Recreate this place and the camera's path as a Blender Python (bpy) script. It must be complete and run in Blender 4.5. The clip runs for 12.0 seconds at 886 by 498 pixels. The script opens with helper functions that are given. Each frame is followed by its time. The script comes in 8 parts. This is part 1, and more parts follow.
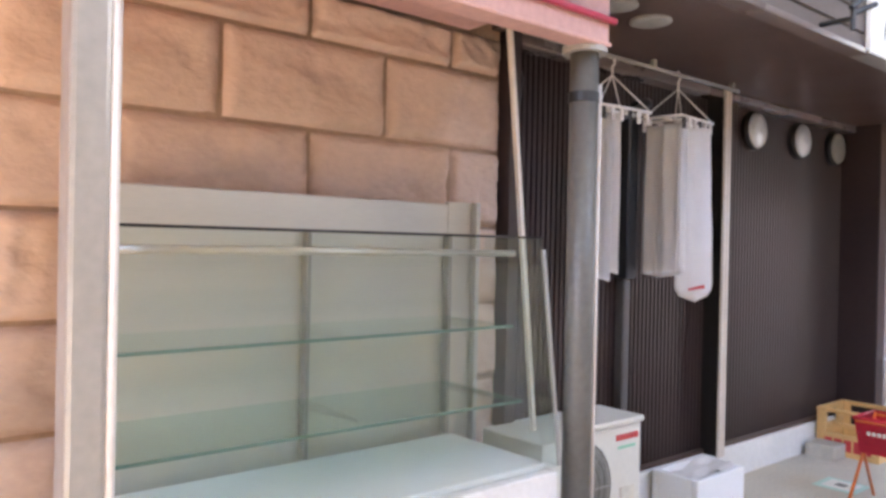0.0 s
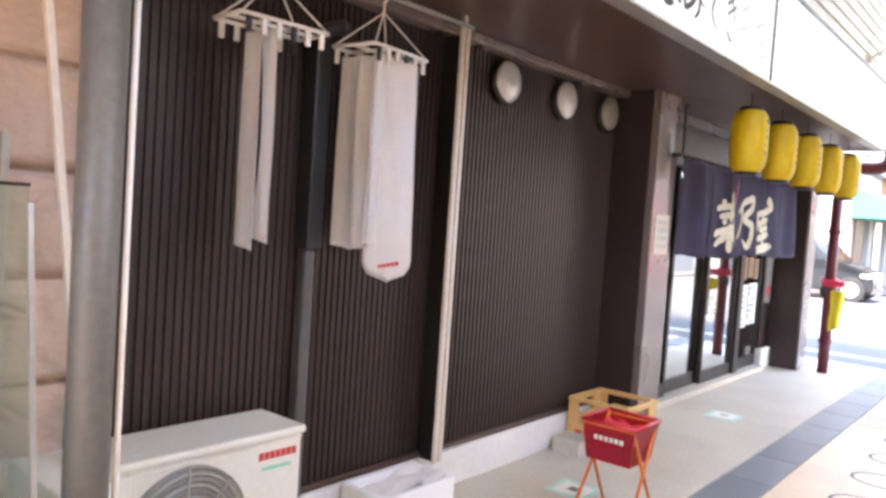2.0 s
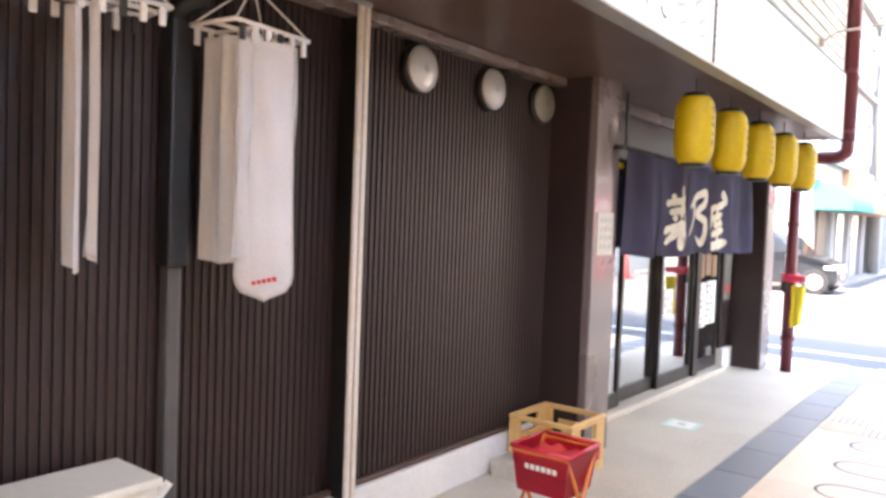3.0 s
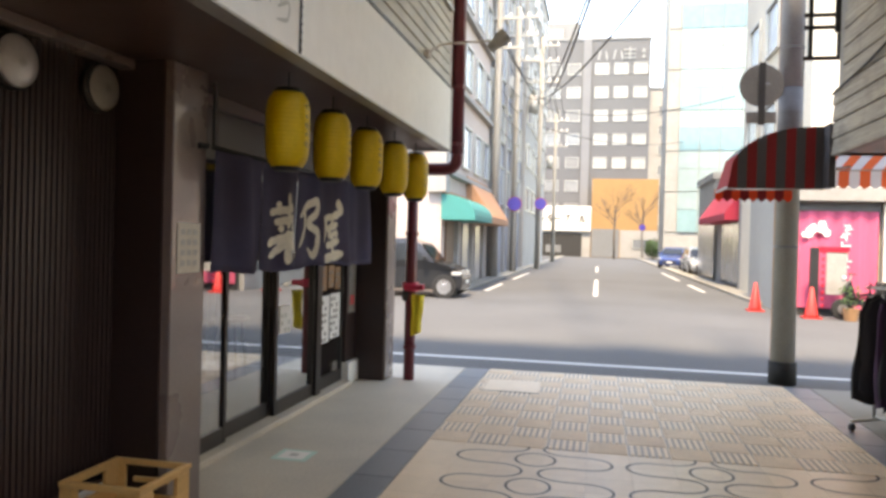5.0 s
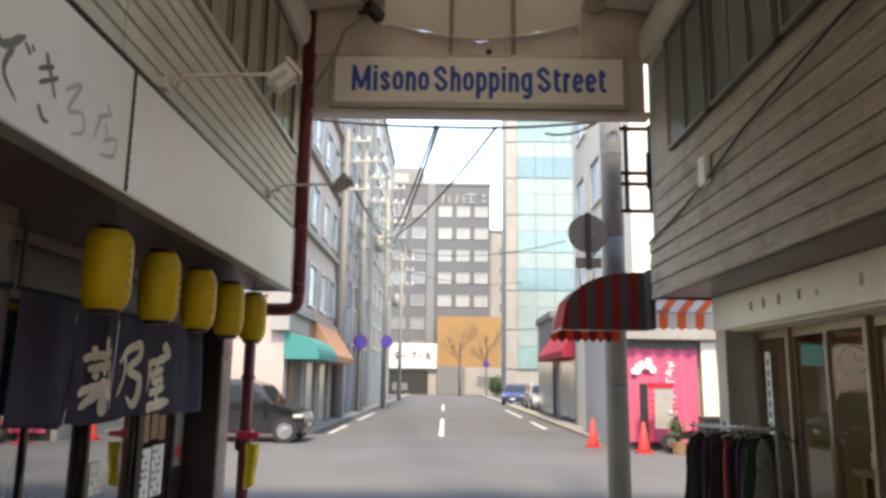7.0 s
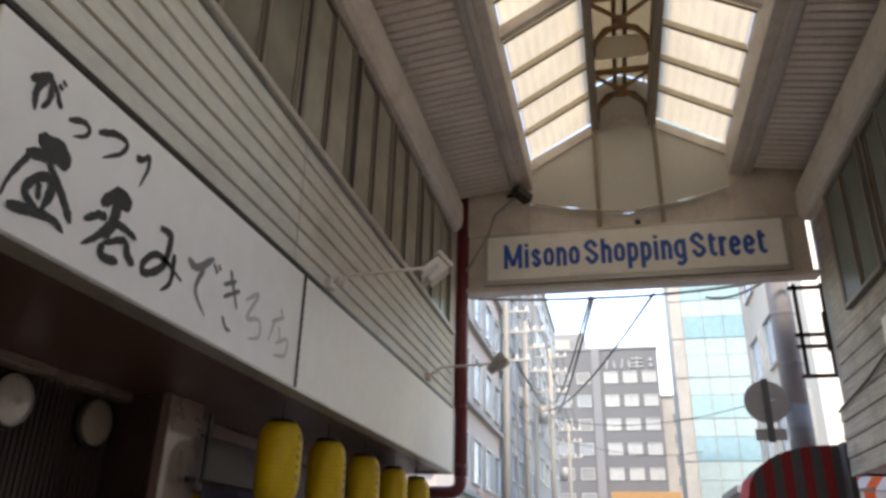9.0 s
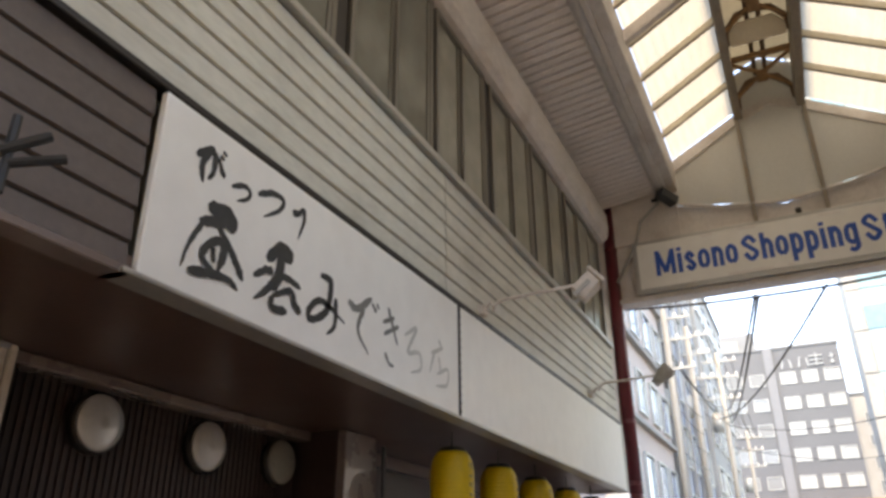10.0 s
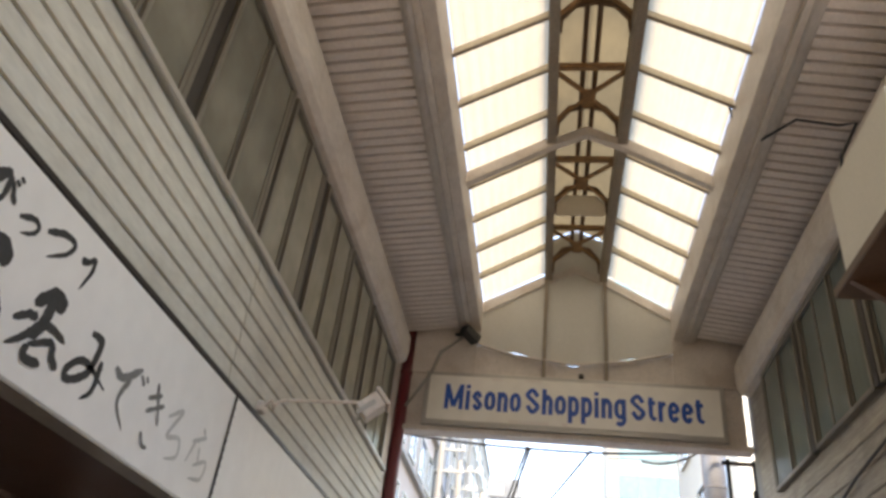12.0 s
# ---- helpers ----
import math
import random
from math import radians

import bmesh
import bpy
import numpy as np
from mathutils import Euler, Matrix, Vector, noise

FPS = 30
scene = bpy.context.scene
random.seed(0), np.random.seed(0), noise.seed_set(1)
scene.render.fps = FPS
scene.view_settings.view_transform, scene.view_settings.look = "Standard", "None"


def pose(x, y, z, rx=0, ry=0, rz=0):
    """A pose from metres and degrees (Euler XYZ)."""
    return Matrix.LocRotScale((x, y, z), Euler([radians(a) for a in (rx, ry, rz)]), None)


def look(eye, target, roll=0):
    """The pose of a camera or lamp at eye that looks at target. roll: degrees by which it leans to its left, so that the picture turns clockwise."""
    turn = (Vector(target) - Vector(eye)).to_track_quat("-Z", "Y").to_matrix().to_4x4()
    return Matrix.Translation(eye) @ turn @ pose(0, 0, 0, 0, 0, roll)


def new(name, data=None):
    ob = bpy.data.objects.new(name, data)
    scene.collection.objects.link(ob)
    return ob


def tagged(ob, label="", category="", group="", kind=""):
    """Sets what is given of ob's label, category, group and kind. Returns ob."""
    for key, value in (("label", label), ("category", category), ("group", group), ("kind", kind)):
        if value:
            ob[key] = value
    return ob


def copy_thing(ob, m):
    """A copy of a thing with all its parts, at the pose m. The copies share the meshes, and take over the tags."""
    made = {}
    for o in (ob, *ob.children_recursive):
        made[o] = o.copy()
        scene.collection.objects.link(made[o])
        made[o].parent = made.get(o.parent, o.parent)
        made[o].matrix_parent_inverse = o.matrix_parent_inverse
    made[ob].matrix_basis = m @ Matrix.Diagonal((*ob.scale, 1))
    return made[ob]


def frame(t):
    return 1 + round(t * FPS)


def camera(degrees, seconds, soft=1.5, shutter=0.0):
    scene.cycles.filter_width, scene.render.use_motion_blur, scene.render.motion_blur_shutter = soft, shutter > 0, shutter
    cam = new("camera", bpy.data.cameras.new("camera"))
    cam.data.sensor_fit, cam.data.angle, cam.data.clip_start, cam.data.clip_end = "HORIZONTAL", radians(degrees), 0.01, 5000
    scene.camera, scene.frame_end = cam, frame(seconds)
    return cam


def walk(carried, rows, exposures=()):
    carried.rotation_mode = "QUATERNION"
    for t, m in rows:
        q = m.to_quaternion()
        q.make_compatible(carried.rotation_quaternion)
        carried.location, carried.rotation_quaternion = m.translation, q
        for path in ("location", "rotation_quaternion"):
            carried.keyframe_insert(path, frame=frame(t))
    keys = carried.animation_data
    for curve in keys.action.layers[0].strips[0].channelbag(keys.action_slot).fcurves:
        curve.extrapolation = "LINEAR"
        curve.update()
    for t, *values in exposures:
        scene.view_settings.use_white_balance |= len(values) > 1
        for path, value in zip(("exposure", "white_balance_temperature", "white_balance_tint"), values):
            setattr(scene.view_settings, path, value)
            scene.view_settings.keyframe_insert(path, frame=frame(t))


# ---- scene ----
cam = camera(61.67, 12.0, soft=3.1)
# seconds, x, y, z, yaw, pitch, roll: x along the arcade, y to its north wall
ROWS = [
    (0, 0.312, 0.258, 1.429, -39.31, -0.31, -1.17),
    (0.5, 0.686, 0.246, 1.447, -41.45, -0.13, -2.95),
    (1, 0.976, 0.264, 1.442, -45.39, -1.04, -3.91),
    (1.5, 1.251, 0.280, 1.437, -48.94, -1.89, -3.62),
    (2, 1.527, 0.270, 1.458, -50.01, -2.73, -3.87),
    (2.5, 1.815, 0.303, 1.439, -50.72, -2.36, -2.86),
    (2.7, 1.906, 0.326, 1.461, -51.09, -2.43, -2.56),
    (4.3, 2.676, 0.293, 1.488, -67.18, -0.80, -1.56),
    (4.5, 2.725, 0.295, 1.486, -70.81, -0.87, -1.64),
    (5, 2.796, 0.248, 1.492, -78.17, -0.68, -1.51),
    (5.5, 2.826, 0.181, 1.494, -81.46, -0.28, -1.02),
    (6, 2.876, 0.171, 1.484, -85.75, 0.26, -0.48),
    (6.5, 2.893, 0.212, 1.499, -89.53, 3.99, -0.07),
    (7, 2.879, 0.212, 1.539, -89.87, 10.10, -0.79),
    (7.2, 2.886, 0.210, 1.544, -89.83, 12.01, -1.26),
    (8.8, 2.813, 0.149, 1.598, -81.09, 22.62, -1.56),
    (9, 2.807, 0.160, 1.605, -77.25, 22.81, -1.23),
    (9.5, 2.795, 0.171, 1.606, -68.77, 23.41, -0.10),
    (10, 2.783, 0.166, 1.615, -64.48, 24.25, 0.29),
    (10.5, 2.776, 0.155, 1.617, -64.23, 25.77, -1.18),
    (11, 2.773, 0.147, 1.620, -67.73, 28.44, -3.44),
    (11.5, 2.774, 0.137, 1.637, -75.35, 31.19, -5.03),
    (12, 2.773, 0.132, 1.657, -83.92, 33.07, -6.07),
]
walk(cam, [(t, pose(x, y, z, 90 + pitch, roll, yaw)) for t, x, y, z, yaw, pitch, roll in ROWS],
     exposures=[(0.0, 5.25, 7200, 17), (1.0, 5.3, 7700, 18), (2.7, 5.5, 8400, 20), (4.3, 4.4, 9300, 17), (5.0, 3.6, 9800, 15), (5.5, 3.45, 9800, 15), (6.5, 3.25, 9600, 15), (7.2, 3.1, 9200, 15), (9.5, 3.25, 8600, 16), (10.5, 3.8, 9200, 15), (12.0, 3.65, 8900, 15)])

# ---- daylight ----
SUN_DIR = Vector((-0.56, 0.02, 1.0)).normalized()      # towards the sun
world = bpy.data.worlds.new("sky")
scene.world = world
world.use_nodes = True
wn = world.node_tree
sky = wn.nodes.new("ShaderNodeTexSky")
sky.sky_type, sky.sun_disc = "NISHITA", False
sky.sun_elevation = math.asin(SUN_DIR.z)
sky.sun_rotation = math.atan2(SUN_DIR.x, SUN_DIR.y)
sky.air_density, sky.dust_density, sky.ozone_density = 0.9, 0.2, 1.6
wn.links.new(sky.outputs[0], wn.nodes["Background"].inputs[0])
wn.nodes["Background"].inputs[1].default_value = 0.12
sun = new("sun", bpy.data.lights.new("sun", "SUN"))
sun.data.energy, sun.data.angle, sun.data.color = 0.95, radians(8), (1.0, 0.94, 0.84)
sun.matrix_world = look(SUN_DIR * 60, (0, 0, 0))


# ---- materials ----
def mat(name, color, rough=0.6, metal=0.0, vary=0.15, scale=3.0, fine=40.0, bump=0.15, stain=0.0, stain_color=(0.1, 0.08, 0.06),
        per_object=0.0, stretch=(1, 1, 1), spec=0.5, coat=0.0, trans=0.0):
    """A painted or plain surface: colour drift at two sizes, fine relief, stains with their own shape."""
    m = bpy.data.materials.new(name)
    m.use_nodes = True
    nt = m.node_tree
    n, l = nt.nodes, nt.links
    b = n["Principled BSDF"]
    tc = n.new("ShaderNodeTexCoord")
    mp = n.new("ShaderNodeMapping")
    mp.inputs["Scale"].default_value = stretch
    l.new(tc.outputs["Object"], mp.inputs[0])

    def noise_at(s, detail=4):
        t = n.new("ShaderNodeTexNoise")
        t.inputs["Scale"].default_value, t.inputs["Detail"].default_value = s, detail
        l.new(mp.outputs[0], t.inputs["Vector"])
        return t.outputs["Fac"]
    big, small = noise_at(scale), noise_at(fine, 3)
    mix = n.new("ShaderNodeMath")
    mix.operation = "ADD"
    l.new(big, mix.inputs[0])
    l.new(small, mix.inputs[1])
    fac = mix.outputs[0]
    if per_object:
        info = n.new("ShaderNodeObjectInfo")
        ma = n.new("ShaderNodeMath")
        ma.operation = "MULTIPLY_ADD"
        l.new(info.outputs["Random"], ma.inputs[0])
        ma.inputs[1].default_value = per_object
        l.new(fac, ma.inputs[2])
        fac = ma.outputs[0]
    rng = n.new("ShaderNodeMapRange")
    rng.inputs[1].default_value, rng.inputs[2].default_value = 0.65, 1.35 + per_object
    l.new(fac, rng.inputs[0])
    ramp = n.new("ShaderNodeMix")
    ramp.data_type = "RGBA"
    c = Vector(color)
    ramp.inputs[6].default_value = (*(c * (1 - vary)), 1)
    ramp.inputs[7].default_value = (*[min(1, v * (1 + vary)) for v in c], 1)
    l.new(rng.outputs[0], ramp.inputs[0])
    out = ramp.outputs[2]
    if stain:
        st = n.new("ShaderNodeTexNoise")
        st.inputs["Scale"].default_value, st.inputs["Detail"].default_value = scale * 0.7, 8
        st.inputs["Distortion"].default_value = 0.6
        l.new(tc.outputs["Object"], st.inputs["Vector"])
        sr = n.new("ShaderNodeMapRange")
        sr.inputs[1].default_value, sr.inputs[2].default_value, sr.inputs[4].default_value = 0.5, 0.75, stain
        l.new(st.outputs["Fac"], sr.inputs[0])
        sm = n.new("ShaderNodeMix")
        sm.data_type = "RGBA"
        sm.inputs[7].default_value = (*stain_color, 1)
        l.new(out, sm.inputs[6])
        l.new(sr.outputs[0], sm.inputs[0])
        out = sm.outputs[2]
    l.new(out, b.inputs["Base Color"])
    rr = n.new("ShaderNodeMapRange")
    rr.inputs[3].default_value, rr.inputs[4].default_value = max(0.03, rough - 0.1), min(1, rough + 0.1)
    l.new(big, rr.inputs[0])
    l.new(rr.outputs[0], b.inputs["Roughness"])
    b.inputs["Metallic"].default_value = metal
    b.inputs["Specular IOR Level"].default_value = spec
    b.inputs["Coat Weight"].default_value = coat
    if bump:
        bp = n.new("ShaderNodeBump")
        bp.inputs["Strength"].default_value, bp.inputs["Distance"].default_value = bump, 0.01 if bump < 0.9 else 0.022
        l.new(mix.outputs[0], bp.inputs["Height"])
        l.new(bp.outputs[0], b.inputs["Normal"])
    if trans:
        tr = n.new("ShaderNodeBsdfTranslucent")
        l.new(out, tr.inputs[0])
        ms = n.new("ShaderNodeMixShader")
        ms.inputs[0].default_value = trans
        l.new(b.outputs[0], ms.inputs[1])
        l.new(tr.outputs[0], ms.inputs[2])
        l.new(ms.outputs[0], n["Material Output"].inputs[0])
    return m


def glass(name, tint, gloss=1.0, rough=0.0, ior=1.5, power=4.0):
    """Thin clear sheet: see-through, with a mirror gloss that grows at grazing angles."""
    m = bpy.data.materials.new(name)
    m.use_nodes = True
    n, l = m.node_tree.nodes, m.node_tree.links
    n.remove(n["Principled BSDF"])
    a, g, f, s = n.new("ShaderNodeBsdfTransparent"), n.new("ShaderNodeBsdfGlossy"), n.new("ShaderNodeLayerWeight"), n.new("ShaderNodeMixShader")
    a.inputs[0].default_value = (*tint, 1)
    g.inputs[0].default_value = (gloss, gloss, gloss, 1)
    g.inputs["Roughness"].default_value = rough
    f.inputs["Blend"].default_value = 0.5
    f0 = ((ior - 1) / (ior + 1)) ** 2
    pw, ma = n.new("ShaderNodeMath"), n.new("ShaderNodeMath")
    pw.operation, ma.operation = "POWER", "MULTIPLY_ADD"
    pw.inputs[1].default_value = power
    ma.inputs[1].default_value, ma.inputs[2].default_value = 1 - f0, f0
    l.new(f.outputs["Facing"], pw.inputs[0])
    l.new(pw.outputs[0], ma.inputs[0])
    l.new(ma.outputs[0], s.inputs[0])
    l.new(a.outputs[0], s.inputs[1])
    l.new(g.outputs[0], s.inputs[2])
    l.new(s.outputs[0], n["Material Output"].inputs[0])
    return m


STONE = mat("sandstone", (0.56, 0.40, 0.305), 0.85, vary=0.16, scale=5, fine=26, bump=0.65, stain=0.12, stain_color=(0.20, 0.13, 0.09), per_object=0.5, stretch=(1, 1, 1.6))
MORTAR = mat("mortar", (0.33, 0.22, 0.15), 0.95, vary=0.2, bump=0.3)
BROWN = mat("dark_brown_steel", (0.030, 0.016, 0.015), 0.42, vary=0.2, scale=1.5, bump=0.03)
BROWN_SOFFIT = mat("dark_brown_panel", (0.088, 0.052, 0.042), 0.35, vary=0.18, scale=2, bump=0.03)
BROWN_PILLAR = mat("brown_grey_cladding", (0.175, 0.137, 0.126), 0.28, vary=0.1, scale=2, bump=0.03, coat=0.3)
CREAM_TRIM = mat("cream_trim", (0.62, 0.55, 0.47), 0.5, vary=0.1, bump=0.05)
WHITE_PAINT = mat("white_paint", (0.74, 0.73, 0.70), 0.6, vary=0.08, bump=0.08, stain=0.15, stain_color=(0.45, 0.42, 0.38))
CREAM_WHITE = mat("cream_white_paint", (0.84, 0.79, 0.68), 0.5, vary=0.08, bump=0.06, stain=0.15, stain_color=(0.6, 0.53, 0.42))
SIGN_WHITE = mat("sign_white", (0.80, 0.79, 0.74), 0.4, vary=0.05, scale=1.2, fine=9, bump=0.02, stain=0.14, stain_color=(0.5, 0.48, 0.42))
INK = mat("ink", (0.035, 0.036, 0.034), 0.7, vary=0.3, bump=0.02)
INK_MID = mat("worn_ink", (0.19, 0.19, 0.175), 0.7, vary=0.3, bump=0.02)
INK_PALE = mat("faded_ink", (0.5, 0.5, 0.46), 0.7, vary=0.2, bump=0.02)
SIDING = mat("grey_cream_siding", (0.56, 0.55, 0.48), 0.5, vary=0.14, scale=2.5, fine=25, bump=0.06, stain=0.35, stain_color=(0.22, 0.2, 0.16), stretch=(0.6, 1, 2))
SIDING_OLD = mat("weathered_siding", (0.31, 0.275, 0.23), 0.6, vary=0.45, scale=5, fine=30, bump=0.2, stain=0.6, stain_color=(0.13, 0.11, 0.09), stretch=(0.18, 1, 5))
BOARD_DARK = mat("dark_brown_boards", (0.108, 0.083, 0.073), 0.5, vary=0.15, scale=2, bump=0.05)
ALU = mat("aluminium", (0.45, 0.44, 0.41), 0.38, 0.6, vary=0.1, bump=0.03)
STEEL_GREY = mat("grey_painted_steel", (0.36, 0.35, 0.32), 0.42, 0.2, vary=0.18, scale=4, bump=0.06, stain=0.3, stain_color=(0.25, 0.2, 0.16))
POST_GREY = mat("dull_grey_steel", (0.12, 0.115, 0.1), 0.45, 0.1, vary=0.2, scale=4, bump=0.06, stain=0.3, stain_color=(0.16, 0.13, 0.1))
STAINLESS = mat("brushed_stainless", (0.52, 0.49, 0.42), 0.34, 0.35, vary=0.08, scale=2, fine=60, bump=0.02, stretch=(0.3, 1, 6))
BRONZE = mat("dark_bronze_frame", (0.022, 0.019, 0.018), 0.4, 0.3, vary=0.15, bump=0.02)
# web of the roof bars: daylight on it is put into the pale colour
BAR_LIT = mat("lit_steel_web", (0.62, 0.56, 0.44), 0.6, vary=0.15, scale=5, bump=0.08, stain=0.35, stain_color=(0.4, 0.3, 0.18))
BLACK = mat("black_plastic", (0.02, 0.02, 0.02), 0.45, vary=0.2, bump=0.04)
RED_PIPE = mat("dark_red_paint", (0.13, 0.013, 0.02), 0.38, vary=0.18, scale=4, bump=0.05, stain=0.25, stain_color=(0.1, 0.02, 0.02))
CONCRETE = mat("pale_concrete", (0.53, 0.48, 0.395), 0.62, vary=0.14, scale=1.6, fine=45, bump=0.12, stain=0.3, stain_color=(0.26, 0.25, 0.23))
DARK_STONE = mat("blue_grey_stone", (0.17, 0.185, 0.205), 0.42, vary=0.25, scale=4, bump=0.1, per_object=0.6)
TILE = mat("cream_paving_tile", (0.72, 0.57, 0.41), 0.36, vary=0.12, scale=4, fine=60, bump=0.12, stain=0.25, stain_color=(0.3, 0.25, 0.2), per_object=0.35)
TILE_GREY = mat("buff_paving_tile", (0.30, 0.25, 0.20), 0.4, vary=0.14, scale=4, fine=60, bump=0.12, stain=0.3, stain_color=(0.22, 0.19, 0.16), per_object=0.2)
TILE_BAR = mat("pale_ridge", (0.76, 0.61, 0.45), 0.5, vary=0.12, bump=0.1)
INLAY = mat("dark_inlay", (0.075, 0.07, 0.068), 0.5, vary=0.2, bump=0.05)
GROUT = mat("grout", (0.42, 0.35, 0.27), 0.9, vary=0.2, bump=0.1)
ASPHALT = mat("asphalt", (0.080, 0.083, 0.086), 0.85, vary=0.2, scale=0.35, fine=50, bump=0.25, stain=0.35, stain_color=(0.048, 0.048, 0.048))
ROAD_WHITE = mat("road_paint", (0.5, 0.5, 0.48), 0.7, vary=0.12, scale=4, bump=0.1, stain=0.3, stain_color=(0.35, 0.35, 0.33))
GUTTER = mat("rusty_white_steel", (0.60, 0.55, 0.50), 0.5, vary=0.15, scale=4, bump=0.08, stain=0.4, stain_color=(0.32, 0.22, 0.15), stretch=(0.4, 1, 1))
CORRUGATED = mat("grey_corrugated_sheet", (0.7, 0.64, 0.6), 0.55, vary=0.12, scale=2, bump=0.05, stain=0.25, stain_color=(0.22, 0.2, 0.18))
PANEL = mat("cream_roof_sheet", (0.275, 0.245, 0.19), 0.6, vary=0.06, scale=1.5, fine=12, bump=0.05, stain=0.25, stain_color=(0.62, 0.52, 0.36), stretch=(1, 3, 1), trans=0.88)
GABLE = mat("cream_gable_sheet", (0.60, 0.58, 0.52), 0.6, vary=0.06, scale=1.5, bump=0.04, stain=0.25, stain_color=(0.42, 0.37, 0.29), trans=0.2)
RUST = mat("rust_brown_steel", (0.16, 0.085, 0.04), 0.65, vary=0.3, scale=6, bump=0.2)
RUST_PALE = mat("orange_rusty_steel", (0.34, 0.19, 0.085), 0.7, vary=0.35, scale=7, bump=0.2)
BLUE_INK = mat("sign_blue", (0.012, 0.085, 0.4), 0.4, vary=0.1, bump=0.02)
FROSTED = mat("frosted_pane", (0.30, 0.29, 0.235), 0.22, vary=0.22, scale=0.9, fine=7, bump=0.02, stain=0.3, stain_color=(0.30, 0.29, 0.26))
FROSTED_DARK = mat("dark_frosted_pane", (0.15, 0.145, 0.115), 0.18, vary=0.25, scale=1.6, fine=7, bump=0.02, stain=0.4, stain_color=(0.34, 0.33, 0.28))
CURTAINED = mat("pane_with_curtain", (0.1, 0.13, 0.12), 0.2, vary=0.2, scale=2, bump=0.01, stretch=(6, 1, 0.3))
YELLOW = mat("yellow_lantern_paper", (0.7, 0.47, 0.012), 0.5, vary=0.1, scale=8, bump=0.06, trans=0.15)
NAVY = mat("navy_cotton", (0.10, 0.094, 0.16), 0.9, vary=0.2, scale=6, fine=180, bump=0.2)
CLOTH = mat("white_cotton", (0.95, 0.92, 0.9), 0.95, vary=0.06, scale=5, fine=160, bump=0.25, trans=0.1)
PLASTIC_WHITE = mat("white_plastic", (0.74, 0.70, 0.66), 0.45, vary=0.06, bump=0.03)
AC_IVORY = mat("ivory_enamel", (0.70, 0.68, 0.60), 0.42, vary=0.06, scale=2, bump=0.03, stain=0.2, stain_color=(0.5, 0.45, 0.36))
GRILLE = mat("grey_grille", (0.26, 0.25, 0.22), 0.5, vary=0.1, bump=0.03)
FOAM = mat("white_foam", (0.84, 0.84, 0.83), 0.8, vary=0.05, fine=90, bump=0.15)
RED_PLASTIC = mat("red_plastic", (0.55, 0.018, 0.04), 0.35, vary=0.12, bump=0.04)
ORANGE_PAINT = mat("orange_paint", (0.62, 0.15, 0.03), 0.4, vary=0.15, bump=0.04)
CRATE_YELLOW = mat("yellow_crate_plastic", (0.70, 0.42, 0.16), 0.45, vary=0.12, scale=6, bump=0.06)
RED_LABEL = mat("red_print", (0.60, 0.05, 0.05), 0.5, vary=0.1, bump=0.02)
GREEN_LABEL = mat("green_print", (0.25, 0.60, 0.42), 0.5, vary=0.1, bump=0.02)
PAPER = mat("paper", (0.66, 0.62, 0.52), 0.8, vary=0.12, scale=9, bump=0.05)
PAPER_PRINT = mat("printed_paper", (0.22, 0.20, 0.18), 0.8, vary=0.3, scale=20, bump=0.03)
BLUE_PRINT = mat("pale_green_print", (0.45, 0.66, 0.58), 0.5, vary=0.12, scale=9, bump=0.03)
DOOR_GLASS = glass("shop_glass", (0.72, 0.75, 0.74), ior=2.1, power=1.7)
CASE_GLASS = glass("greenish_glass", (0.95, 0.975, 0.962), ior=1.45)
SHELF_GLASS = glass("clear_shelf_glass", (0.80, 0.90, 0.865), ior=1.55)
SHELF_EDGE = mat("green_glass_edge", (0.13, 0.23, 0.19), 0.12, vary=0.06, bump=0.0, trans=0.2)
CALM_GLASS = glass("clear_shop_glass", (0.95, 0.95, 0.92), ior=1.35, power=5.0)
SLEEVE = mat("dark_rubber_sleeve", (0.03, 0.03, 0.03), 0.8, vary=0.2, bump=0.1, spec=0.2)
DUCT_GREY = mat("dark_duct_plastic", (0.085, 0.08, 0.078), 0.4, vary=0.1, bump=0.03)
VENT_WHITE = mat("satin_vent_metal", (0.60, 0.60, 0.60), 0.3, 0.35, vary=0.08, bump=0.02)
# darker copy of the concrete; on the south strip and sill it holds the shade
CONCRETE_DARK = mat("darkened_concrete", (0.24, 0.23, 0.20), 0.7, vary=0.16, scale=1.6, fine=45, bump=0.12, stain=0.35, stain_color=(0.14, 0.135, 0.12))
PALE_WRAP = mat("pale_bluish_wrap", (0.33, 0.34, 0.37), 0.6, vary=0.12, scale=5, bump=0.1, stain=0.3, stain_color=(0.2, 0.2, 0.22))
FRAME_ALU = mat("dull_window_aluminium", (0.17, 0.155, 0.13), 0.4, 0.4, vary=0.12, bump=0.03)
WRAP = mat("dark_bluish_wrap", (0.15, 0.152, 0.165), 0.6, vary=0.12, scale=5, bump=0.1, stain=0.3, stain_color=(0.25, 0.25, 0.26))
DOOR_ALU = mat("bronze_aluminium", (0.30, 0.25, 0.20), 0.4, 0.5, vary=0.12, bump=0.03)
HOTEL_STRIP = mat("blue_grey_strip", (0.138, 0.144, 0.155), 0.6, vary=0.08, scale=0.3, fine=5, bump=0.03)
WOOD_DARK = mat("dark_wood", (0.11, 0.06, 0.035), 0.5, vary=0.25, scale=3, bump=0.1, stretch=(1, 1, 8))
WOOD = mat("brown_wood", (0.26, 0.14, 0.07), 0.5, vary=0.2, scale=3, bump=0.1, stretch=(8, 1, 1))
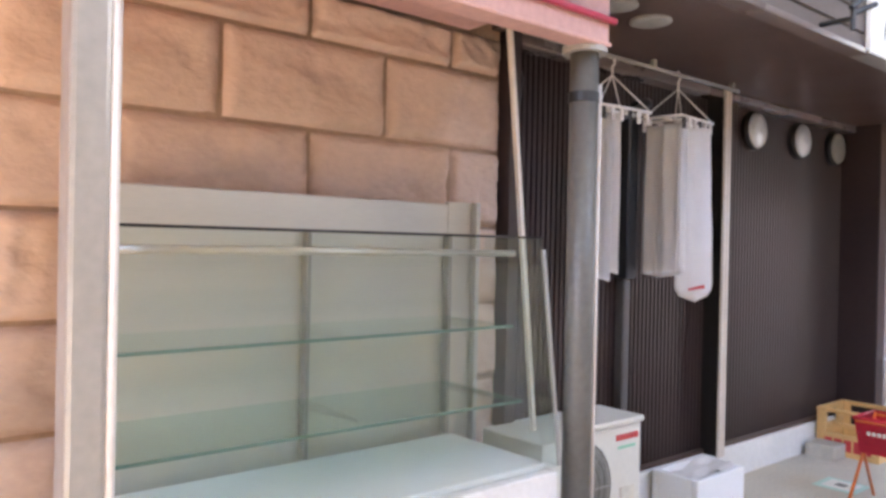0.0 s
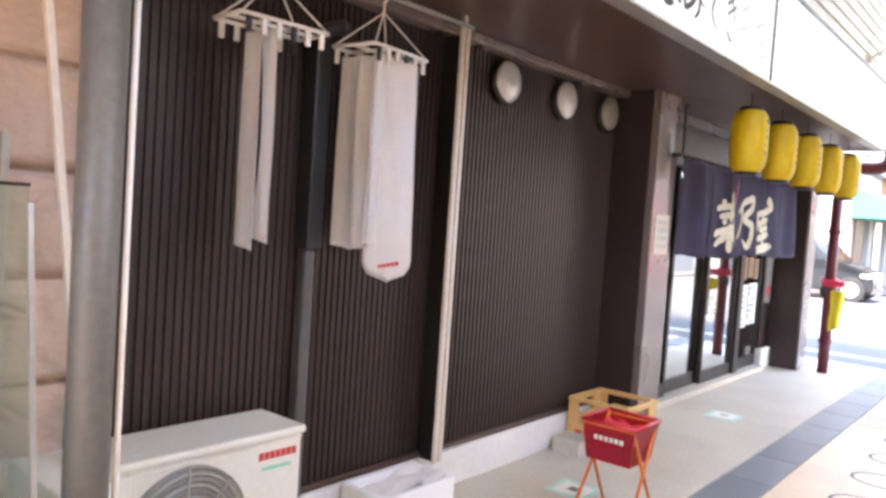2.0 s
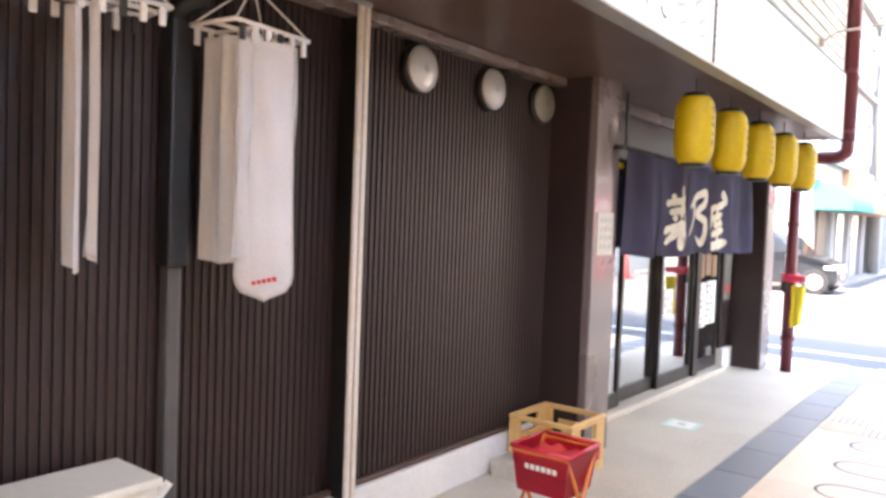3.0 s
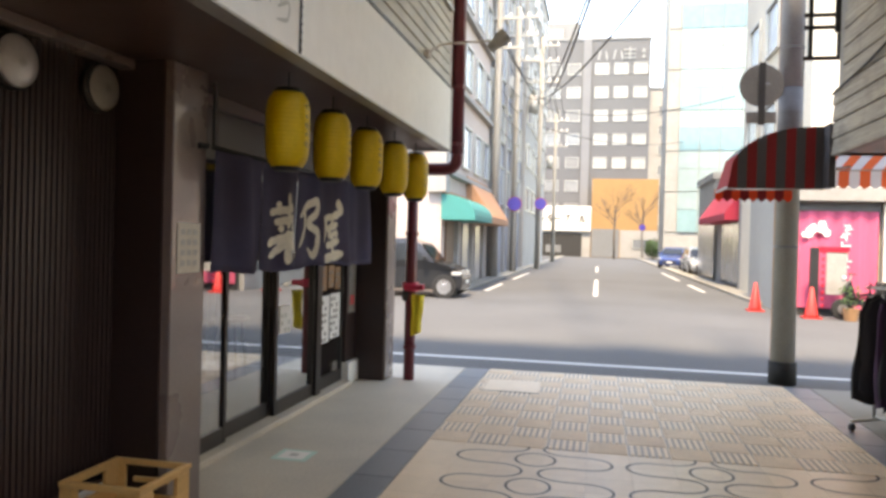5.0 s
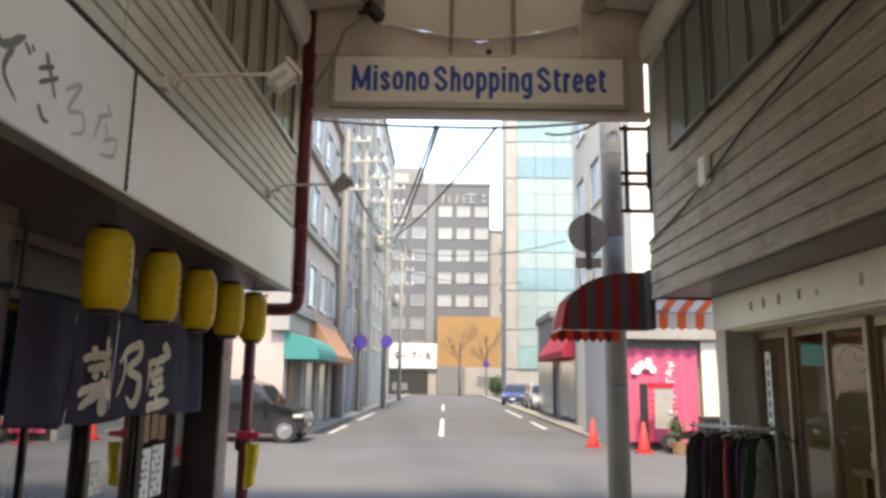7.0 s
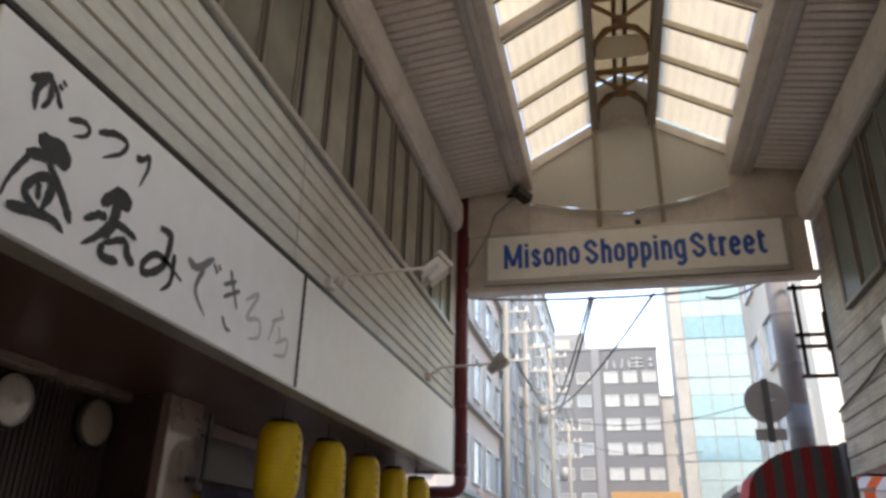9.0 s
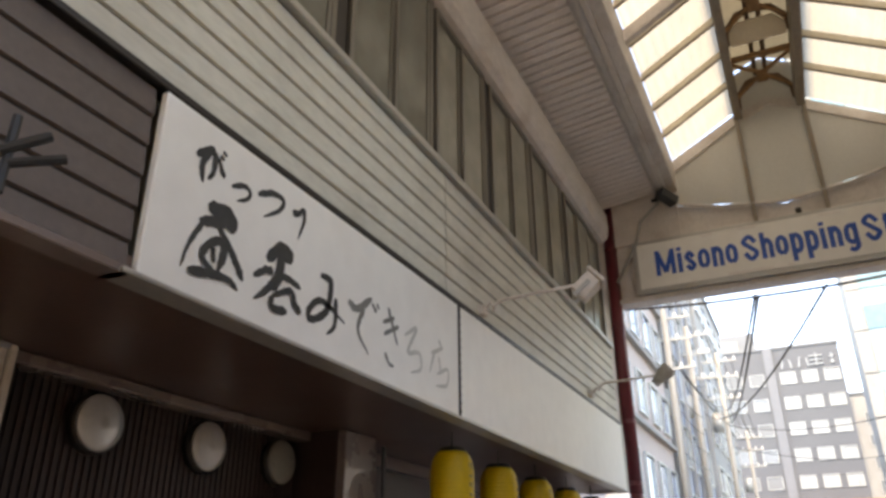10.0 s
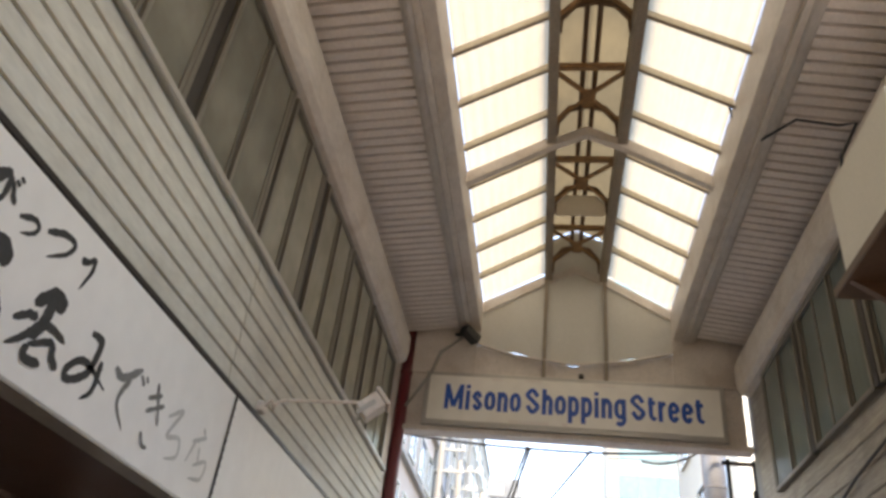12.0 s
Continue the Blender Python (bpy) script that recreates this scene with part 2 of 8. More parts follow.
BEIGE_WALL = mat("beige_wall", (0.86, 0.72, 0.45), 0.8, vary=0.1, bump=0.1)
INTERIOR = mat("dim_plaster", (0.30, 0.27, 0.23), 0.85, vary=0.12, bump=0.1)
PINK_BEAM = mat("faded_pink_paint", (0.60, 0.36, 0.32), 0.55, vary=0.12, scale=3, bump=0.08, stain=0.3, stain_color=(0.42, 0.22, 0.18))
RED_LINE = mat("bright_red_paint", (0.65, 0.03, 0.08), 0.4, vary=0.1, bump=0.03)
POLE = mat("concrete_pole", (0.27, 0.255, 0.225), 0.85, vary=0.12, scale=3, bump=0.12, stain=0.45, stain_color=(0.24, 0.23, 0.22))
AWN_RED = mat("red_canvas", (0.3, 0.022, 0.025), 0.85, vary=0.12, fine=120, bump=0.15, trans=0.2)
AWN_GREY = mat("grey_canvas", (0.085, 0.08, 0.09), 0.85, vary=0.15, fine=120, bump=0.15, trans=0.1)
AWN_ORANGE = mat("orange_canvas", (0.72, 0.13, 0.05), 0.85, vary=0.1, fine=120, bump=0.15, trans=0.5)
AWN_WHITE = mat("pale_canvas", (0.58, 0.55, 0.55), 0.85, vary=0.1, fine=120, bump=0.15, trans=0.5)
TEAL = mat("teal_canvas", (0.02, 0.2, 0.185), 0.7, vary=0.12, fine=60, bump=0.1)
APRICOT = mat("apricot_canvas", (0.4, 0.2, 0.11), 0.8, vary=0.12, bump=0.1)
CRIMSON = mat("crimson_canvas", (0.36, 0.02, 0.045), 0.8, vary=0.1, bump=0.1)
PINK = mat("pink_curtain", (0.55, 0.09, 0.165), 0.85, vary=0.1, scale=2, bump=0.1, stretch=(1, 4, 0.3))
CONE = mat("orange_cone_plastic", (0.5, 0.025, 0.02), 0.5, vary=0.06, bump=0.03)
CAR_DARK = mat("dark_car_paint", (0.03, 0.032, 0.036), 0.2, 0.3, vary=0.05, bump=0.0, coat=0.3)
CAR_BLUE = mat("blue_car_paint", (0.03, 0.055, 0.16), 0.2, 0.3, vary=0.05, bump=0.0, coat=0.3)
CAR_SILVER = mat("silver_car_paint", (0.45, 0.46, 0.47), 0.25, 0.5, vary=0.05, bump=0.0, coat=0.3)
CAR_GLASS = mat("car_window", (0.02, 0.024, 0.028), 0.06, vary=0.1, bump=0.0)
TYRE = mat("tyre_rubber", (0.018, 0.018, 0.018), 0.85, vary=0.2, bump=0.1)
RIM = mat("alloy_rim", (0.55, 0.55, 0.56), 0.3, 0.9, vary=0.05, bump=0.0)
LAMP_LENS = mat("lamp_lens", (0.42, 0.42, 0.41), 0.15, vary=0.05, bump=0.0)
TAIL_LENS = mat("tail_lens", (0.45, 0.02, 0.02), 0.15, vary=0.05, bump=0.0)
F_PINK = mat("pale_pink_render", (0.42, 0.35, 0.32), 0.8, vary=0.08, scale=0.6, fine=8, bump=0.06, stain=0.2, stain_color=(0.45, 0.38, 0.34))
F_WHITE = mat("white_render", (0.275, 0.268, 0.255), 0.8, vary=0.06, scale=0.6, fine=8, bump=0.06, stain=0.2, stain_color=(0.5, 0.48, 0.45))
F_CREAM = mat("cream_render", (0.62, 0.56, 0.47), 0.8, vary=0.06, scale=0.6, fine=8, bump=0.06, stain=0.2, stain_color=(0.4, 0.36, 0.31))
F_BLUE = mat("pale_blue_panel", (0.24, 0.265, 0.32), 0.6, vary=0.08, scale=0.5, fine=6, bump=0.04)
F_GREY = mat("grey_tile_facade", (0.088, 0.092, 0.1), 0.6, vary=0.1, scale=0.3, fine=5, bump=0.04)
F_GREY2 = mat("light_grey_facade", (0.155, 0.162, 0.167), 0.6, vary=0.1, scale=0.3, fine=5, bump=0.04)
F_ORANGE = mat("orange_brick_facade", (0.3, 0.175, 0.075), 0.8, vary=0.12, scale=0.8, fine=9, bump=0.08)
F_STONE = mat("beige_stone_facade", (0.259, 0.248, 0.225), 0.75, vary=0.15, scale=0.8, fine=6, bump=0.06)
F_TEAL = mat("teal_curtain_wall", (0.17, 0.265, 0.27), 0.12, vary=0.12, scale=0.25, fine=2, bump=0.0)
F_TEAL_DEEP = mat("deep_teal_glazing", (0.13, 0.225, 0.25), 0.1, vary=0.12, scale=0.25, fine=2, bump=0.0)
F_TEAL_PALE = mat("pale_teal_spandrel", (0.215, 0.275, 0.27), 0.2, vary=0.08, scale=0.25, fine=2, bump=0.0)
W_BRIGHT = mat("window_with_blind", (0.26, 0.27, 0.27), 0.3, vary=0.08, scale=1, bump=0.0)
W_DIM = mat("window_grey", (0.173, 0.184, 0.196), 0.2, vary=0.15, scale=1, bump=0.0)
# blue of the reflected sky is put into the pane colour
W_BLUE = mat("window_sky_reflection", (0.138, 0.178, 0.259), 0.1, vary=0.2, scale=0.4, bump=0.0)
# near-black colour for the shade inside openings that are not cut
DARK_VOID = mat("unlit_opening", (0.03, 0.03, 0.03), 0.9, vary=0.2, bump=0.05)
BARK = mat("bark", (0.12, 0.09, 0.07), 0.95, vary=0.25, scale=6, bump=0.4)
SHRUB = mat("shrub_green", (0.05, 0.09, 0.03), 0.8, vary=0.3, bump=0.2)
BLUE_SIGN = mat("blue_road_sign", (0.06, 0.045, 0.3), 0.4, vary=0.08, bump=0.0)
SIGN_BACK = mat("grey_sign_back", (0.34, 0.32, 0.3), 0.45, 0.3, vary=0.12, bump=0.04)
CABLE = mat("black_cable", (0.015, 0.015, 0.016), 0.6, vary=0.2, bump=0.0)
SKYLIGHT_BAR = mat("pale_rusty_bar", (0.24, 0.2, 0.155), 0.6, vary=0.2, scale=5, bump=0.1, stain=0.4, stain_color=(0.26, 0.17, 0.1))
YELLOW_CLOTH = mat("yellow_cloth", (0.75, 0.60, 0.05), 0.85, vary=0.1, bump=0.15)
G_BLACK = mat("black_cotton", (0.018, 0.016, 0.02), 0.9, vary=0.3, fine=120, bump=0.2)
G_PLUM = mat("plum_knit", (0.05, 0.022, 0.055), 0.9, vary=0.3, fine=120, bump=0.25)
G_MAROON = mat("maroon_knit", (0.25, 0.04, 0.04), 0.9, vary=0.25, fine=120, bump=0.25)
G_GREEN = mat("dark_green_knit", (0.018, 0.042, 0.027), 0.9, vary=0.25, fine=120, bump=0.25)
G_GREY = mat("grey_patterned_cloth", (0.17, 0.165, 0.14), 0.9, vary=0.6, scale=18, fine=60, bump=0.2)


# ---- building blocks ----
ORIGIN = {}


def thing(name, x, y, z, label="", category="", group="", kind=""):
    """An empty at the thing's base; its parts are given in world metres."""
    ob = tagged(new(name), label, category, group, kind)
    ob.location = (x, y, z)
    ob.empty_display_size = 0.1
    ORIGIN[ob] = Vector((x, y, z))
    return ob


def part(name, bm, material, parent, label="", smooth=False):
    """Links a bmesh, in world metres, as one mesh object under a thing or a part."""
    org = ORIGIN[parent]
    for v in bm.verts:
        v.co -= org
    me = bpy.data.meshes.new(name)
    bmesh.ops.recalc_face_normals(bm, faces=bm.faces)
    bm.to_mesh(me)
    bm.free()
    for mt in material if isinstance(material, (list, tuple)) else [material]:
        me.materials.append(mt)
    if smooth:
        me.polygons.foreach_set("use_smooth", [True] * len(me.polygons))
    ob = new(name, me)
    ob.parent = parent
    ORIGIN[ob] = org
    return tagged(ob, label)


def solo(name, bm, material, label="", category="", group="", kind="structure", smooth=False):
    """A thing or a piece of the setting that is one mesh."""
    me = bpy.data.meshes.new(name)
    bmesh.ops.recalc_face_normals(bm, faces=bm.faces)
    bm.to_mesh(me)
    bm.free()
    for mt in material if isinstance(material, (list, tuple)) else [material]:
        me.materials.append(mt)
    if smooth:
        me.polygons.foreach_set("use_smooth", [True] * len(me.polygons))
    ob = new(name, me)
    ORIGIN[ob] = Vector((0, 0, 0))
    return tagged(ob, label, category, group, kind)


def box(x0, x1, y0, y1, z0, z1, bevel=0.0, bm=None, mi=0):
    bm = bm or bmesh.new()
    x0, x1, y0, y1, z0, z1 = min(x0, x1), max(x0, x1), min(y0, y1), max(y0, y1), min(z0, z1), max(z0, z1)
    vs = [bm.verts.new((x, y, z)) for x in (x0, x1) for y in (y0, y1) for z in (z0, z1)]
    fs = [bm.faces.new([vs[i] for i in q]) for q in ((0, 1, 3, 2), (4, 6, 7, 5), (0, 4, 5, 1), (2, 3, 7, 6), (0, 2, 6, 4), (1, 5, 7, 3))]
    for f in fs:
        f.material_index = mi
    if bevel:
        es = list({e for f in fs for e in f.edges})
        r = bmesh.ops.bevel(bm, geom=es, offset=bevel, segments=1 if bevel < 0.008 else 2, affect="EDGES", profile=0.6)
        for f in r["faces"]:
            f.material_index = mi
    return bm


def rod(p0, p1, r0, r1=None, seg=12, bm=None, caps=True, mi=0):
    bm = bm or bmesh.new()
    p0, p1 = Vector(p0), Vector(p1)
    r1 = r0 if r1 is None else r1
    d = (p1 - p0).normalized()
    a = d.orthogonal().normalized()
    b = d.cross(a)
    rings = []
    for p, r in ((p0, r0), (p1, r1)):
        rings.append([bm.verts.new(p + (a * math.cos(2 * math.pi * i / seg) + b * math.sin(2 * math.pi * i / seg)) * r) for i in range(seg)])
    for i in range(seg):
        bm.faces.new((rings[0][i], rings[0][(i + 1) % seg], rings[1][(i + 1) % seg], rings[1][i])).material_index = mi
    if caps:
        for ring in rings:
            bm.faces.new(ring).material_index = mi
    return bm


def tube(points, r, seg=10, bm=None, mi=0):
    """A round bar through points, mitred at the bends."""
    bm = bm or bmesh.new()
    pts = [Vector(p) for p in points]
    up = None
    rings = []
    for i, p in enumerate(pts):
        d = (pts[min(i + 1, len(pts) - 1)] - pts[max(i - 1, 0)]).normalized()
        up = d.orthogonal().normalized() if up is None else (up - d * up.dot(d)).normalized()
        s = d.cross(up)
        rings.append([bm.verts.new(p + (up * math.cos(2 * math.pi * k / seg) + s * math.sin(2 * math.pi * k / seg)) * r) for k in range(seg)])
    for a, b in zip(rings, rings[1:]):
        for k in range(seg):
            bm.faces.new((a[k], a[(k + 1) % seg], b[(k + 1) % seg], b[k])).material_index = mi
    bm.faces.new(rings[0]).material_index = mi
    bm.faces.new(rings[-1]).material_index = mi
    return bm


def bend(p, c, q, n=5):
    """Points of a rounded corner from p to q about c."""
    p, c, q = Vector(p), Vector(c), Vector(q)
    return [(1 - t) ** 2 * p + 2 * t * (1 - t) * c + t * t * q for t in [i / n for i in range(n + 1)]]


def lathe(x, y, profile, seg=24, bm=None, axis="z", mi=0):
    """Turns (radius, height) pairs round an upright axis, or along y for wall discs."""
    bm = bm or bmesh.new()
    rings = []
    for r, h in profile:
        ring = []
        for i in range(seg):
            a = 2 * math.pi * i / seg
            if axis == "z":
                ring.append(bm.verts.new((x + r * math.cos(a), y + r * math.sin(a), h)))
            else:
                ring.append(bm.verts.new((x + r * math.cos(a), h, y + r * math.sin(a))))
        rings.append(ring)
    for a, b in zip(rings, rings[1:]):
        for k in range(seg):
            bm.faces.new((a[k], a[(k + 1) % seg], b[(k + 1) % seg], b[k])).material_index = mi
    bm.faces.new(rings[0]).material_index = mi
    bm.faces.new(rings[-1]).material_index = mi
    return bm


def prism(poly, axis, a, b, bm=None, mi=0):
    """A polygon in the plane across axis, drawn out from a to b."""
    bm = bm or bmesh.new()

    def at(p, h):
        return {"x": (h, p[0], p[1]), "y": (p[0], h, p[1]), "z": (p[0], p[1], h)}[axis]
    r0 = [bm.verts.new(at(p, a)) for p in poly]
    r1 = [bm.verts.new(at(p, b)) for p in poly]
    bm.faces.new(r0).material_index = mi
    bm.faces.new(r1).material_index = mi
    for i in range(len(poly)):
        j = (i + 1) % len(poly)
        bm.faces.new((r0[i], r0[j], r1[j], r1[i])).material_index = mi
    return bm


def sheet(fn, nu, nv, thick=0.0, bm=None, mi=0):
    """A surface fn(u, v), u and v from 0 to 1; with thick, a second skin behind it along y."""
    bm = bm or bmesh.new()
    g = [[bm.verts.new(fn(i / nu, j / nv)) for j in range(nv + 1)] for i in range(nu + 1)]
    for i in range(nu):
        for j in range(nv):
            bm.faces.new((g[i][j], g[i + 1][j], g[i + 1][j + 1], g[i][j + 1])).material_index = mi
    if thick:
        bmesh.ops.solidify(bm, geom=bm.faces[:], thickness=thick)
    return bm


def letters(text, size, depth=0.003, spread=0.0, width=1.0, shear=0.0):
    """The outline of some writing as a bmesh in its own x, y plane, starting at the origin."""
    cu = bpy.data.curves.new("writing", "FONT")
    cu.body, cu.size, cu.extrude, cu.offset, cu.shear = text, size, depth, spread, shear
    cu.resolution_u = 4
    ob = bpy.data.objects.new("writing", cu)
    scene.collection.objects.link(ob)
    me = bpy.data.meshes.new_from_object(ob.evaluated_get(bpy.context.evaluated_depsgraph_get()))
    bm = bmesh.new()
    bm.from_mesh(me)
    for v in bm.verts:
        v.co.x *= width
    bpy.data.objects.remove(ob)
    bpy.data.curves.remove(cu)
    bpy.data.meshes.remove(me)
    return bm


def place(bm, m):
    bm.transform(m)
    return bm


FACE_SOUTH = Matrix(((1, 0, 0, 0), (0, 0, -1, 0), (0, 1, 0, 0), (0, 0, 0, 1)))          # writing read by one who looks along +y
FACE_WEST = Matrix(((0, 0, -1, 0), (-1, 0, 0, 0), (0, 1, 0, 0), (0, 0, 0, 1)))          # writing read by one who looks along +x


def brush(text, w, h, shift=0.012, wild=0.0, seed=0.0, taper=0.0):
    """Writing fitted to w by h metres, thickened by copies set a little aside; wild bends it as a hand would."""
    out = bmesh.new()
    for k, dx in enumerate((0.0, 1.0, 0.5)):
        one = letters(text, 1.0, 0.0)
        if wild:
            bmesh.ops.subdivide_edges(one, edges=[e for e in one.edges if e.calc_length() > 0.07], cuts=3)
            bmesh.ops.triangulate(one, faces=one.faces)
        xs, ys = [v.co.x for v in one.verts], [v.co.y for v in one.verts]
        x0, x1, y0, y1 = min(xs), max(xs), min(ys), max(ys)
        for v in one.verts:
            a, b = (v.co.x - x0) / (x1 - x0), (v.co.y - y0) / (y1 - y0)
            a = 0.5 + (a - 0.5) * (1 - taper * b)
            if wild:
                q = Vector((a * 2.3 + seed, b * 2.3 - seed, seed))
                f = Vector((a * 8 + seed, b * 8, 7 + seed + k))
                a2 = a + wild * (noise.noise(q) + 0.35 * noise.noise(f)) + wild * 0.9 * (b - 0.5)
                b2 = b + wild * (noise.noise(q + Vector((9, 3, 1))) + 0.35 * noise.noise(f + Vector((2, 5, 8)))) - wild * 0.8 * (a - 0.5)
                a, b = a2, b2
            v.co.x = a * (w - shift) + dx * shift
            v.co.y = b * (h - shift) + dx * shift * (0.5 if k == 1 else 1)
            v.co.z = 0.0006 * k
        me = bpy.data.meshes.new("stroke")
        one.to_mesh(me)
        one.free()
        out.from_mesh(me)
        bpy.data.meshes.remove(me)
    return out

REAR = -3.5         # unseen rear end of the roof, placed to let sky light in


def ink_strokes(strokes, unit=0.01, rough=0.10, seed=0.0, lift=0, blunt=False):
    """Brush strokes laid flat: each is (points, width at the start, width at the end) in units, swept as a soft-edged ribbon."""
    bm = bmesh.new()
    for k, (pts, wa, wb) in enumerate(strokes):
        p = [Vector((a, b)) for a, b in pts]
        p = [p[0] * 2 - p[1]] + p + [p[-1] * 2 - p[-2]]
        line = []
        for i in range(1, len(p) - 2):
            for q in range(9):
                t = q / 9
                line.append(0.5 * (2 * p[i] + (p[i + 1] - p[i - 1]) * t + (2 * p[i - 1] - 5 * p[i] + 4 * p[i + 1] - p[i + 2]) * t * t
                                   + (3 * p[i] - p[i - 1] - 3 * p[i + 1] + p[i + 2]) * t ** 3))
        line.append(p[-2])
        n, l, r = len(line) - 1, [], []
        for i, c in enumerate(line):
            d = line[min(n, i + 1)] - line[max(0, i - 1)]
            d = d.normalized() if d.length else Vector((1, 0))
            t = i / n
            w = (wa + (wb - wa) * t) * (1.0 if blunt else min(1.0, 0.55 + 4 * t, 0.35 + 5 * (1 - t))) / 2
            o = Vector((-d.y, d.x))
            ja, jb = (1 + rough * 2.5 * noise.noise(Vector((c.x * 0.9, c.y * 0.9, seed + k + m))) for m in (0.0, 5.5))
            e, f = c + o * w * ja, c - o * w * jb
            l.append(bm.verts.new((e.x * unit, e.y * unit, 0.0004 * (k + lift))))
            r.append(bm.verts.new((f.x * unit, f.y * unit, 0.0004 * (k + lift))))
        for i in range(n):
            bm.faces.new((l[i], r[i], r[i + 1], l[i + 1]))
    return bm


# ---- ground ----
solo("ground", box(-300, 400, -300, 300, -0.6, -0.03), ASPHALT, "grey worn asphalt ground that runs out to the horizon", "ground")
solo("road_line", box(12.25, 12.40, -60, 60, -0.03, -0.026), ROAD_WHITE, "white painted edge line across the asphalt", "road marking")
solo("road_line", box(25.0, 35.0, 0.22, 0.36, -0.03, -0.026), ROAD_WHITE, "white painted centre dash on the side street", "road marking")
solo("road_line", box(44.0, 54.0, 0.22, 0.36, -0.03, -0.026), ROAD_WHITE, "white painted centre dash on the side street", "road marking")
for x0, x1, y0 in ((25.5, 29.5, 3.55), (33, 40, 3.55), (29, 33.5, -3.35), (37, 46, -3.35)):
    solo("road_line", box(x0, x1, y0, y0 + 0.14, -0.03, -0.026), ROAD_WHITE, "white painted verge line on the side street", "road marking")
solo("pavement", box(23.0, 90, 4.1, 4.7, -0.03, 0.06, 0.02), CONCRETE_DARK, "worn concrete kerb strip along the side street", "pavement")
solo("pavement", box(24.0, 90, -4.6, -3.95, -0.03, 0.06, 0.02), CONCRETE_DARK, "worn concrete kerb strip along the side street", "pavement")
solo("floor", box(-16, 11.42, -6.2, 6.2, -0.25, -0.012), GROUT, "grout bed under the arcade paving", "floor")
solo("pavement_north", box(-16, 11.40, 1.735, 2.84, -0.02, 0.0, 0.004), CONCRETE, "pale worn concrete strip in front of the shop", "pavement")
# shade on this strip is put into its colour
solo("pavement_south", box(-16, 11.40, -2.95, -2.025, -0.02, 0.0, 0.004), CONCRETE_DARK, "worn concrete strip before the clothes shop, darkened for the shade there", "pavement")

# ---- north side: recess, pillars, soffit ----
solo("wall_recess_back", box(2.55, 6.6, 2.74, 3.0, 0, 2.6), BROWN, "dark brown backing wall behind ribbed cladding", "wall")


def ribs(x0, x1, y, z0, z1, pitch=0.036, depth=0.009):
    bm = bmesh.new()
    xs, x = [], x0
    while x < x1 - pitch:
        xs += [(x, y), (x + pitch * 0.45, y), (x + pitch * 0.55, y + depth), (x + pitch * 0.9, y + depth)]
        x += pitch
    xs.append((x, y))
    lo = [bm.verts.new((a, b, z0)) for a, b in xs]
    hi = [bm.verts.new((a, b, z1)) for a, b in xs]
    for i in range(len(xs) - 1):
        bm.faces.new((lo[i], lo[i + 1], hi[i + 1], hi[i]))
    return bm


solo("wall_ribbed_cladding", ribs(2.58, 6.26, 2.722, 0.21, 2.50), BROWN, "dark brown vertically ribbed steel cladding", "wall")
solo("plinth", box(2.6, 6.26, 2.69, 2.74, 0, 0.205, 0.004), WHITE_PAINT, "white painted plinth under the ribbed cladding", "plinth")
solo("trim_rail", box(2.6, 6.26, 2.70, 2.735, 0.208, 0.232, 0.003), BROWN_SOFFIT, "dark brown drip rail on the plinth", "trim")
solo("soffit_north", box(2.55, 10.0, 1.74, 3.0, 2.385, 2.44), BROWN_SOFFIT, "dark brown panelled soffit under the shop sign", "soffit")
solo("trim_head", box(2.6, 6.25, 2.62, 2.72, 2.335, 2.383, 0.006), BROWN_PILLAR, "brown metal head rail along the recess", "trim")
solo("trim_head", box(6.6, 10.3, 2.66, 2.74, 2.30, 2.383, 0.006), BROWN_PILLAR, "brown metal head rail over the doors", "trim")
solo("pillar_1", box(6.25, 6.585, 2.40, 3.0, 0, 2.384, 0.006), BROWN_PILLAR, "brown metal-clad pillar beside the glazed doors", "pillar")
# thin sheet, darker than the pillar front, on its west side
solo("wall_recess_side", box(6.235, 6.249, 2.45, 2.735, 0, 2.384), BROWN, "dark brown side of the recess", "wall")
solo("pillar_2", box(10.30, 10.62, 2.41, 3.2, 0, 2.62, 0.006), BROWN_PILLAR, "brown metal-clad corner pillar", "pillar")
# west side of pillar_2, darker brown than its front
solo("pillar_2_side", box(10.286, 10.299, 2.43, 3.2, 0, 2.384), BROWN, "dark brown west side of the corner pillar", "pillar")
solo("plinth_door", box(9.98, 10.29, 2.70, 2.9, 0, 0.22, 0.006), WHITE_PAINT, "white low plinth at the end of the doors", "plinth")
solo("threshold", box(6.585, 9.98, 2.66, 2.86, 0.0, 0.045, 0.006), CONCRETE, "pale concrete door sill", "sill")
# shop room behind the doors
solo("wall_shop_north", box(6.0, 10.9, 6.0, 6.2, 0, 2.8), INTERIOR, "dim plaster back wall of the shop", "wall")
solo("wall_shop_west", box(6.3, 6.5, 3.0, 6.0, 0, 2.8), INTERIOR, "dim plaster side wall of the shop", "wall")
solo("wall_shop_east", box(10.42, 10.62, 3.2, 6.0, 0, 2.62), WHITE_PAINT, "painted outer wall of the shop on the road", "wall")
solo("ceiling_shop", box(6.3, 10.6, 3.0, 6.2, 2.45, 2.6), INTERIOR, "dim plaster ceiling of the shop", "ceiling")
solo("floor_shop", box(6.3, 10.62, 2.86, 6.0, -0.01, 0.03), WOOD_DARK, "dark wooden shop floor", "floor")

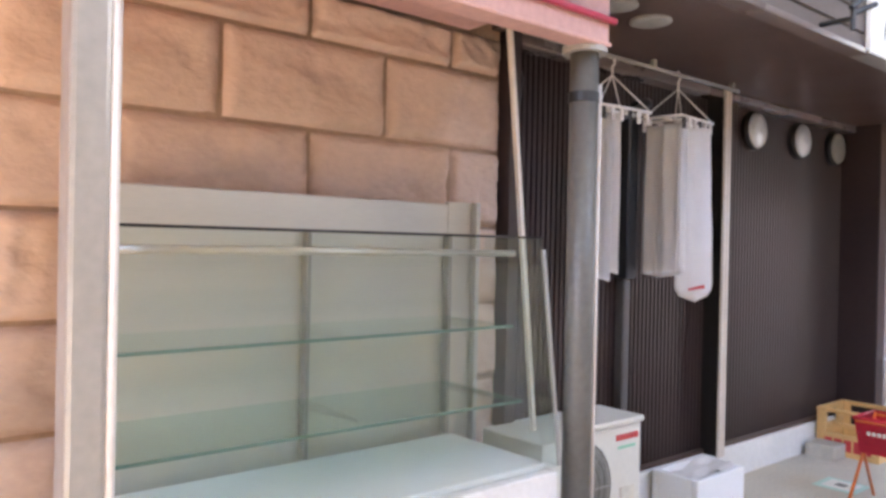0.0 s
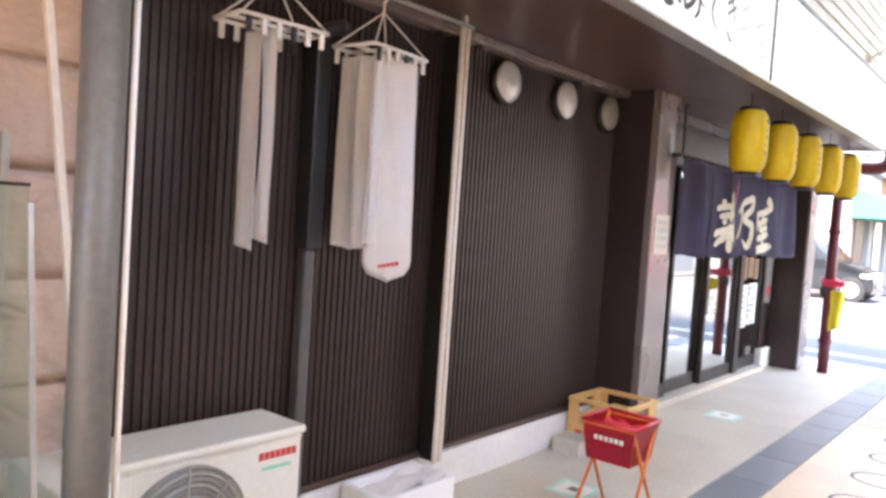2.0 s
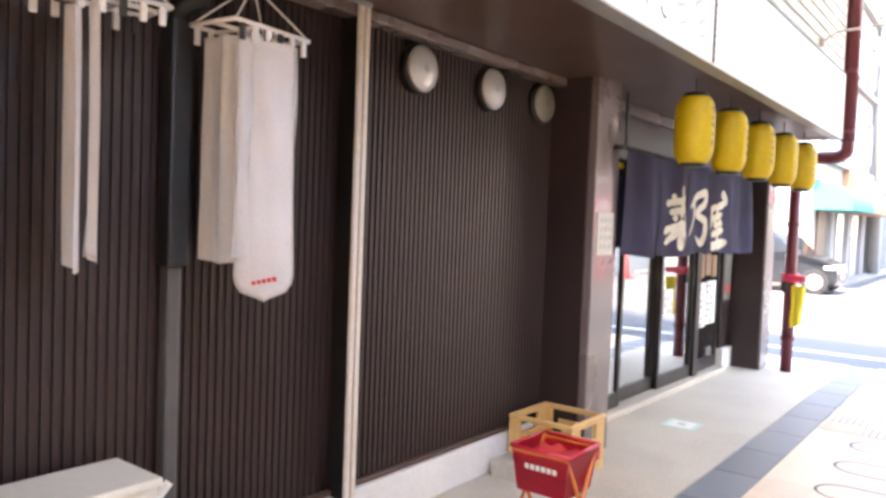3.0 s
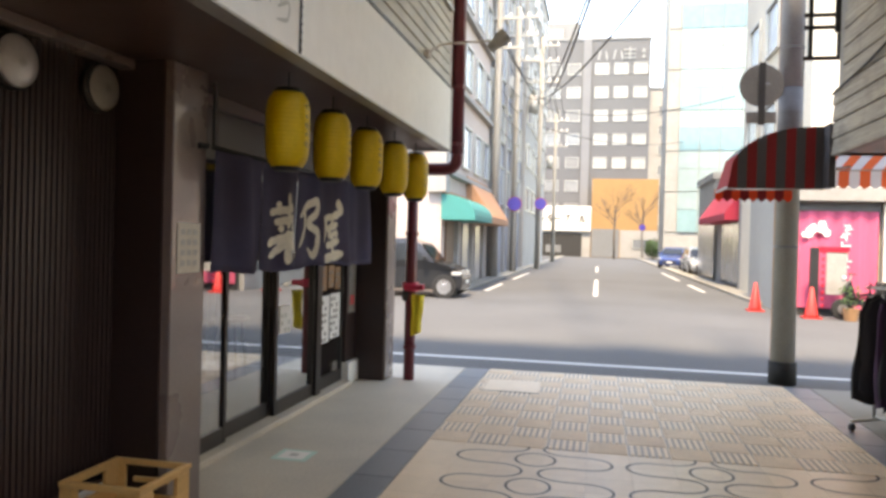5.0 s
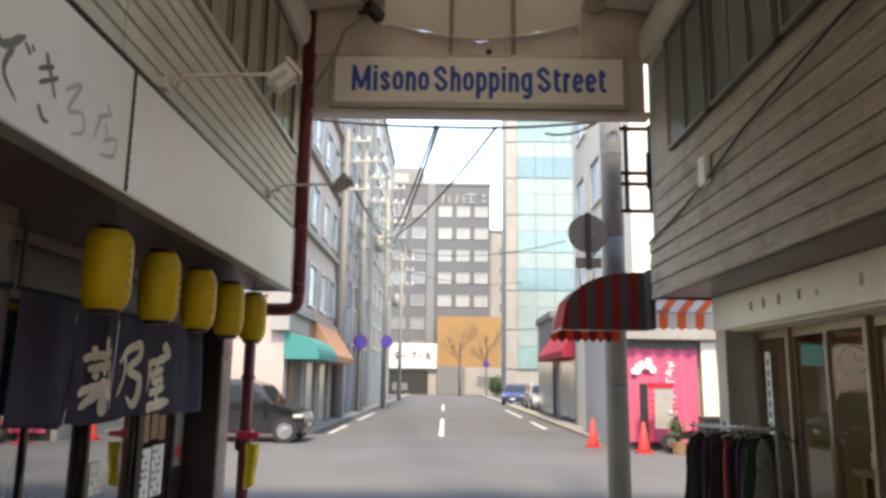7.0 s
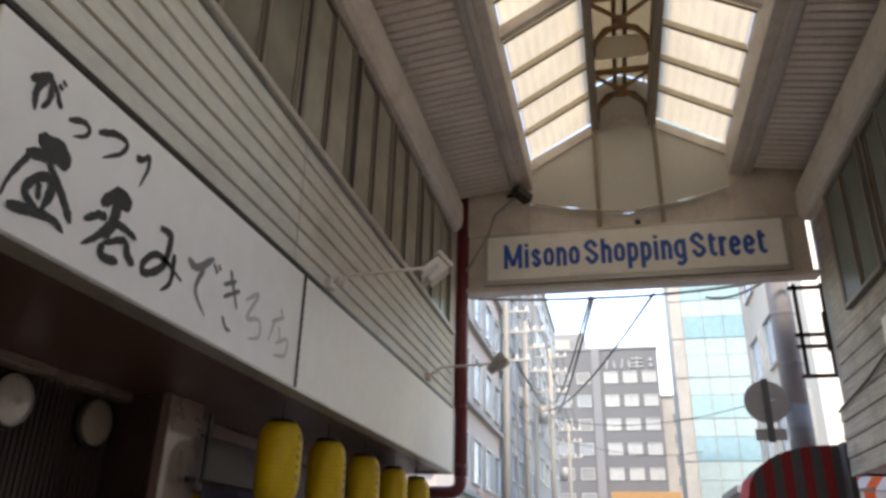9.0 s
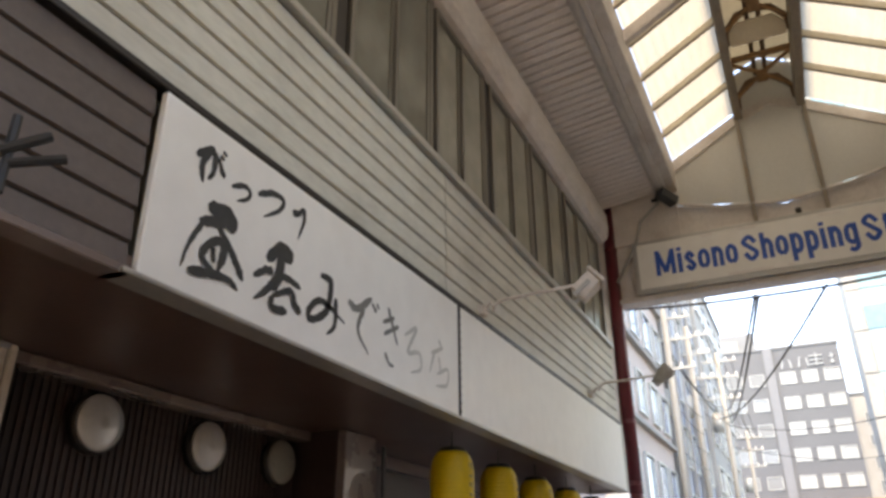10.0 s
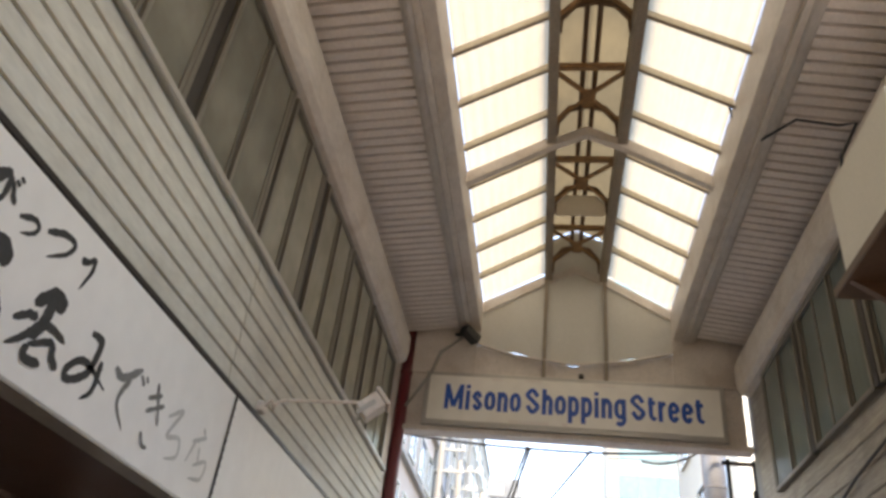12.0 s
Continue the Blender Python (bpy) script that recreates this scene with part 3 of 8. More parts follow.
# glazed sliding doors
def door_leaf(x0, x1, y, label):
    t = thing("glazed_door", (x0 + x1) / 2, y, 0.046, label, "door", "sliding doors")
    bm = box(x0, x0 + 0.045, y - 0.02, y + 0.02, 0.046, 2.30, 0.003)
    box(x1 - 0.045, x1, y - 0.02, y + 0.02, 0.046, 2.30, 0.003, bm)
    box(x0 + 0.045, x1 - 0.045, y - 0.02, y + 0.02, 2.22, 2.30, 0.003, bm)
    box(x0 + 0.045, x1 - 0.045, y - 0.02, y + 0.02, 0.046, 0.16, 0.003, bm)
    part("frame", bm, BRONZE, t)
    p = part("pane", box(x0 + 0.045, x1 - 0.045, y - 0.003, y + 0.003, 0.16, 2.22), DOOR_GLASS, t)
    p.visible_shadow = False
    part("pull", box(x1 - 0.036, x1 - 0.012, y - 0.026, y - 0.0205, 0.92, 1.10, 0.002), DUCT_GREY, t, "sunk dark pull")
    return t


door_leaf(6.60, 7.54, 2.77, "dark bronze framed glass door leaf with reflections")
door_leaf(7.50, 8.34, 2.815, "dark bronze framed glass door leaf with reflections")
door_leaf(8.32, 9.14, 2.77, "dark bronze framed glass door leaf with a notice")
solo("door_post", box(9.14, 9.26, 2.72, 2.86, 0.046, 2.384, 0.005), BRONZE, "thick dark bronze door post", "door post")
door_leaf(9.26, 9.97, 2.79, "dark bronze framed glass door leaf covered with posters")
solo("transom", box(6.60, 9.97, 2.69, 2.735, 1.97, 2.298, 0.004), BROWN, "dark brown transom board over the doors", "transom")
solo("door_side_panel", box(9.98, 10.29, 2.74, 2.80, 0.22, 2.384, 0.004), BROWN, "dark brown infill panel beside the doors", "panel")

# ---- north side: sign band, siding, windows ----
solo("wall_upper_north", box(-16, 10.0, 1.80, 2.1, 2.44, 5.75), INTERIOR, "upper wall of the north side of the arcade", "wall")
band = thing("shop_sign", 7.0, 1.71, 2.385, "white shop sign band with black brush writing that fades", "sign")
part("panel", box(4.105, 6.222, 1.712, 1.74, 2.387, 2.985, 0.004), SIGN_WHITE, band, "white panel with brush writing")
part("panel", box(6.236, 9.985, 1.712, 1.79, 2.387, 2.985, 0.004), SIGN_WHITE, band, "blank white panel with faint stains")
bm = box(6.222, 6.236, 1.705, 1.79, 2.387, 2.985)
for i in range(14):
    rod((6.229, 1.706, 2.41 + i * 0.042), (6.229, 1.700, 2.41 + i * 0.042), 0.005, seg=6, bm=bm)
part("joint_strip", bm, BRONZE, band, "dark joint strip with screws")
part("lower_trim", box(4.05, 10.0, 1.70, 1.80, 2.372, 2.386, 0.003), ALU, band, "aluminium edge strip")
part("end_cap", box(9.986, 10.03, 1.705, 2.1, 2.372, 3.0, 0.004), ALU, band, "aluminium end cap")


def sign_word(x, z, ink, *strokes):
    for k, (p, a, b) in enumerate(strokes):
        part("brush_stroke", place(ink_strokes([(p, a * 1.55, b * 1.55)], 0.01, 0.12, x + k, k), pose(x, 1.7105, z) @ FACE_SOUTH), ink, band)


sign_word(4.25, 2.76, INK, ([(0, 8), (5, 12), (8, 13)], 1.6, 2.4), ([(6, 14), (3, 6), (4, 0)], 2.0, 1.2), ([(8, 13), (8, 6), (6, 2)], 1.6, 1.0),
          ([(9, 12), (11, 9), (13, 6)], 0.8, 1.6), ([(10, 13), (12, 12)], 0.8, 0.9), ([(11, 15), (13, 14)], 0.8, 0.9))
sign_word(4.42, 2.77, INK, ([(0, 4), (6, 7), (9, 6), (8, 3), (3, 0)], 1.5, 0.8))
sign_word(4.55, 2.775, INK, ([(0, 7), (8, 11), (14, 11), (12, 6), (4, 0)], 1.9, 0.9))
sign_word(4.75, 2.77, INK, ([(0, 9), (4, 11), (6, 14)], 2.0, 1.0), ([(6, 14), (7, 9), (4, 0)], 1.8, 0.6))
sign_word(4.25, 2.45, INK, ([(8, 24), (17, 26), (21, 21)], 3.0, 3.2), ([(7, 19), (2, 9), (0, 1)], 1.5, 0.6), ([(5, 18), (16, 22), (21, 21)], 2.4, 2.6),
          ([(13, 20), (21, 13), (27, 6)], 1.6, 2.2), ([(14, 4), (8, 7), (10, 12), (15, 15), (17, 12), (15, 5)], 1.6, 2.4), ([(12, 12), (13, 7)], 1.4, 1.2),
          ([(3, 1), (12, 3), (20, 4), (25, 2)], 2.4, 1.2))
sign_word(4.57, 2.46, INK, ([(6, 17), (14, 24), (20, 21)], 2.6, 4.2), ([(0, 9), (6, 13), (10, 14)], 1.4, 2.4), ([(14, 22), (13, 13), (10, 7)], 3.4, 2.4),
          ([(13, 13), (7, 6), (1, 1)], 2.6, 0.9), ([(14, 14), (20, 14), (26, 13)], 2.0, 1.4), ([(10, 5), (11, 1), (19, 2)], 2.0, 2.2),
          ([(10, 5), (20, 10), (23, 6), (27, 4)], 1.4, 2.4))
sign_word(4.89, 2.47, INK, ([(6, 22), (13, 21), (11, 9), (2, 3), (0, 6), (8, 12), (24, 8)], 2.4, 1.6), ([(17, 16), (17, 5), (12, 0)], 2.2, 0.8))
sign_word(5.15, 2.47, INK_MID, ([(0, 18), (7, 17), (18, 25)], 2.0, 2.2), ([(12, 19), (8, 8), (17, 0)], 2.0, 0.7), ([(18, 23), (22, 20)], 1.0, 1.3), ([(22, 24), (24, 22)], 0.9, 1.2))
sign_word(5.43, 2.475, INK_MID, ([(0, 17), (10, 22)], 1.2, 1.5), ([(1, 12), (14, 19)], 1.2, 1.5), ([(4, 25), (13, 10)], 1.6, 1.1), ([(2, 4), (6, 0), (10, 0)], 1.3, 0.9))
sign_word(5.63, 2.485, INK_PALE, ([(0, 16), (11, 22), (3, 9), (14, 11), (16, 4), (6, 0)], 1.5, 1.2))
sign_word(5.88, 2.48, INK_PALE, ([(10, 24), (13, 21)], 1.3, 1.2), ([(2, 15), (15, 21)], 1.3, 1.4), ([(5, 16), (0, 5)], 1.3, 0.8), ([(10, 15), (12, 8)], 1.2, 1.0),
          ([(8, 6), (20, 11), (19, 3), (7, 0)], 1.2, 1.2))


def slats(name, x0, x1, y, z0, z1, n, material, label, sign=-1, gap=0.008, depth=0.012):
    """Lapped horizontal boards whose lower edges stand proud."""
    t = thing(name, (x0 + x1) / 2, y, z0, label, "siding", kind="structure")
    h = (z1 - z0) / n
    for i in range(n):
        a, b = z0 + i * h, z0 + (i + 1) * h - gap
        poly = [(y, a), (y + sign * depth, a + 0.004), (y + sign * depth, a + 0.02), (y + sign * depth * 0.35, b), (y, b)]
        part("board", prism(poly, "x", x0, x1), material, t)
    part("backing", box(x0, x1, y - sign * 0.001, y - sign * 0.05, z0, z1), BRONZE, t)
    return t


slats("siding_north", 6.125, 9.985, 1.74, 3.018, 3.742, 7, SIDING, "grey-cream lapped siding above the shop sign")
slats("siding_north_west", -2.0, 6.112, 1.74, 3.018, 3.742, 7, SIDING, "grey-cream lapped siding above the shop sign")
slats("boards_dark", -2.0, 4.085, 1.745, 2.373, 2.99, 6, BOARD_DARK, "dark brown lapped boards beside the white sign")
solo("trim_boards", box(-2.0, 4.085, 1.715, 1.80, 2.372, 2.398, 0.003), BROWN_PILLAR, "brown metal edge strip under dark boards", "trim")
solo("trim_siding", box(-2.0, 9.99, 1.712, 1.79, 2.99, 3.018, 0.003), BRONZE, "dark strip between sign band and siding", "trim")
solo("sill_north", box(-2.0, 9.99, 1.700, 1.80, 3.745, 3.785, 0.004), ALU, "aluminium window sill along the siding", "sill")


def sash_window(x0, x1, y, z0, z1, panes, label, s=-1, pane=FROSTED):
    """An aluminium sliding window; s: the side that faces the arcade."""
    t = thing("window", (x0 + x1) / 2, y, z0, label, "window", "upper windows", "structure")
    bm = box(x0, x0 + 0.04, y, y + s * 0.055, z0, z1, 0.003)
    box(x1 - 0.04, x1, y, y + s * 0.055, z0, z1, 0.003, bm)
    box(x0 + 0.04, x1 - 0.04, y, y + s * 0.055, z1 - 0.04, z1, 0.003, bm)
    box(x0 + 0.04, x1 - 0.04, y, y + s * 0.055, z0, z0 + 0.035, 0.003, bm)
    part("window_frame", bm, FRAME_ALU, t)
    w = (x1 - x0 - 0.08) / panes
    for i in range(panes):
        a, d = x0 + 0.04 + i * w, 0.012 + 0.018 * (i % 2)
        bm = box(a, a + 0.028, y + s * d, y + s * (d + 0.02), z0 + 0.036, z1 - 0.041, 0.002)
        box(a + w - 0.028, a + w, y + s * d, y + s * (d + 0.02), z0 + 0.036, z1 - 0.041, 0.002, bm)
        sash = part("sash", bm, FRAME_ALU, t)
        part("pane", box(a + 0.028, a + w - 0.028, y + s * (d + 0.006), y + s * (d + 0.012), z0 + 0.036, z1 - 0.041), pane, sash)
    return t


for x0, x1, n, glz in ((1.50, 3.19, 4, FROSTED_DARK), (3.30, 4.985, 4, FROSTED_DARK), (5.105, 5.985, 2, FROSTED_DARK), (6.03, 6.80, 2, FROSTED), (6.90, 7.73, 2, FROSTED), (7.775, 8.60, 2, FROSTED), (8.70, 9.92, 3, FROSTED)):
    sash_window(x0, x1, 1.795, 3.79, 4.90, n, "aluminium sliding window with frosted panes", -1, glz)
for x in (3.245, 5.045, 6.85, 8.65):
    solo("window_post", box(x - 0.042, x + 0.042, 1.755, 1.799, 3.788, 4.898, 0.004), BRONZE, "dark bronze post between the windows", "window post")
prof = [(1.80, 4.90), (1.70, 4.91), (1.655, 4.95), (1.635, 5.05), (1.64, 5.22), (1.67, 5.30), (1.72, 5.36), (1.80, 5.38)]
solo("cornice_north", prism(prof, "x", -16, 10.0), GUTTER, "rounded off-white sheet-metal cornice over the windows", "cornice", smooth=False)
solo("cornice_south", prism([(-1.98 - (y - 1.80), z) for y, z in prof][::-1], "x", 5.66, 10.36), GUTTER, "rounded off-white sheet-metal cornice over the windows", "cornice")


def corrugated(y0, z0, y1, z1, x0, x1, pitch=0.1, depth=0.05):
    """Ribs that run across, from wall to gutter."""
    bm = bmesh.new()
    pts, x = [], x0
    while x < x1:
        pts += [(x, 0), (x + pitch * 0.70, 0), (x + pitch * 0.74, depth), (x + pitch * 0.95, depth)]
        x += pitch
    a = [bm.verts.new((p, y0, z0 + d)) for p, d in pts]
    b = [bm.verts.new((p, y1, z1 + d)) for p, d in pts]
    for i in range(len(pts) - 1):
        bm.faces.new((a[i], a[i + 1], b[i + 1], b[i]))
    return bm


solo("ceiling_north", corrugated(1.80, 5.48, 1.06, 5.57, 5.3, 10.3), CORRUGATED, "grey corrugated sheet ceiling between wall and gutter", "ceiling")
solo("ceiling_south", corrugated(-1.97, 5.48, -1.36, 5.57, 5.66, 10.3), CORRUGATED, "grey corrugated sheet ceiling between wall and gutter", "ceiling")
solo("roof_north", box(5.3, 10.6, 1.0, 6.3, 5.76, 5.86), CORRUGATED, "flat roof over the north buildings", "roof")
solo("roof_south", box(5.66, 10.6, -6.3, -1.34, 5.76, 5.86), CORRUGATED, "flat roof over the south buildings", "roof")
for s, y, nm in ((1, 0.92, "north"), (-1, -1.22, "south")):
    bm = box(REAR, 10.44, y, y + s * 0.10, 5.56, 5.93, 0.008)
    box(REAR, 10.44, y + s * 0.012, y + s * 0.14, 5.93, 6.0, 0, bm)
    box(REAR, 10.44, y + s * 0.10, y + s * 0.15, 5.52, 5.62, 0.01, bm)
    solo("gutter_beam_" + nm, bm, GUTTER, "rust-streaked white steel gutter beam under the skylight", "beam")
    solo("gutter_pipe_" + nm, tube([(REAR, y + s * 0.19, 5.56), (10.40, y + s * 0.19, 5.56)], 0.05, 12), GUTTER, "round off-white pipe along the gutter", "pipe", smooth=True)

# rear sides out of view, made translucent to brighten the arcade
solo("ceiling_rear_north", corrugated(1.79, 5.50, 1.02, 5.75, REAR, 5.28), PANEL, "unseen translucent side sheets, added to let more daylight in", "ceiling")
solo("ceiling_rear_south", corrugated(-1.95, 5.50, -1.32, 5.75, REAR, 5.64), PANEL, "unseen translucent side sheets, added to let more daylight in", "ceiling")

# ---- skylight ----
RIDGE = 6.37
BAY = 2.44
TRUSS = [10.46 - BAY * i for i in range(7)]
for s, ya, yb, nm in ((1, 0.92, 0.17, "north"), (-1, -1.22, -0.47, "south")):
    sk = thing("skylight_" + nm, 0, ya, 5.9, "translucent cream corrugated roof sheets on steel bars, glowing with daylight", "skylight", kind="structure")
    slope = Vector((0, yb - ya, RIDGE - 5.93))
    for k, tx in enumerate(TRUSS[:-1]):
        for q in range(4):
            x1 = tx - q * BAY / 4 - 0.02
            x0 = x1 - BAY / 4 + 0.04

            def fn(u, v, x0=x0, x1=x1, ya=ya, yb=yb):
                return (x0 - 0.02 + (x1 - x0 + 0.04) * u, ya + (yb - ya) * v, 5.975 + (RIDGE - 5.93) * v + 0.006 * math.sin(v * 52))
            part("roof_sheet", sheet(fn, 1, 36), PANEL, sk)
    x = 9.79
    while x > REAR:
        if min(abs(x - tx) for tx in TRUSS) > 0.1:
            # lit web and shaded underside are told apart by colour
            poly = [(ya, 5.885), (yb, RIDGE - 0.045), (yb, RIDGE + 0.035), (ya, 5.965)]
            bar = part("glazing_bar", prism(poly, "x", x - 0.004, x + 0.004), BAR_LIT, sk, "steel web of a roof bar, its lit look in the pale colour")
            poly = [(ya, 5.878), (yb, RIDGE - 0.052), (yb, RIDGE - 0.0455), (ya, 5.8845)]
            part("flange", prism(poly, "x", x - 0.016, x + 0.016), SKYLIGHT_BAR, bar, "lower flange, its shaded look in the darker colour")
        x -= 0.535
    solo("ridge_channel_" + nm, box(REAR, 10.44, yb - 0.045, yb + 0.045, RIDGE - 0.10, RIDGE + 0.10, 0.006), SKYLIGHT_BAR, "rusty beige steel channel beside the ridge slot", "beam")
    # upright glazing of the ridge monitor and its little roof
    part("monitor_pane", box(REAR, 10.44, yb - 0.004, yb + 0.004, RIDGE + 0.09, 6.86), PANEL, sk)
    yr = -0.15
    poly = [(yb + s * 0.1, 6.86), (yr, 7.02), (yr, 7.03), (yb + s * 0.1, 6.87)]
    part("monitor_sheet", prism(poly, "x", REAR, 10.44), PANEL, sk)
for k, tx in enumerate(TRUSS):
    tr = thing("roof_truss", tx, -0.15, 5.9, "rust-streaked white steel rafter pair under the skylight", "truss", "roof trusses", "structure")
    for ya, yb in ((0.92, 0.17), (-1.22, -0.47)):
        poly = [(ya, 5.80), (yb, RIDGE - 0.13), (yb, RIDGE - 0.01), (ya, 5.925)]
        part("rafter", prism(poly, "x", tx - 0.035, tx + 0.035), GUTTER, tr)
    poly = [(0.17, RIDGE - 0.13), (-0.15, RIDGE + 0.02), (-0.47, RIDGE - 0.13), (-0.47, RIDGE - 0.04), (-0.15, RIDGE + 0.12), (0.17, RIDGE - 0.04)]
    part("apex", prism(poly, "x", tx - 0.035, tx + 0.035), GUTTER, tr)
    for dx in (-0.02, -1.22):
        x = tx + dx
        arch = [(0.14, 6.44), (0.13, 6.60), (0.02, 6.75), (-0.15, 6.79), (-0.32, 6.75), (-0.43, 6.60), (-0.44, 6.44)]
        bm = bmesh.new()
        for (ya, za), (yb, zb) in zip(arch, arch[1:]):
            prism([(ya, za), (yb, zb), (yb * 0.9 - 0.015, zb - 0.05), (ya * 0.9 - 0.015, za - 0.05)], "x", x - 0.02, x + 0.02, bm)
        part("arch", bm, RUST, tr, "rust-brown angled arch of the ridge")
        t0 = x - 0.62
        part("tie", box(t0 - 0.03, t0 + 0.03, -0.47, 0.17, 6.60, 6.65, 0.004), RUST_PALE, tr, "rusty tie across the ridge slot")
        for e in (0.15, -0.45):
            part("gusset", rod((t0 + 0.06, e, 6.625), (t0 + 0.34, -0.15, 6.625), 0.024, seg=6), RUST_PALE, tr, "rusty slanting gusset")
            part("gusset", rod((t0 + 0.55, e, 6.50), (t0 + 0.36, -0.15, 6.625), 0.02, seg=6), RUST_PALE, tr, "rusty slanting gusset")
        part("plate", box(t0 + 0.24, t0 + 0.46, -0.205, -0.095, 6.59, 6.60), RUST_PALE, tr, "rusty plate at the ridge")
part("end_plate", prism([(0.10, 6.42), (0.12, 6.55), (0.02, 6.69), (-0.32, 6.69), (-0.42, 6.55), (-0.40, 6.42)], "x", 9.30, 9.31), CREAM_WHITE, tr, "cream octagonal plate in the ridge")
for y in (-0.205, -0.095):
    solo("ridge_beam", box(REAR, 10.44, y - 0.022, y + 0.022, 6.80, 6.90, 0.005), RUST, "rust-brown steel beam along the ridge", "beam")

# ---- gable end with the street sign ----
gab = thing("gable_end", 10.46, -0.13, 5.2, "cream sheeted gable end of the arcade roof", "gable", kind="structure")
ys = [0.95, 0.19, -0.49, -1.21]


def top_z(y):
    return 5.95 + (0.42 * min(1, (0.95 - y) / 0.76) if y > -0.15 else 0.42 * min(1, (y + 1.21) / 0.72))


def low_z(y):
    return 5.20 + 0.20 * abs(y + 0.13) / 1.08


for a, b in zip(ys, ys[1:]):
    a2, b2 = a - (0.012 if a < 0.9 else -0.005), b + (0.012 if b > -1.2 else -0.005)
    mid = (a2 + b2) / 2
    poly = [(a2, low_z(a2)), (mid, low_z(mid)), (b2, low_z(b2)), (b2, top_z(b2)), (a2, top_z(a2))]
    part("gable_sheet", prism(poly, "x", 10.45, 10.46), GABLE, gab)
for y in (0.19, -0.49):
    part("mullion", box(10.41, 10.45, y - 0.022, y + 0.022, 5.0, 6.38, 0.004), SKYLIGHT_BAR, gab)
part("monitor_end", prism([(0.17, 6.38), (-0.47, 6.38), (-0.47, 6.86), (-0.15, 7.02), (0.17, 6.86)], "x", 10.45, 10.47), GABLE, gab)
bm = bmesh.new()
tube([(10.43, 0.95, 5.40), (10.43, 0.5, 5.27), (10.43, -0.13, 5.20), (10.43, -0.75, 5.27), (10.43, -1.21, 5.40)], 0.022, 8, bm)
part("lower_rim", bm, GUTTER, gab)
solo("wall_gable_north", box(10.44, 10.56, 0.95, 1.80, 5.02, 6.0), GUTTER, "off-white steel panel beside the gable", "wall")
solo("wall_gable_south", box(10.44, 10.56, -1.968, -1.21, 5.02, 6.0), GUTTER, "off-white steel panel beside the gable", "wall")
solo("wall_gable_low", prism([(0.95, 5.02), (0.95, 5.39), (-0.13, 5.19), (-1.21, 5.39), (-1.21, 5.02)], "x", 10.47, 10.56), GUTTER, "off-white steel panel under the gable", "wall")
solo("beam_entrance", box(10.42, 10.62, -1.95, 1.80, 4.345, 4.40, 0.01), GUTTER, "off-white steel beam under the street sign", "beam")
solo("wall_sign_north", box(10.46, 10.56, 1.485, 1.80, 4.405, 5.015), GUTTER, "off-white steel panel beside the street sign", "wall")
solo("wall_sign_south", box(10.46, 10.56, -1.90, -1.705, 4.405, 5.015), GUTTER, "off-white steel panel beside the street sign", "wall")
sg = thing("street_sign", 10.40, -0.12, 4.40, "white illuminated-box street sign with blue lettering", "sign")
part("case", box(10.38, 10.60, -1.70, 1.48, 4.405, 5.01, 0.008), ALU, sg, "aluminium sign case")
part("face", box(10.366, 10.379, -1.65, 1.43, 4.455, 4.965, 0.003), SIGN_WHITE, sg, "white sign face")


def letter_strokes(ch, w):
    """Centre lines of a condensed sans letter, w metres wide, from its baseline."""
    a, b, m, up, cap = 0.021, w - 0.021, w / 2, 0.202, 0.287
    arch = [(a, 0.145), (m, up), (b, 0.155), (b, 0.08), (b, 0.0)]
    bowl = [(a, 0.165), (m, up), (b, 0.16), (b, 0.063), (m, 0.021), (a, 0.055)]
    if ch in "sS":
        k = 1.0 if ch == "s" else 0.266 / up
        return [[(b, 0.15 * k), (m, up * k), (a, 0.16 * k), (m, 0.112 * k), (b, 0.062 * k), (m, 0.021), (a, 0.068 * k)]]
    return {"M": [[(a, 0), (a, cap)], [(b, 0), (b, cap)], [(a, cap - 0.01), (m, 0.03)], [(b, cap - 0.01), (m, 0.03)]],
            "i": [[(m, 0), (m, 0.223)], [(m, 0.247), (m, cap)]],
            "o": [[(m, 0.021), (a, 0.063), (a, 0.16), (m, up), (b, 0.16), (b, 0.063), (m, 0.021)]],
            "n": [[(a, 0), (a, 0.223)], arch],
            "h": [[(a, 0), (a, cap)], arch],
            "p": [[(a, -0.077), (a, 0.223)], bowl],
            "g": [[(b, 0.165), (m, up), (a, 0.16), (a, 0.063), (m, 0.021), (b, 0.055)], [(b, 0.223), (b, 0.05), (b, -0.02), (m, -0.056), (a, -0.035)]],
            "t": [[(m * 0.8, 0.263), (m * 0.8, 0.06), (w, 0.018)], [(0, up), (w, up)]],
            "r": [[(a, 0), (a, 0.223)], [(a, 0.14), (a + 0.02, 0.19), (w, 0.202)]],
            "e": [[(a, 0.115), (b, 0.115)], [(b, 0.115), (b, 0.16), (m, up), (a, 0.16), (a, 0.063), (m, 0.021), (b, 0.06)]]}[ch]


def street_word(text, y, gap=0.027):
    """Condensed blue lettering, letter by letter from y towards -y."""
    for ch in text:
        w = {"M": 0.20, "i": 0.046, "S": 0.152, "t": 0.078, "r": 0.076, "g": 0.115}.get(ch, 0.11)
        bm = ink_strokes([(p, 0.046, 0.046) for p in letter_strokes(ch, w)], 1.0, 0.0, 0.0, 0, True)
        part("letter", place(bm, pose(10.3645, y, 4.577) @ FACE_WEST), BLUE_INK, sg, "blue condensed letter")
        y -= w + gap


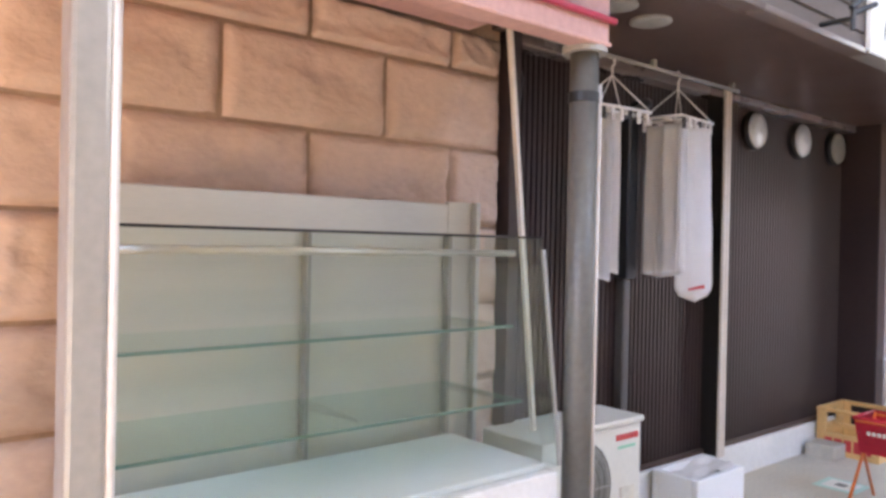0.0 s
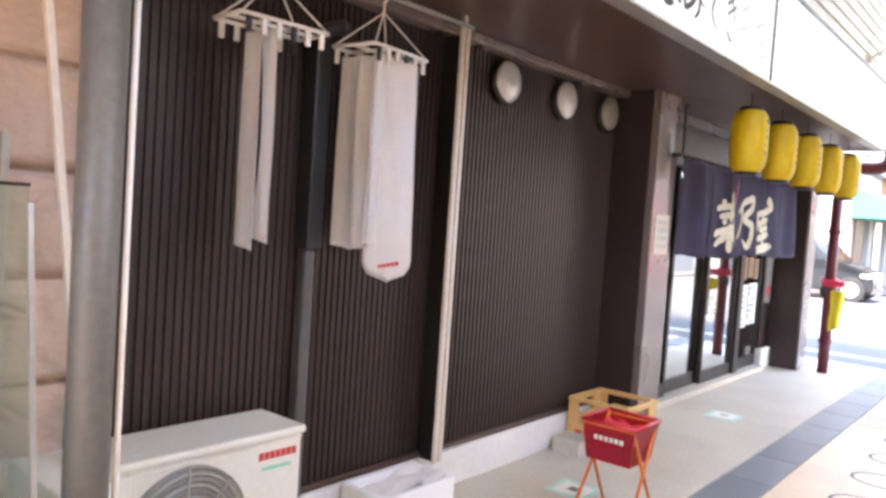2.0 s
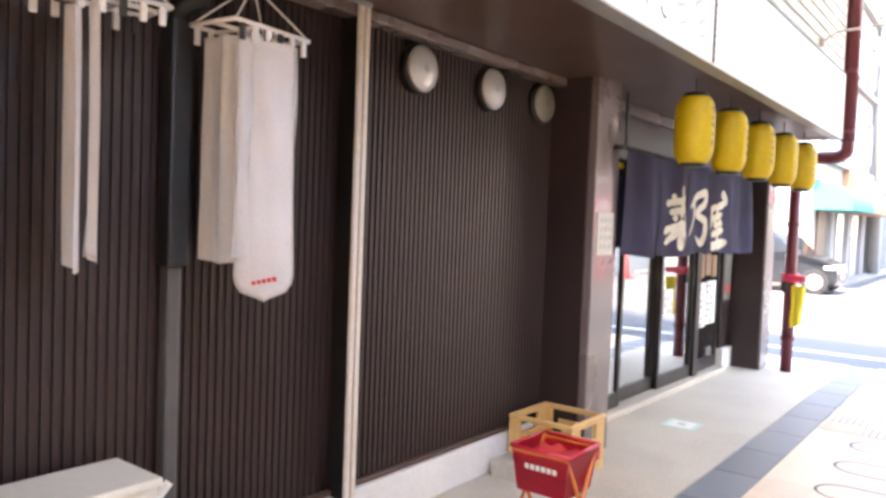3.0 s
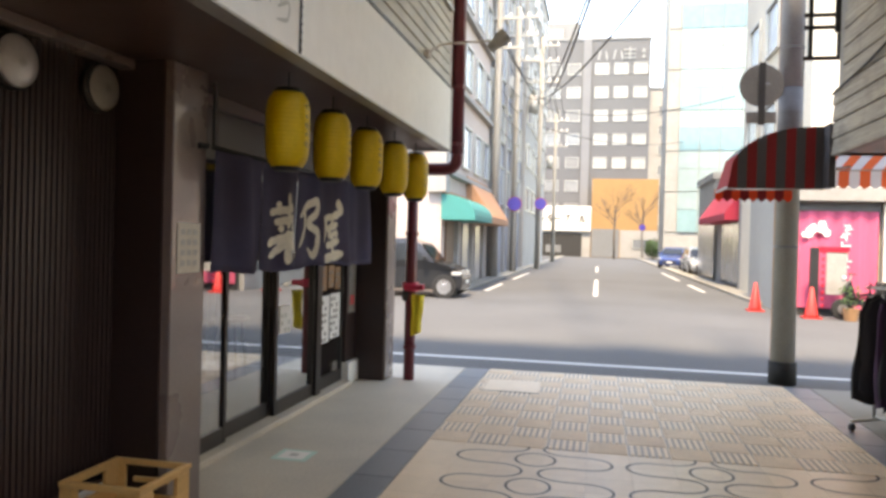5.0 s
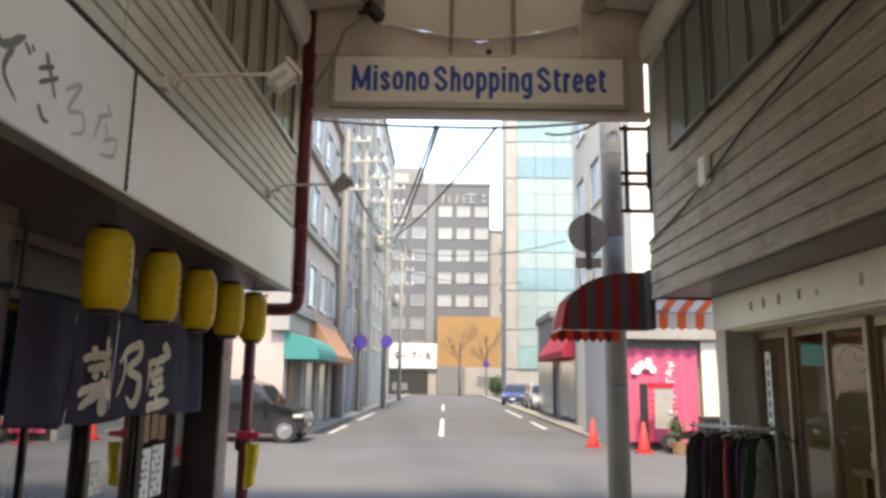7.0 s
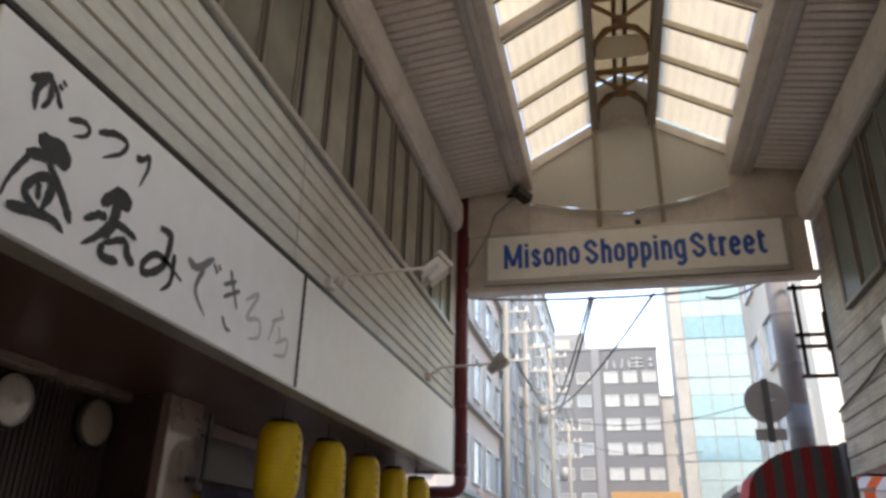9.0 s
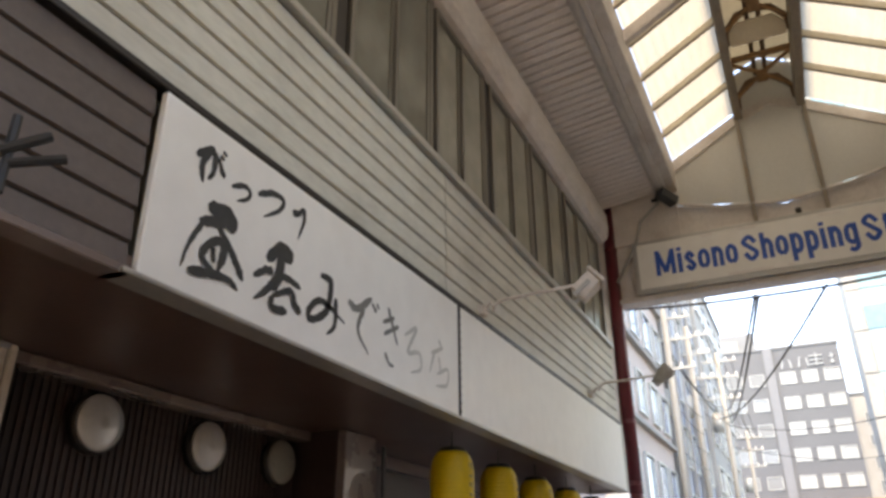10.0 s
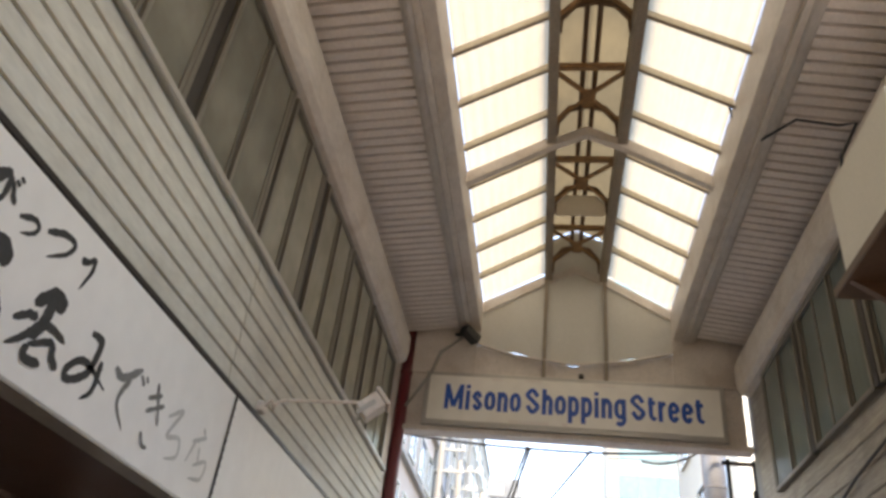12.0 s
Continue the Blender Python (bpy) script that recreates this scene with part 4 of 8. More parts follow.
street_word("Misono", 1.245)
street_word("Shopping", 0.372)
street_word("Street", -0.728)
for y0, y1, z0, z1 in ((0.63, 0.75, 4.93, 4.962), (0.21, 0.39, 4.935, 4.962), (-0.58, -0.37, 4.93, 4.96), (0.12, 0.54, 4.458, 4.49), (-0.08, -0.02, 4.46, 4.49)):
    part("worn_patch", box(10.362, 10.3655, y0, y1, z0, z1), PLASTIC_WHITE, sg, "bright scuffed patch")

# ---- red drain pipe ----
dp = thing("drain_pipe", 10.46, 2.19, 0, "dark red painted drain pipe with an offset below the sign band", "pipe")
part("lower_pipe", rod((10.46, 2.19, 0), (10.46, 2.19, 2.16), 0.058, seg=16), RED_PIPE, dp, smooth=True)
pts = [(10.46, 2.19, 2.10)] + bend((10.46, 2.19, 2.14), (10.46, 2.19, 2.24), (10.46, 2.08, 2.24)) + bend((10.46, 1.86, 2.24), (10.46, 1.73, 2.24), (10.46, 1.73, 2.36)) + [(10.46, 1.73, 2.45)]
part("offset_bend", tube(pts, 0.066, 14), RED_PIPE, dp, smooth=True)
part("upper_pipe", rod((10.46, 1.73, 2.40), (10.46, 1.73, 5.75), 0.068, seg=16), RED_PIPE, dp, smooth=True)
for z in (2.5, 3.1, 4.1, 5.0):
    part("bracket", lathe(10.46, 1.73, [(0.060, z - 0.02), (0.074, z - 0.02), (0.074, z + 0.02), (0.060, z + 0.02)], 14), RED_PIPE, dp)
for z in (0.35, 1.55):
    part("bracket", lathe(10.46, 2.19, [(0.056, z - 0.02), (0.070, z - 0.02), (0.070, z + 0.02), (0.056, z + 0.02)], 14), RED_PIPE, dp)

# ---- south side ----
solo("wall_upper_south_west", box(-16, 2.6, -2.25, -1.96, 2.44, 5.75), SIDING_OLD, "upper wall of the south side of the arcade", "wall")
# unseen stretch kept low so that sky light falls on the north sign
solo("wall_low_south", box(2.6, 5.66, -2.25, -1.96, 2.44, 3.05), SIDING_OLD, "unseen low parapet under the gap left for sky light", "wall")
solo("wall_upper_south", box(5.66, 10.34, -2.25, -1.96, 2.44, 5.75), SIDING_OLD, "upper wall of the south side of the arcade", "wall")
solo("soffit_south", box(-16, 10.58, -3.2, -1.96, 2.405, 2.45), BROWN_SOFFIT, "brownish soffit under the weathered siding", "soffit")
slats("siding_south_low", -16, 10.58, -1.945, 2.40, 3.05, 4, SIDING_OLD, "weathered grey lapped siding over the clothes shop", 1, 0.008, 0.02)
slats("siding_south_high", 5.66, 10.36, -1.955, 3.058, 3.73, 4, SIDING_OLD, "weathered grey lapped siding over the clothes shop", 1, 0.008, 0.014)
solo("wall_corner_south", box(10.34, 10.58, -3.2, -1.955, 2.405, 3.05), SIDING_OLD, "weathered end of the lapped siding", "wall")
for x0, x1, n in ((8.70, 9.75, 2), (7.42, 8.60, 3), (6.1, 7.32, 3)):
    sash_window(x0, x1, -1.955, 3.75, 4.88, n, "aluminium sliding window with pale green curtain behind", 1, CURTAINED)
for x in (8.65, 7.37):
    solo("window_post", box(x - 0.035, x + 0.035, -1.954, -1.90, 3.755, 4.878, 0.004), BRONZE, "dark bronze post between the windows", "window post")
solo("shop_header", box(3.0, 10.37, -2.56, -2.48, 2.07, 2.404, 0.005), CREAM_WHITE, "white shop header board with worn red and dark marks", "header")
solo("lintel_south", box(3.0, 10.37, -3.0, -2.56, 2.05, 2.40), CREAM_WHITE, "white boxed lintel over the shop doors", "lintel")
solo("pillar_south", box(10.12, 10.37, -3.0, -2.50, 0, 2.068, 0.006), ALU, "grey metal pillar at the end of the clothes shop", "pillar")
solo("wall_south_end", box(10.37, 10.58, -6.2, -2.6, 0, 2.404), WHITE_PAINT, "painted outer wall of the clothes shop on the road", "wall")
solo("wall_shop_south", box(2.0, 10.37, -4.95, -4.75, 0, 2.4), BEIGE_WALL, "beige back wall of the clothes shop", "wall")
solo("wall_shop_partition", box(6.0, 6.2, -6.0, -2.81, 0, 2.4), BEIGE_WALL, "beige side wall of the clothes shop", "wall")
solo("floor_clothes_shop", box(3.0, 10.36, -6.0, -2.86, -0.01, 0.09), BEIGE_WALL, "beige floor of the clothes shop", "floor")
solo("ceiling_clothes_shop", box(3.0, 10.4, -6.0, -3.0, 2.40, 2.46), WHITE_PAINT, "white ceiling of the clothes shop", "ceiling")
solo("wall_south_west", box(-16, 6.1, -2.8, -2.6, 0, 2.5), WHITE_PAINT, "plain closed shop wall", "wall")
solo("wall_behind_north", box(-16, -2.4, 2.7, 2.95, 0, 2.5), INTERIOR, "plain closed shop wall", "wall")
solo("wall_upper_lower_north", box(-16, -2.0, 1.74, 1.80, 2.4, 3.8), SIDING, "plain upper wall", "wall")
solo("soffit_north_west", box(-16, 2.55, 1.78, 3.0, 2.41, 2.46), BROWN_SOFFIT, "plain soffit", "soffit")
solo("roof_rear_north", box(-16, 5.28, 1.80, 6.3, 5.76, 5.86), CORRUGATED, "flat roof over the north buildings behind", "roof")
# added low roof, out of view, beneath the sky-light gap
solo("roof_low_south", box(2.6, 5.66, -6.3, -2.25, 2.5, 2.6), CORRUGATED, "unseen low roof under the gap left for sky light", "roof")
solo("roof_rear_south", box(-16, 2.6, -6.3, -1.96, 5.76, 5.86), CORRUGATED, "flat roof over the south buildings behind", "roof")
# outer shells above the shops close the roof from the road
solo("wall_road_north", box(10.04, 10.47, 1.79, 6.2, 3.0, 5.9), GUTTER, "pale outer wall of the north building on the road", "wall")
solo("wall_road_south", box(10.36, 10.56, -6.2, -1.97, 3.01, 5.9), F_WHITE, "pale outer wall of the south building on the road", "wall")

# ---- recess: things on the ribbed wall ----
cp = thing("cover_strip", 4.38, 2.6, 0.2, "cream double cover strip up the ribbed wall", "strip")
part("strip", box(4.345, 4.376, 2.585, 2.607, 0.205, 2.384, 0.006), CREAM_TRIM, cp)
part("strip", box(4.386, 4.417, 2.588, 2.610, 0.205, 2.384, 0.006), CREAM_TRIM, cp)
part("backing", box(4.372, 4.390, 2.611, 2.72, 0.205, 2.384), BRONZE, cp, "dark backing between the strips")


def wall_vent(x, label="round white wall vent cap with a dark collar", face=None):
    v = thing("wall_vent", x, 2.72, 2.20, label, "vent", "vents in a row")
    part("collar", lathe(x, 2.205, [(0.0, 2.725), (0.124, 2.725), (0.124, 2.69), (0.112, 2.682), (0.0, 2.682)], 32, axis="y"), BRONZE, v, "dark collar", True)
    part("cap", lathe(x, 2.205, [(0.0, 2.681), (0.113, 2.681), (0.108, 2.668), (0.075, 2.656), (0.03, 2.652), (0.0, 2.651)], 32, axis="y"), face or VENT_WHITE, v, "domed cap", True)
    return v


first = wall_vent(4.885)
copy_thing(first, pose(5.51, 2.72, 2.20))
wall_vent(6.07, "round dull grey wall vent cap with a dark collar", GRILLE)

dpb = thing("wall_duct", 3.54, 2.68, 0.2, "dark vertical pipe cover with a grey lower half", "duct")
part("upper_cover", box(3.50, 3.585, 2.64, 2.72, 1.27, 2.13, 0.012), BLACK, dpb, "black upper cover")
part("lower_cover", box(3.515, 3.572, 2.665, 2.72, 0.21, 1.27, 0.012), DUCT_GREY, dpb, "grey lower cover")
part("elbow", tube([(3.535, 2.69, 2.11)] + bend((3.535, 2.66, 2.15), (3.535, 2.60, 2.19), (3.60, 2.60, 2.19)), 0.03, 8), BLACK, dpb, smooth=True)

rail = thing("hanging_rail", 3.6, 2.5, 2.30, "thin steel rail under the soffit", "rail")
part("bar", tube([(2.7, 2.50, 2.345), (4.32, 2.50, 2.345)], 0.011, 8), STEEL_GREY, rail, smooth=True)
for x in (2.75, 3.5, 4.25):
    part("holder", box(x - 0.012, x + 0.012, 2.488, 2.512, 2.345, 2.386), STEEL_GREY, rail)


def cloth_panel(cx, cy, w, z0, z1, folds, amp, seed, taper=0.0, turn=0.0, hem=0.012):
    """A hanging towel: a thick folded sheet whose hem is uneven."""
    def fn(u, v):
        x = cx + (u - 0.5) * w * (1 - taper * (1 - v))
        q = noise.noise(Vector((u * 2.2 + seed, v * 1.3, seed)))
        y = cy + amp * math.sin(u * folds * 2 * math.pi + 1.5 * q + seed) + 0.02 * q
        z = z0 + (z1 - z0) * v + (1 - v) * hem * math.sin(u * 3.1 + seed * 3) + 0.004 * q
        x += 0.012 * q * (1 - v)
        ca, sa = math.cos(radians(turn)), math.sin(radians(turn))
        return (cx + (x - cx) * ca - (y - cy) * sa, cy + (x - cx) * sa + (y - cy) * ca, z)
    return sheet(fn, 28, 22, 0.004)


def clip_hanger(x, y, z, w, d, turn, cloths, label):
    h = thing("clip_hanger", x, y, z, label, "laundry hanger", "laundry hangers")
    c, s = math.cos(radians(turn)), math.sin(radians(turn))

    def at(a, b, dz=0.0):
        return (x + a * c - b * s, y + a * s + b * c, z + dz)
    bm = bmesh.new()
    for a0, b0, a1, b1 in ((-w, -d, w, -d), (w, -d, w, d), (w, d, -w, d), (-w, d, -w, -d), (-w, 0, w, 0), (-w * 0.35, -d, -w * 0.35, d), (w * 0.35, -d, w * 0.35, d)):
        rod(at(a0, b0), at(a1, b1), 0.008, seg=6, bm=bm)
    part("frame", bm, PLASTIC_WHITE, h, smooth=True)
    top = (x, y, z + 0.17)
    for a, b in ((-w, -d), (w, -d), (w, d), (-w, d)):
        part("stay", rod(at(a, b), top, 0.004, seg=5), PLASTIC_WHITE, h)
    bm = tube([top, (x, y, z + 0.20)] + bend((x, y, z + 0.21), (x + 0.035, y, z + 0.235), (x, y, z + 0.262)) + [(x - 0.018, y, z + 0.25)], 0.006, 6)
    part("hook", bm, PLASTIC_WHITE, h)
    n = 6
    for i in range(n):
        for b in (-d, d):
            a = -w + 2 * w * (i + 0.5) / n
            p = at(a, b)
            bm = box(p[0] - 0.011, p[0] + 0.011, p[1] - 0.006, p[1] + 0.006, p[2] - 0.062, p[2] - 0.006, 0.003)
            part("clip", bm, PLASTIC_WHITE if (i + (b > 0)) % 3 else BLACK, h)
    for (cx, cy, cw, z0, z1, f, am, sd, tp, tn) in cloths:
        part("towel", cloth_panel(cx, cy, cw, z0, z1, f, am, sd, tp, tn), CLOTH, h, "white cotton towel", True)
    return h


clip_hanger(3.17, 2.50, 2.085, 0.18, 0.09, -4,
            [(3.092, 2.48, 0.165, 1.29, 2.05, 1.1, 0.010, 1.3, -0.1, 74), (3.15, 2.49, 0.16, 1.31, 2.06, 1.2, 0.010, 4.1, -0.05, 72)],
            "white clip hanger with two narrow white towels")
clip_hanger(3.72, 2.50, 2.10, 0.175, 0.11, 6,
            [(3.675, 2.40, 0.16, 1.31, 2.07, 1.6, 0.014, 2.2, -0.06, 0), (3.795, 2.41, 0.15, 1.34, 2.07, 1.4, 0.016, 5.0, -0.08, 4),
             (3.605, 2.50, 0.20, 1.30, 2.07, 1.7, 0.012, 3.1, -0.04, 86), (3.865, 2.51, 0.19, 1.33, 2.07, 1.5, 0.012, 6.3, -0.04, 92),
             (3.73, 2.595, 0.26, 1.33, 2.07, 2.0, 0.016, 7.7, 0.0, 0)],
            "white clip hanger draped all round with white towels")


def pouch(u, v):
    z = 1.165 + 0.885 * v
    k = min(1.0, math.sqrt(max(0.0, 1 - (max(0.0, 1.255 - z) / 0.09) ** 2)))
    q = noise.noise(Vector((u * 3, v * 4, 2.0)))
    c = (0.21 - 0.06 * v) * (u - 0.5) * k
    d = 0.035 * math.sin(math.pi * u) * (1 - 0.6 * v) - 0.012 * q
    return (3.70 + 0.82 * c - 0.57 * d, 2.375 - 0.57 * c - 0.82 * d, z)


lb = thing("laundry_bag", 3.70, 2.38, 1.75, "white cotton pouch with a red print clipped on the hanger", "bag")
part("pouch", sheet(pouch, 16, 30, 0.003), CLOTH, lb, smooth=True)
for k in range(5):
    part("red_print", place(box(-0.042 + k * 0.017, -0.028 + k * 0.017, -0.044, -0.040, 1.225 + 0.003 * k, 1.237 + 0.004 * k), pose(3.70, 2.375, 0, 0, 0, -35)), RED_LABEL, lb, "red printed mark")

# air conditioner
ac = thing("air_conditioner", 2.95, 2.55, 0.0, "ivory outdoor air conditioner unit with a round fan grille", "air conditioner")
part("casing", box(2.56, 3.348, 2.42, 2.685, 0.075, 0.60, 0.012), AC_IVORY, ac)
part("lid", box(2.552, 3.356, 2.405, 2.69, 0.598, 0.628, 0.010), AC_IVORY, ac, "ivory lid with a rounded lip")
part("fan_recess", lathe(2.87, 0.335, [(0.0, 2.415), (0.232, 2.415), (0.235, 2.4185), (0.0, 2.4188)], 40, axis="y"), GRILLE, ac, "grey fan opening", True)
for i in range(11):
    r = 0.035 + i * 0.0195
    bm = bmesh.new()
    tube([(2.87 + r * math.cos(a * math.pi / 20), 2.406, 0.335 + r * math.sin(a * math.pi / 20)) for a in range(41)], 0.0038, 5, bm)
    part("grille_ring", bm, STEEL_GREY if i % 2 else GRILLE, ac)
bm = bmesh.new()
for k in range(8):
    a = k * math.pi / 4
    rod((2.87, 2.404, 0.335), (2.87 + 0.235 * math.cos(a), 2.404, 0.335 + 0.235 * math.sin(a)), 0.004, seg=5, bm=bm)
part("grille_spokes", bm, STEEL_GREY, ac)
part("front_frame", box(2.60, 3.135, 2.412, 2.4195, 0.575, 0.585), AC_IVORY, ac)
for i in range(7):
    part("maker_mark", box(3.155 + i * 0.0245, 3.155 + i * 0.0245 + 0.019, 2.4165, 2.4195, 0.525, 0.553), RED_LABEL, ac, "red bar mark")
part("green_mark", box(3.17, 3.30, 2.4165, 2.4195, 0.485, 0.498), GREEN_LABEL, ac, "green thin mark")
part("side_label", box(3.19, 3.30, 2.4165, 2.4195, 0.16, 0.30), PAPER, ac, "small pale label")
for x in (2.66, 3.25):
    part("foot", box(x - 0.05, x + 0.05, 2.39, 2.70, 0.0, 0.074, 0.006), BLACK, ac)
part("hose", tube([(3.30, 2.69, 0.35), (3.42, 2.69, 0.36), (3.54, 2.67, 0.5)], 0.02, 8), PLASTIC_WHITE, ac, smooth=True)

# foam box
fb = thing("foam_box", 4.03, 2.52, 0.0, "open white foam box on the concrete strip", "box")
bm = bmesh.new()
for a in (box(3.80, 4.27, 2.385, 2.415, 0, 0.225, 0.008), box(3.80, 4.27, 2.635, 2.665, 0, 0.225, 0.008), box(3.80, 3.83, 2.415, 2.635, 0, 0.225, 0.008), box(4.24, 4.27, 2.415, 2.635, 0, 0.225, 0.008), box(3.83, 4.24, 2.415, 2.635, 0, 0.03)):
    me = bpy.data.meshes.new("side")
    a.to_mesh(me)
    a.free()
    bm.from_mesh(me)
    bpy.data.meshes.remove(me)
part("body", bm, FOAM, fb)


def rumple(u, v):
    q = noise.noise(Vector((u * 3, v * 3, 4.0)))
    return (3.84 + 0.40 * u, 2.42 + 0.21 * v, 0.17 + 0.05 * q + 0.06 * u)


part("crumpled_bag", sheet(rumple, 14, 10), PLASTIC_WHITE, fb, "crumpled white plastic bag inside", True)

# bottle crate, block, basket on a folding stand
cr = thing("bottle_crate", 6.0, 2.44, 0.0, "yellow-orange plastic bottle crate with hand holes", "crate")
x0, x1, y0, y1, h, t = 5.80, 6.22, 2.25, 2.67, 0.325, 0.022


def crate_side(horizontal, a):
    """A side with a hand hole and corner slots, built of bars."""
    bm = bmesh.new()
    lo, hi = (x0, x1) if horizontal else (y0, y1)
    spans = [(lo, hi, 0.0, 0.19), (lo, hi, 0.285, h), (lo, lo + 0.11, 0.19, 0.285), (hi - 0.11, hi, 0.19, 0.285)]
    if not horizontal:
        spans = [(lo, hi, 0.0, 0.15), (lo, hi, 0.295, h), (lo, lo + 0.09, 0.15, 0.295), (hi - 0.09, hi, 0.15, 0.295), (lo + 0.09, hi - 0.09, 0.21, 0.235)]
    for p, q, za, zb in spans:
        if horizontal:
            box(p, q, a, a + t, za, zb, 0.002, bm)
        else:
            box(a, a + t, p + t, q - t, za, zb, 0.002, bm)
    return bm


for hz, a in ((True, y0), (True, y1 - t), (False, x0), (False, x1 - t)):
    part("side", crate_side(hz, a), CRATE_YELLOW, cr)
part("rim", box(x0 - 0.008, x1 + 0.008, y0 - 0.008, y0 + 0.002, h - 0.025, h, 0.003), CRATE_YELLOW, cr)
part("rim", box(x0 - 0.008, x0 + 0.002, y0, y1, h - 0.025, h, 0.003), CRATE_YELLOW, cr)
part("floor", box(x0 + t, x1 - t, y0 + t, y1 - t, 0.01, 0.03), CRATE_YELLOW, cr)
for i in range(6):
    part("print_bar", box(x0 + 0.05 + i * 0.055, x0 + 0.09 + i * 0.055, y0 - 0.004, y0 - 0.001, 0.06, 0.13), RED_LABEL, cr, "red printed bar")
for i in range(5):
    part("print_bar", box(x0 - 0.004, x0 - 0.001, y0 + 0.05 + i * 0.065, y0 + 0.1 + i * 0.065, 0.04, 0.12), RED_LABEL, cr, "red printed bar")
bl = thing("concrete_block", 5.72, 2.56, 0.0, "small grey hollow concrete block beside the crate", "block")
bm = box(5.60, 5.785, 2.46, 2.48, 0, 0.10, 0.005)
box(5.60, 5.785, 2.64, 2.66, 0, 0.10, 0.005, bm)
for x in (5.60, 5.68, 5.763):
    box(x, x + 0.022, 2.48, 2.64, 0, 0.10, 0.0, bm)
box(5.622, 5.763, 2.48, 2.64, 0.075, 0.10, 0, bm)
part("body", bm, CONCRETE, bl)

bs = thing("shopping_basket", 4.91, 1.86, 0.0, "red plastic shopping basket on an orange folding stand", "basket")
bx0, bx1, by0, by1 = 4.79, 5.07, 1.74, 2.02


def basket_wall(u, v):
    """One slanting side ring of the basket."""
    k = 0.84 + 0.16 * v
    per = [(-1, -1), (1, -1), (1, 1), (-1, 1), (-1, -1)]
    s = u * 4
    i = min(3, int(s))
    f = s - i
    a, b = per[i], per[i + 1]
    px, py = a[0] + (b[0] - a[0]) * f, a[1] + (b[1] - a[1]) * f
    return (4.93 + px * 0.14 * k, 1.88 + py * 0.14 * k, 0.31 + 0.19 * v)


part("bowl", sheet(basket_wall, 16, 6, 0.006), RED_PLASTIC, bs)
bm = bmesh.new()
per = [(bx0, by0), (bx1, by0), (bx1, by1), (bx0, by1), (bx0, by0)]
for (a, b), (c, d) in zip(per, per[1:]):
    rod((a, b, 0.50), (c, d, 0.50), 0.010, seg=8, bm=bm)
part("rim", bm, RED_PLASTIC, bs, smooth=True)
part("floor", box(4.815, 5.045, 1.765, 1.995, 0.305, 0.312), RED_PLASTIC, bs)
for i in range(6):
    part("white_print", box(4.796, 4.799, 1.80 + i * 0.027, 1.818 + i * 0.027, 0.412, 0.434), PAPER, bs, "white printed bar")
part("contents", sheet(lambda u, v: (4.81 + 0.24 * u, 1.76 + 0.24 * v, 0.455 + 0.03 * noise.noise(Vector((u * 5, v * 5, 1)))), 12, 12), RED_LABEL, bs, "folded red cloths inside", True)
for y in (1.752, 2.008):
    part("leg", rod((4.79, y, 0.495), (5.09, y + (0.01 if y > 1.8 else -0.01), 0.0), 0.009, seg=8), ORANGE_PAINT, bs, smooth=True)
    part("leg", rod((5.06, y, 0.495), (4.76, y + (0.024 if y > 1.8 else -0.024), 0.0), 0.009, seg=8), ORANGE_PAINT, bs, smooth=True)
for x in (4.79, 5.06):
    part("cross_bar", rod((x, 1.752, 0.485), (x, 2.005, 0.485), 0.007, seg=6), ORANGE_PAINT, bs)
for cx, cy in ((5.11, 2.21), (7.53, 2.235)):
    st = thing("floor_sticker", cx, cy, 0.0, "pale green and white square notice stuck on the concrete", "sticker", "floor stickers")
    part("sheet", box(cx - 0.12, cx + 0.12, cy - 0.125, cy + 0.125, 0.0, 0.003), BLUE_PRINT, st)
    part("field", box(cx - 0.085, cx + 0.085, cy - 0.09, cy + 0.09, 0.003, 0.004), SIGN_WHITE, st)
    part("mark", box(cx - 0.03, cx + 0.03, cy - 0.03, cy + 0.03, 0.004, 0.005), INK_PALE if cx > 6 else INK_MID, st)

# ---- grey pole, stone wall, pink beam, glass case ----
gp = thing("awning_post", 2.32, 1.95, 0.0, "grey painted steel post with a thin white conduit", "post")
part("tube", rod((2.315, 1.95, 0), (2.315, 1.95, 2.12), 0.050, seg=20), POST_GREY, gp, smooth=True)
part("conduit", rod((2.376, 1.93, 0), (2.376, 1.93, 2.0), 0.008, seg=8), PLASTIC_WHITE, gp, "thin white conduit", True)
part("strap", lathe(2.315, 1.95, [(0.048, 1.93), (0.054, 1.93), (0.054, 1.965), (0.048, 1.965)], 20), BLACK, gp, "dark strap")
part("foot", lathe(2.315, 1.95, [(0.0, 0.012), (0.11, 0.012), (0.11, 0.0), (0.0, 0.0)], 20), STEEL_GREY, gp)
part("cap", lathe(2.315, 1.95, [(0.066, 2.10), (0.078, 2.10), (0.078, 2.125), (0.0, 2.125)], 20), STEEL_GREY, gp)
lp = thing("case_post", 0.70, 1.9, 0.0, "pale stainless square post in front of the stone wall", "post")
part("post", box(0.668, 0.748, 1.87, 1.96, 0, 2.4, 0.012), ALU, lp)
part("edge_tube", rod((0.757, 1.885, 0), (0.757, 1.885, 2.4), 0.013, seg=10), PLASTIC_WHITE, lp, smooth=True)
pb = thing("awning_beam", 0.5, 1.9, 2.125, "faded pink boxed awning beam with a red pipe", "beam", kind="structure")
part("fascia", box(-2.0, 2.36, 1.88, 1.93, 2.125, 2.40, 0.004), PINK_BEAM, pb)
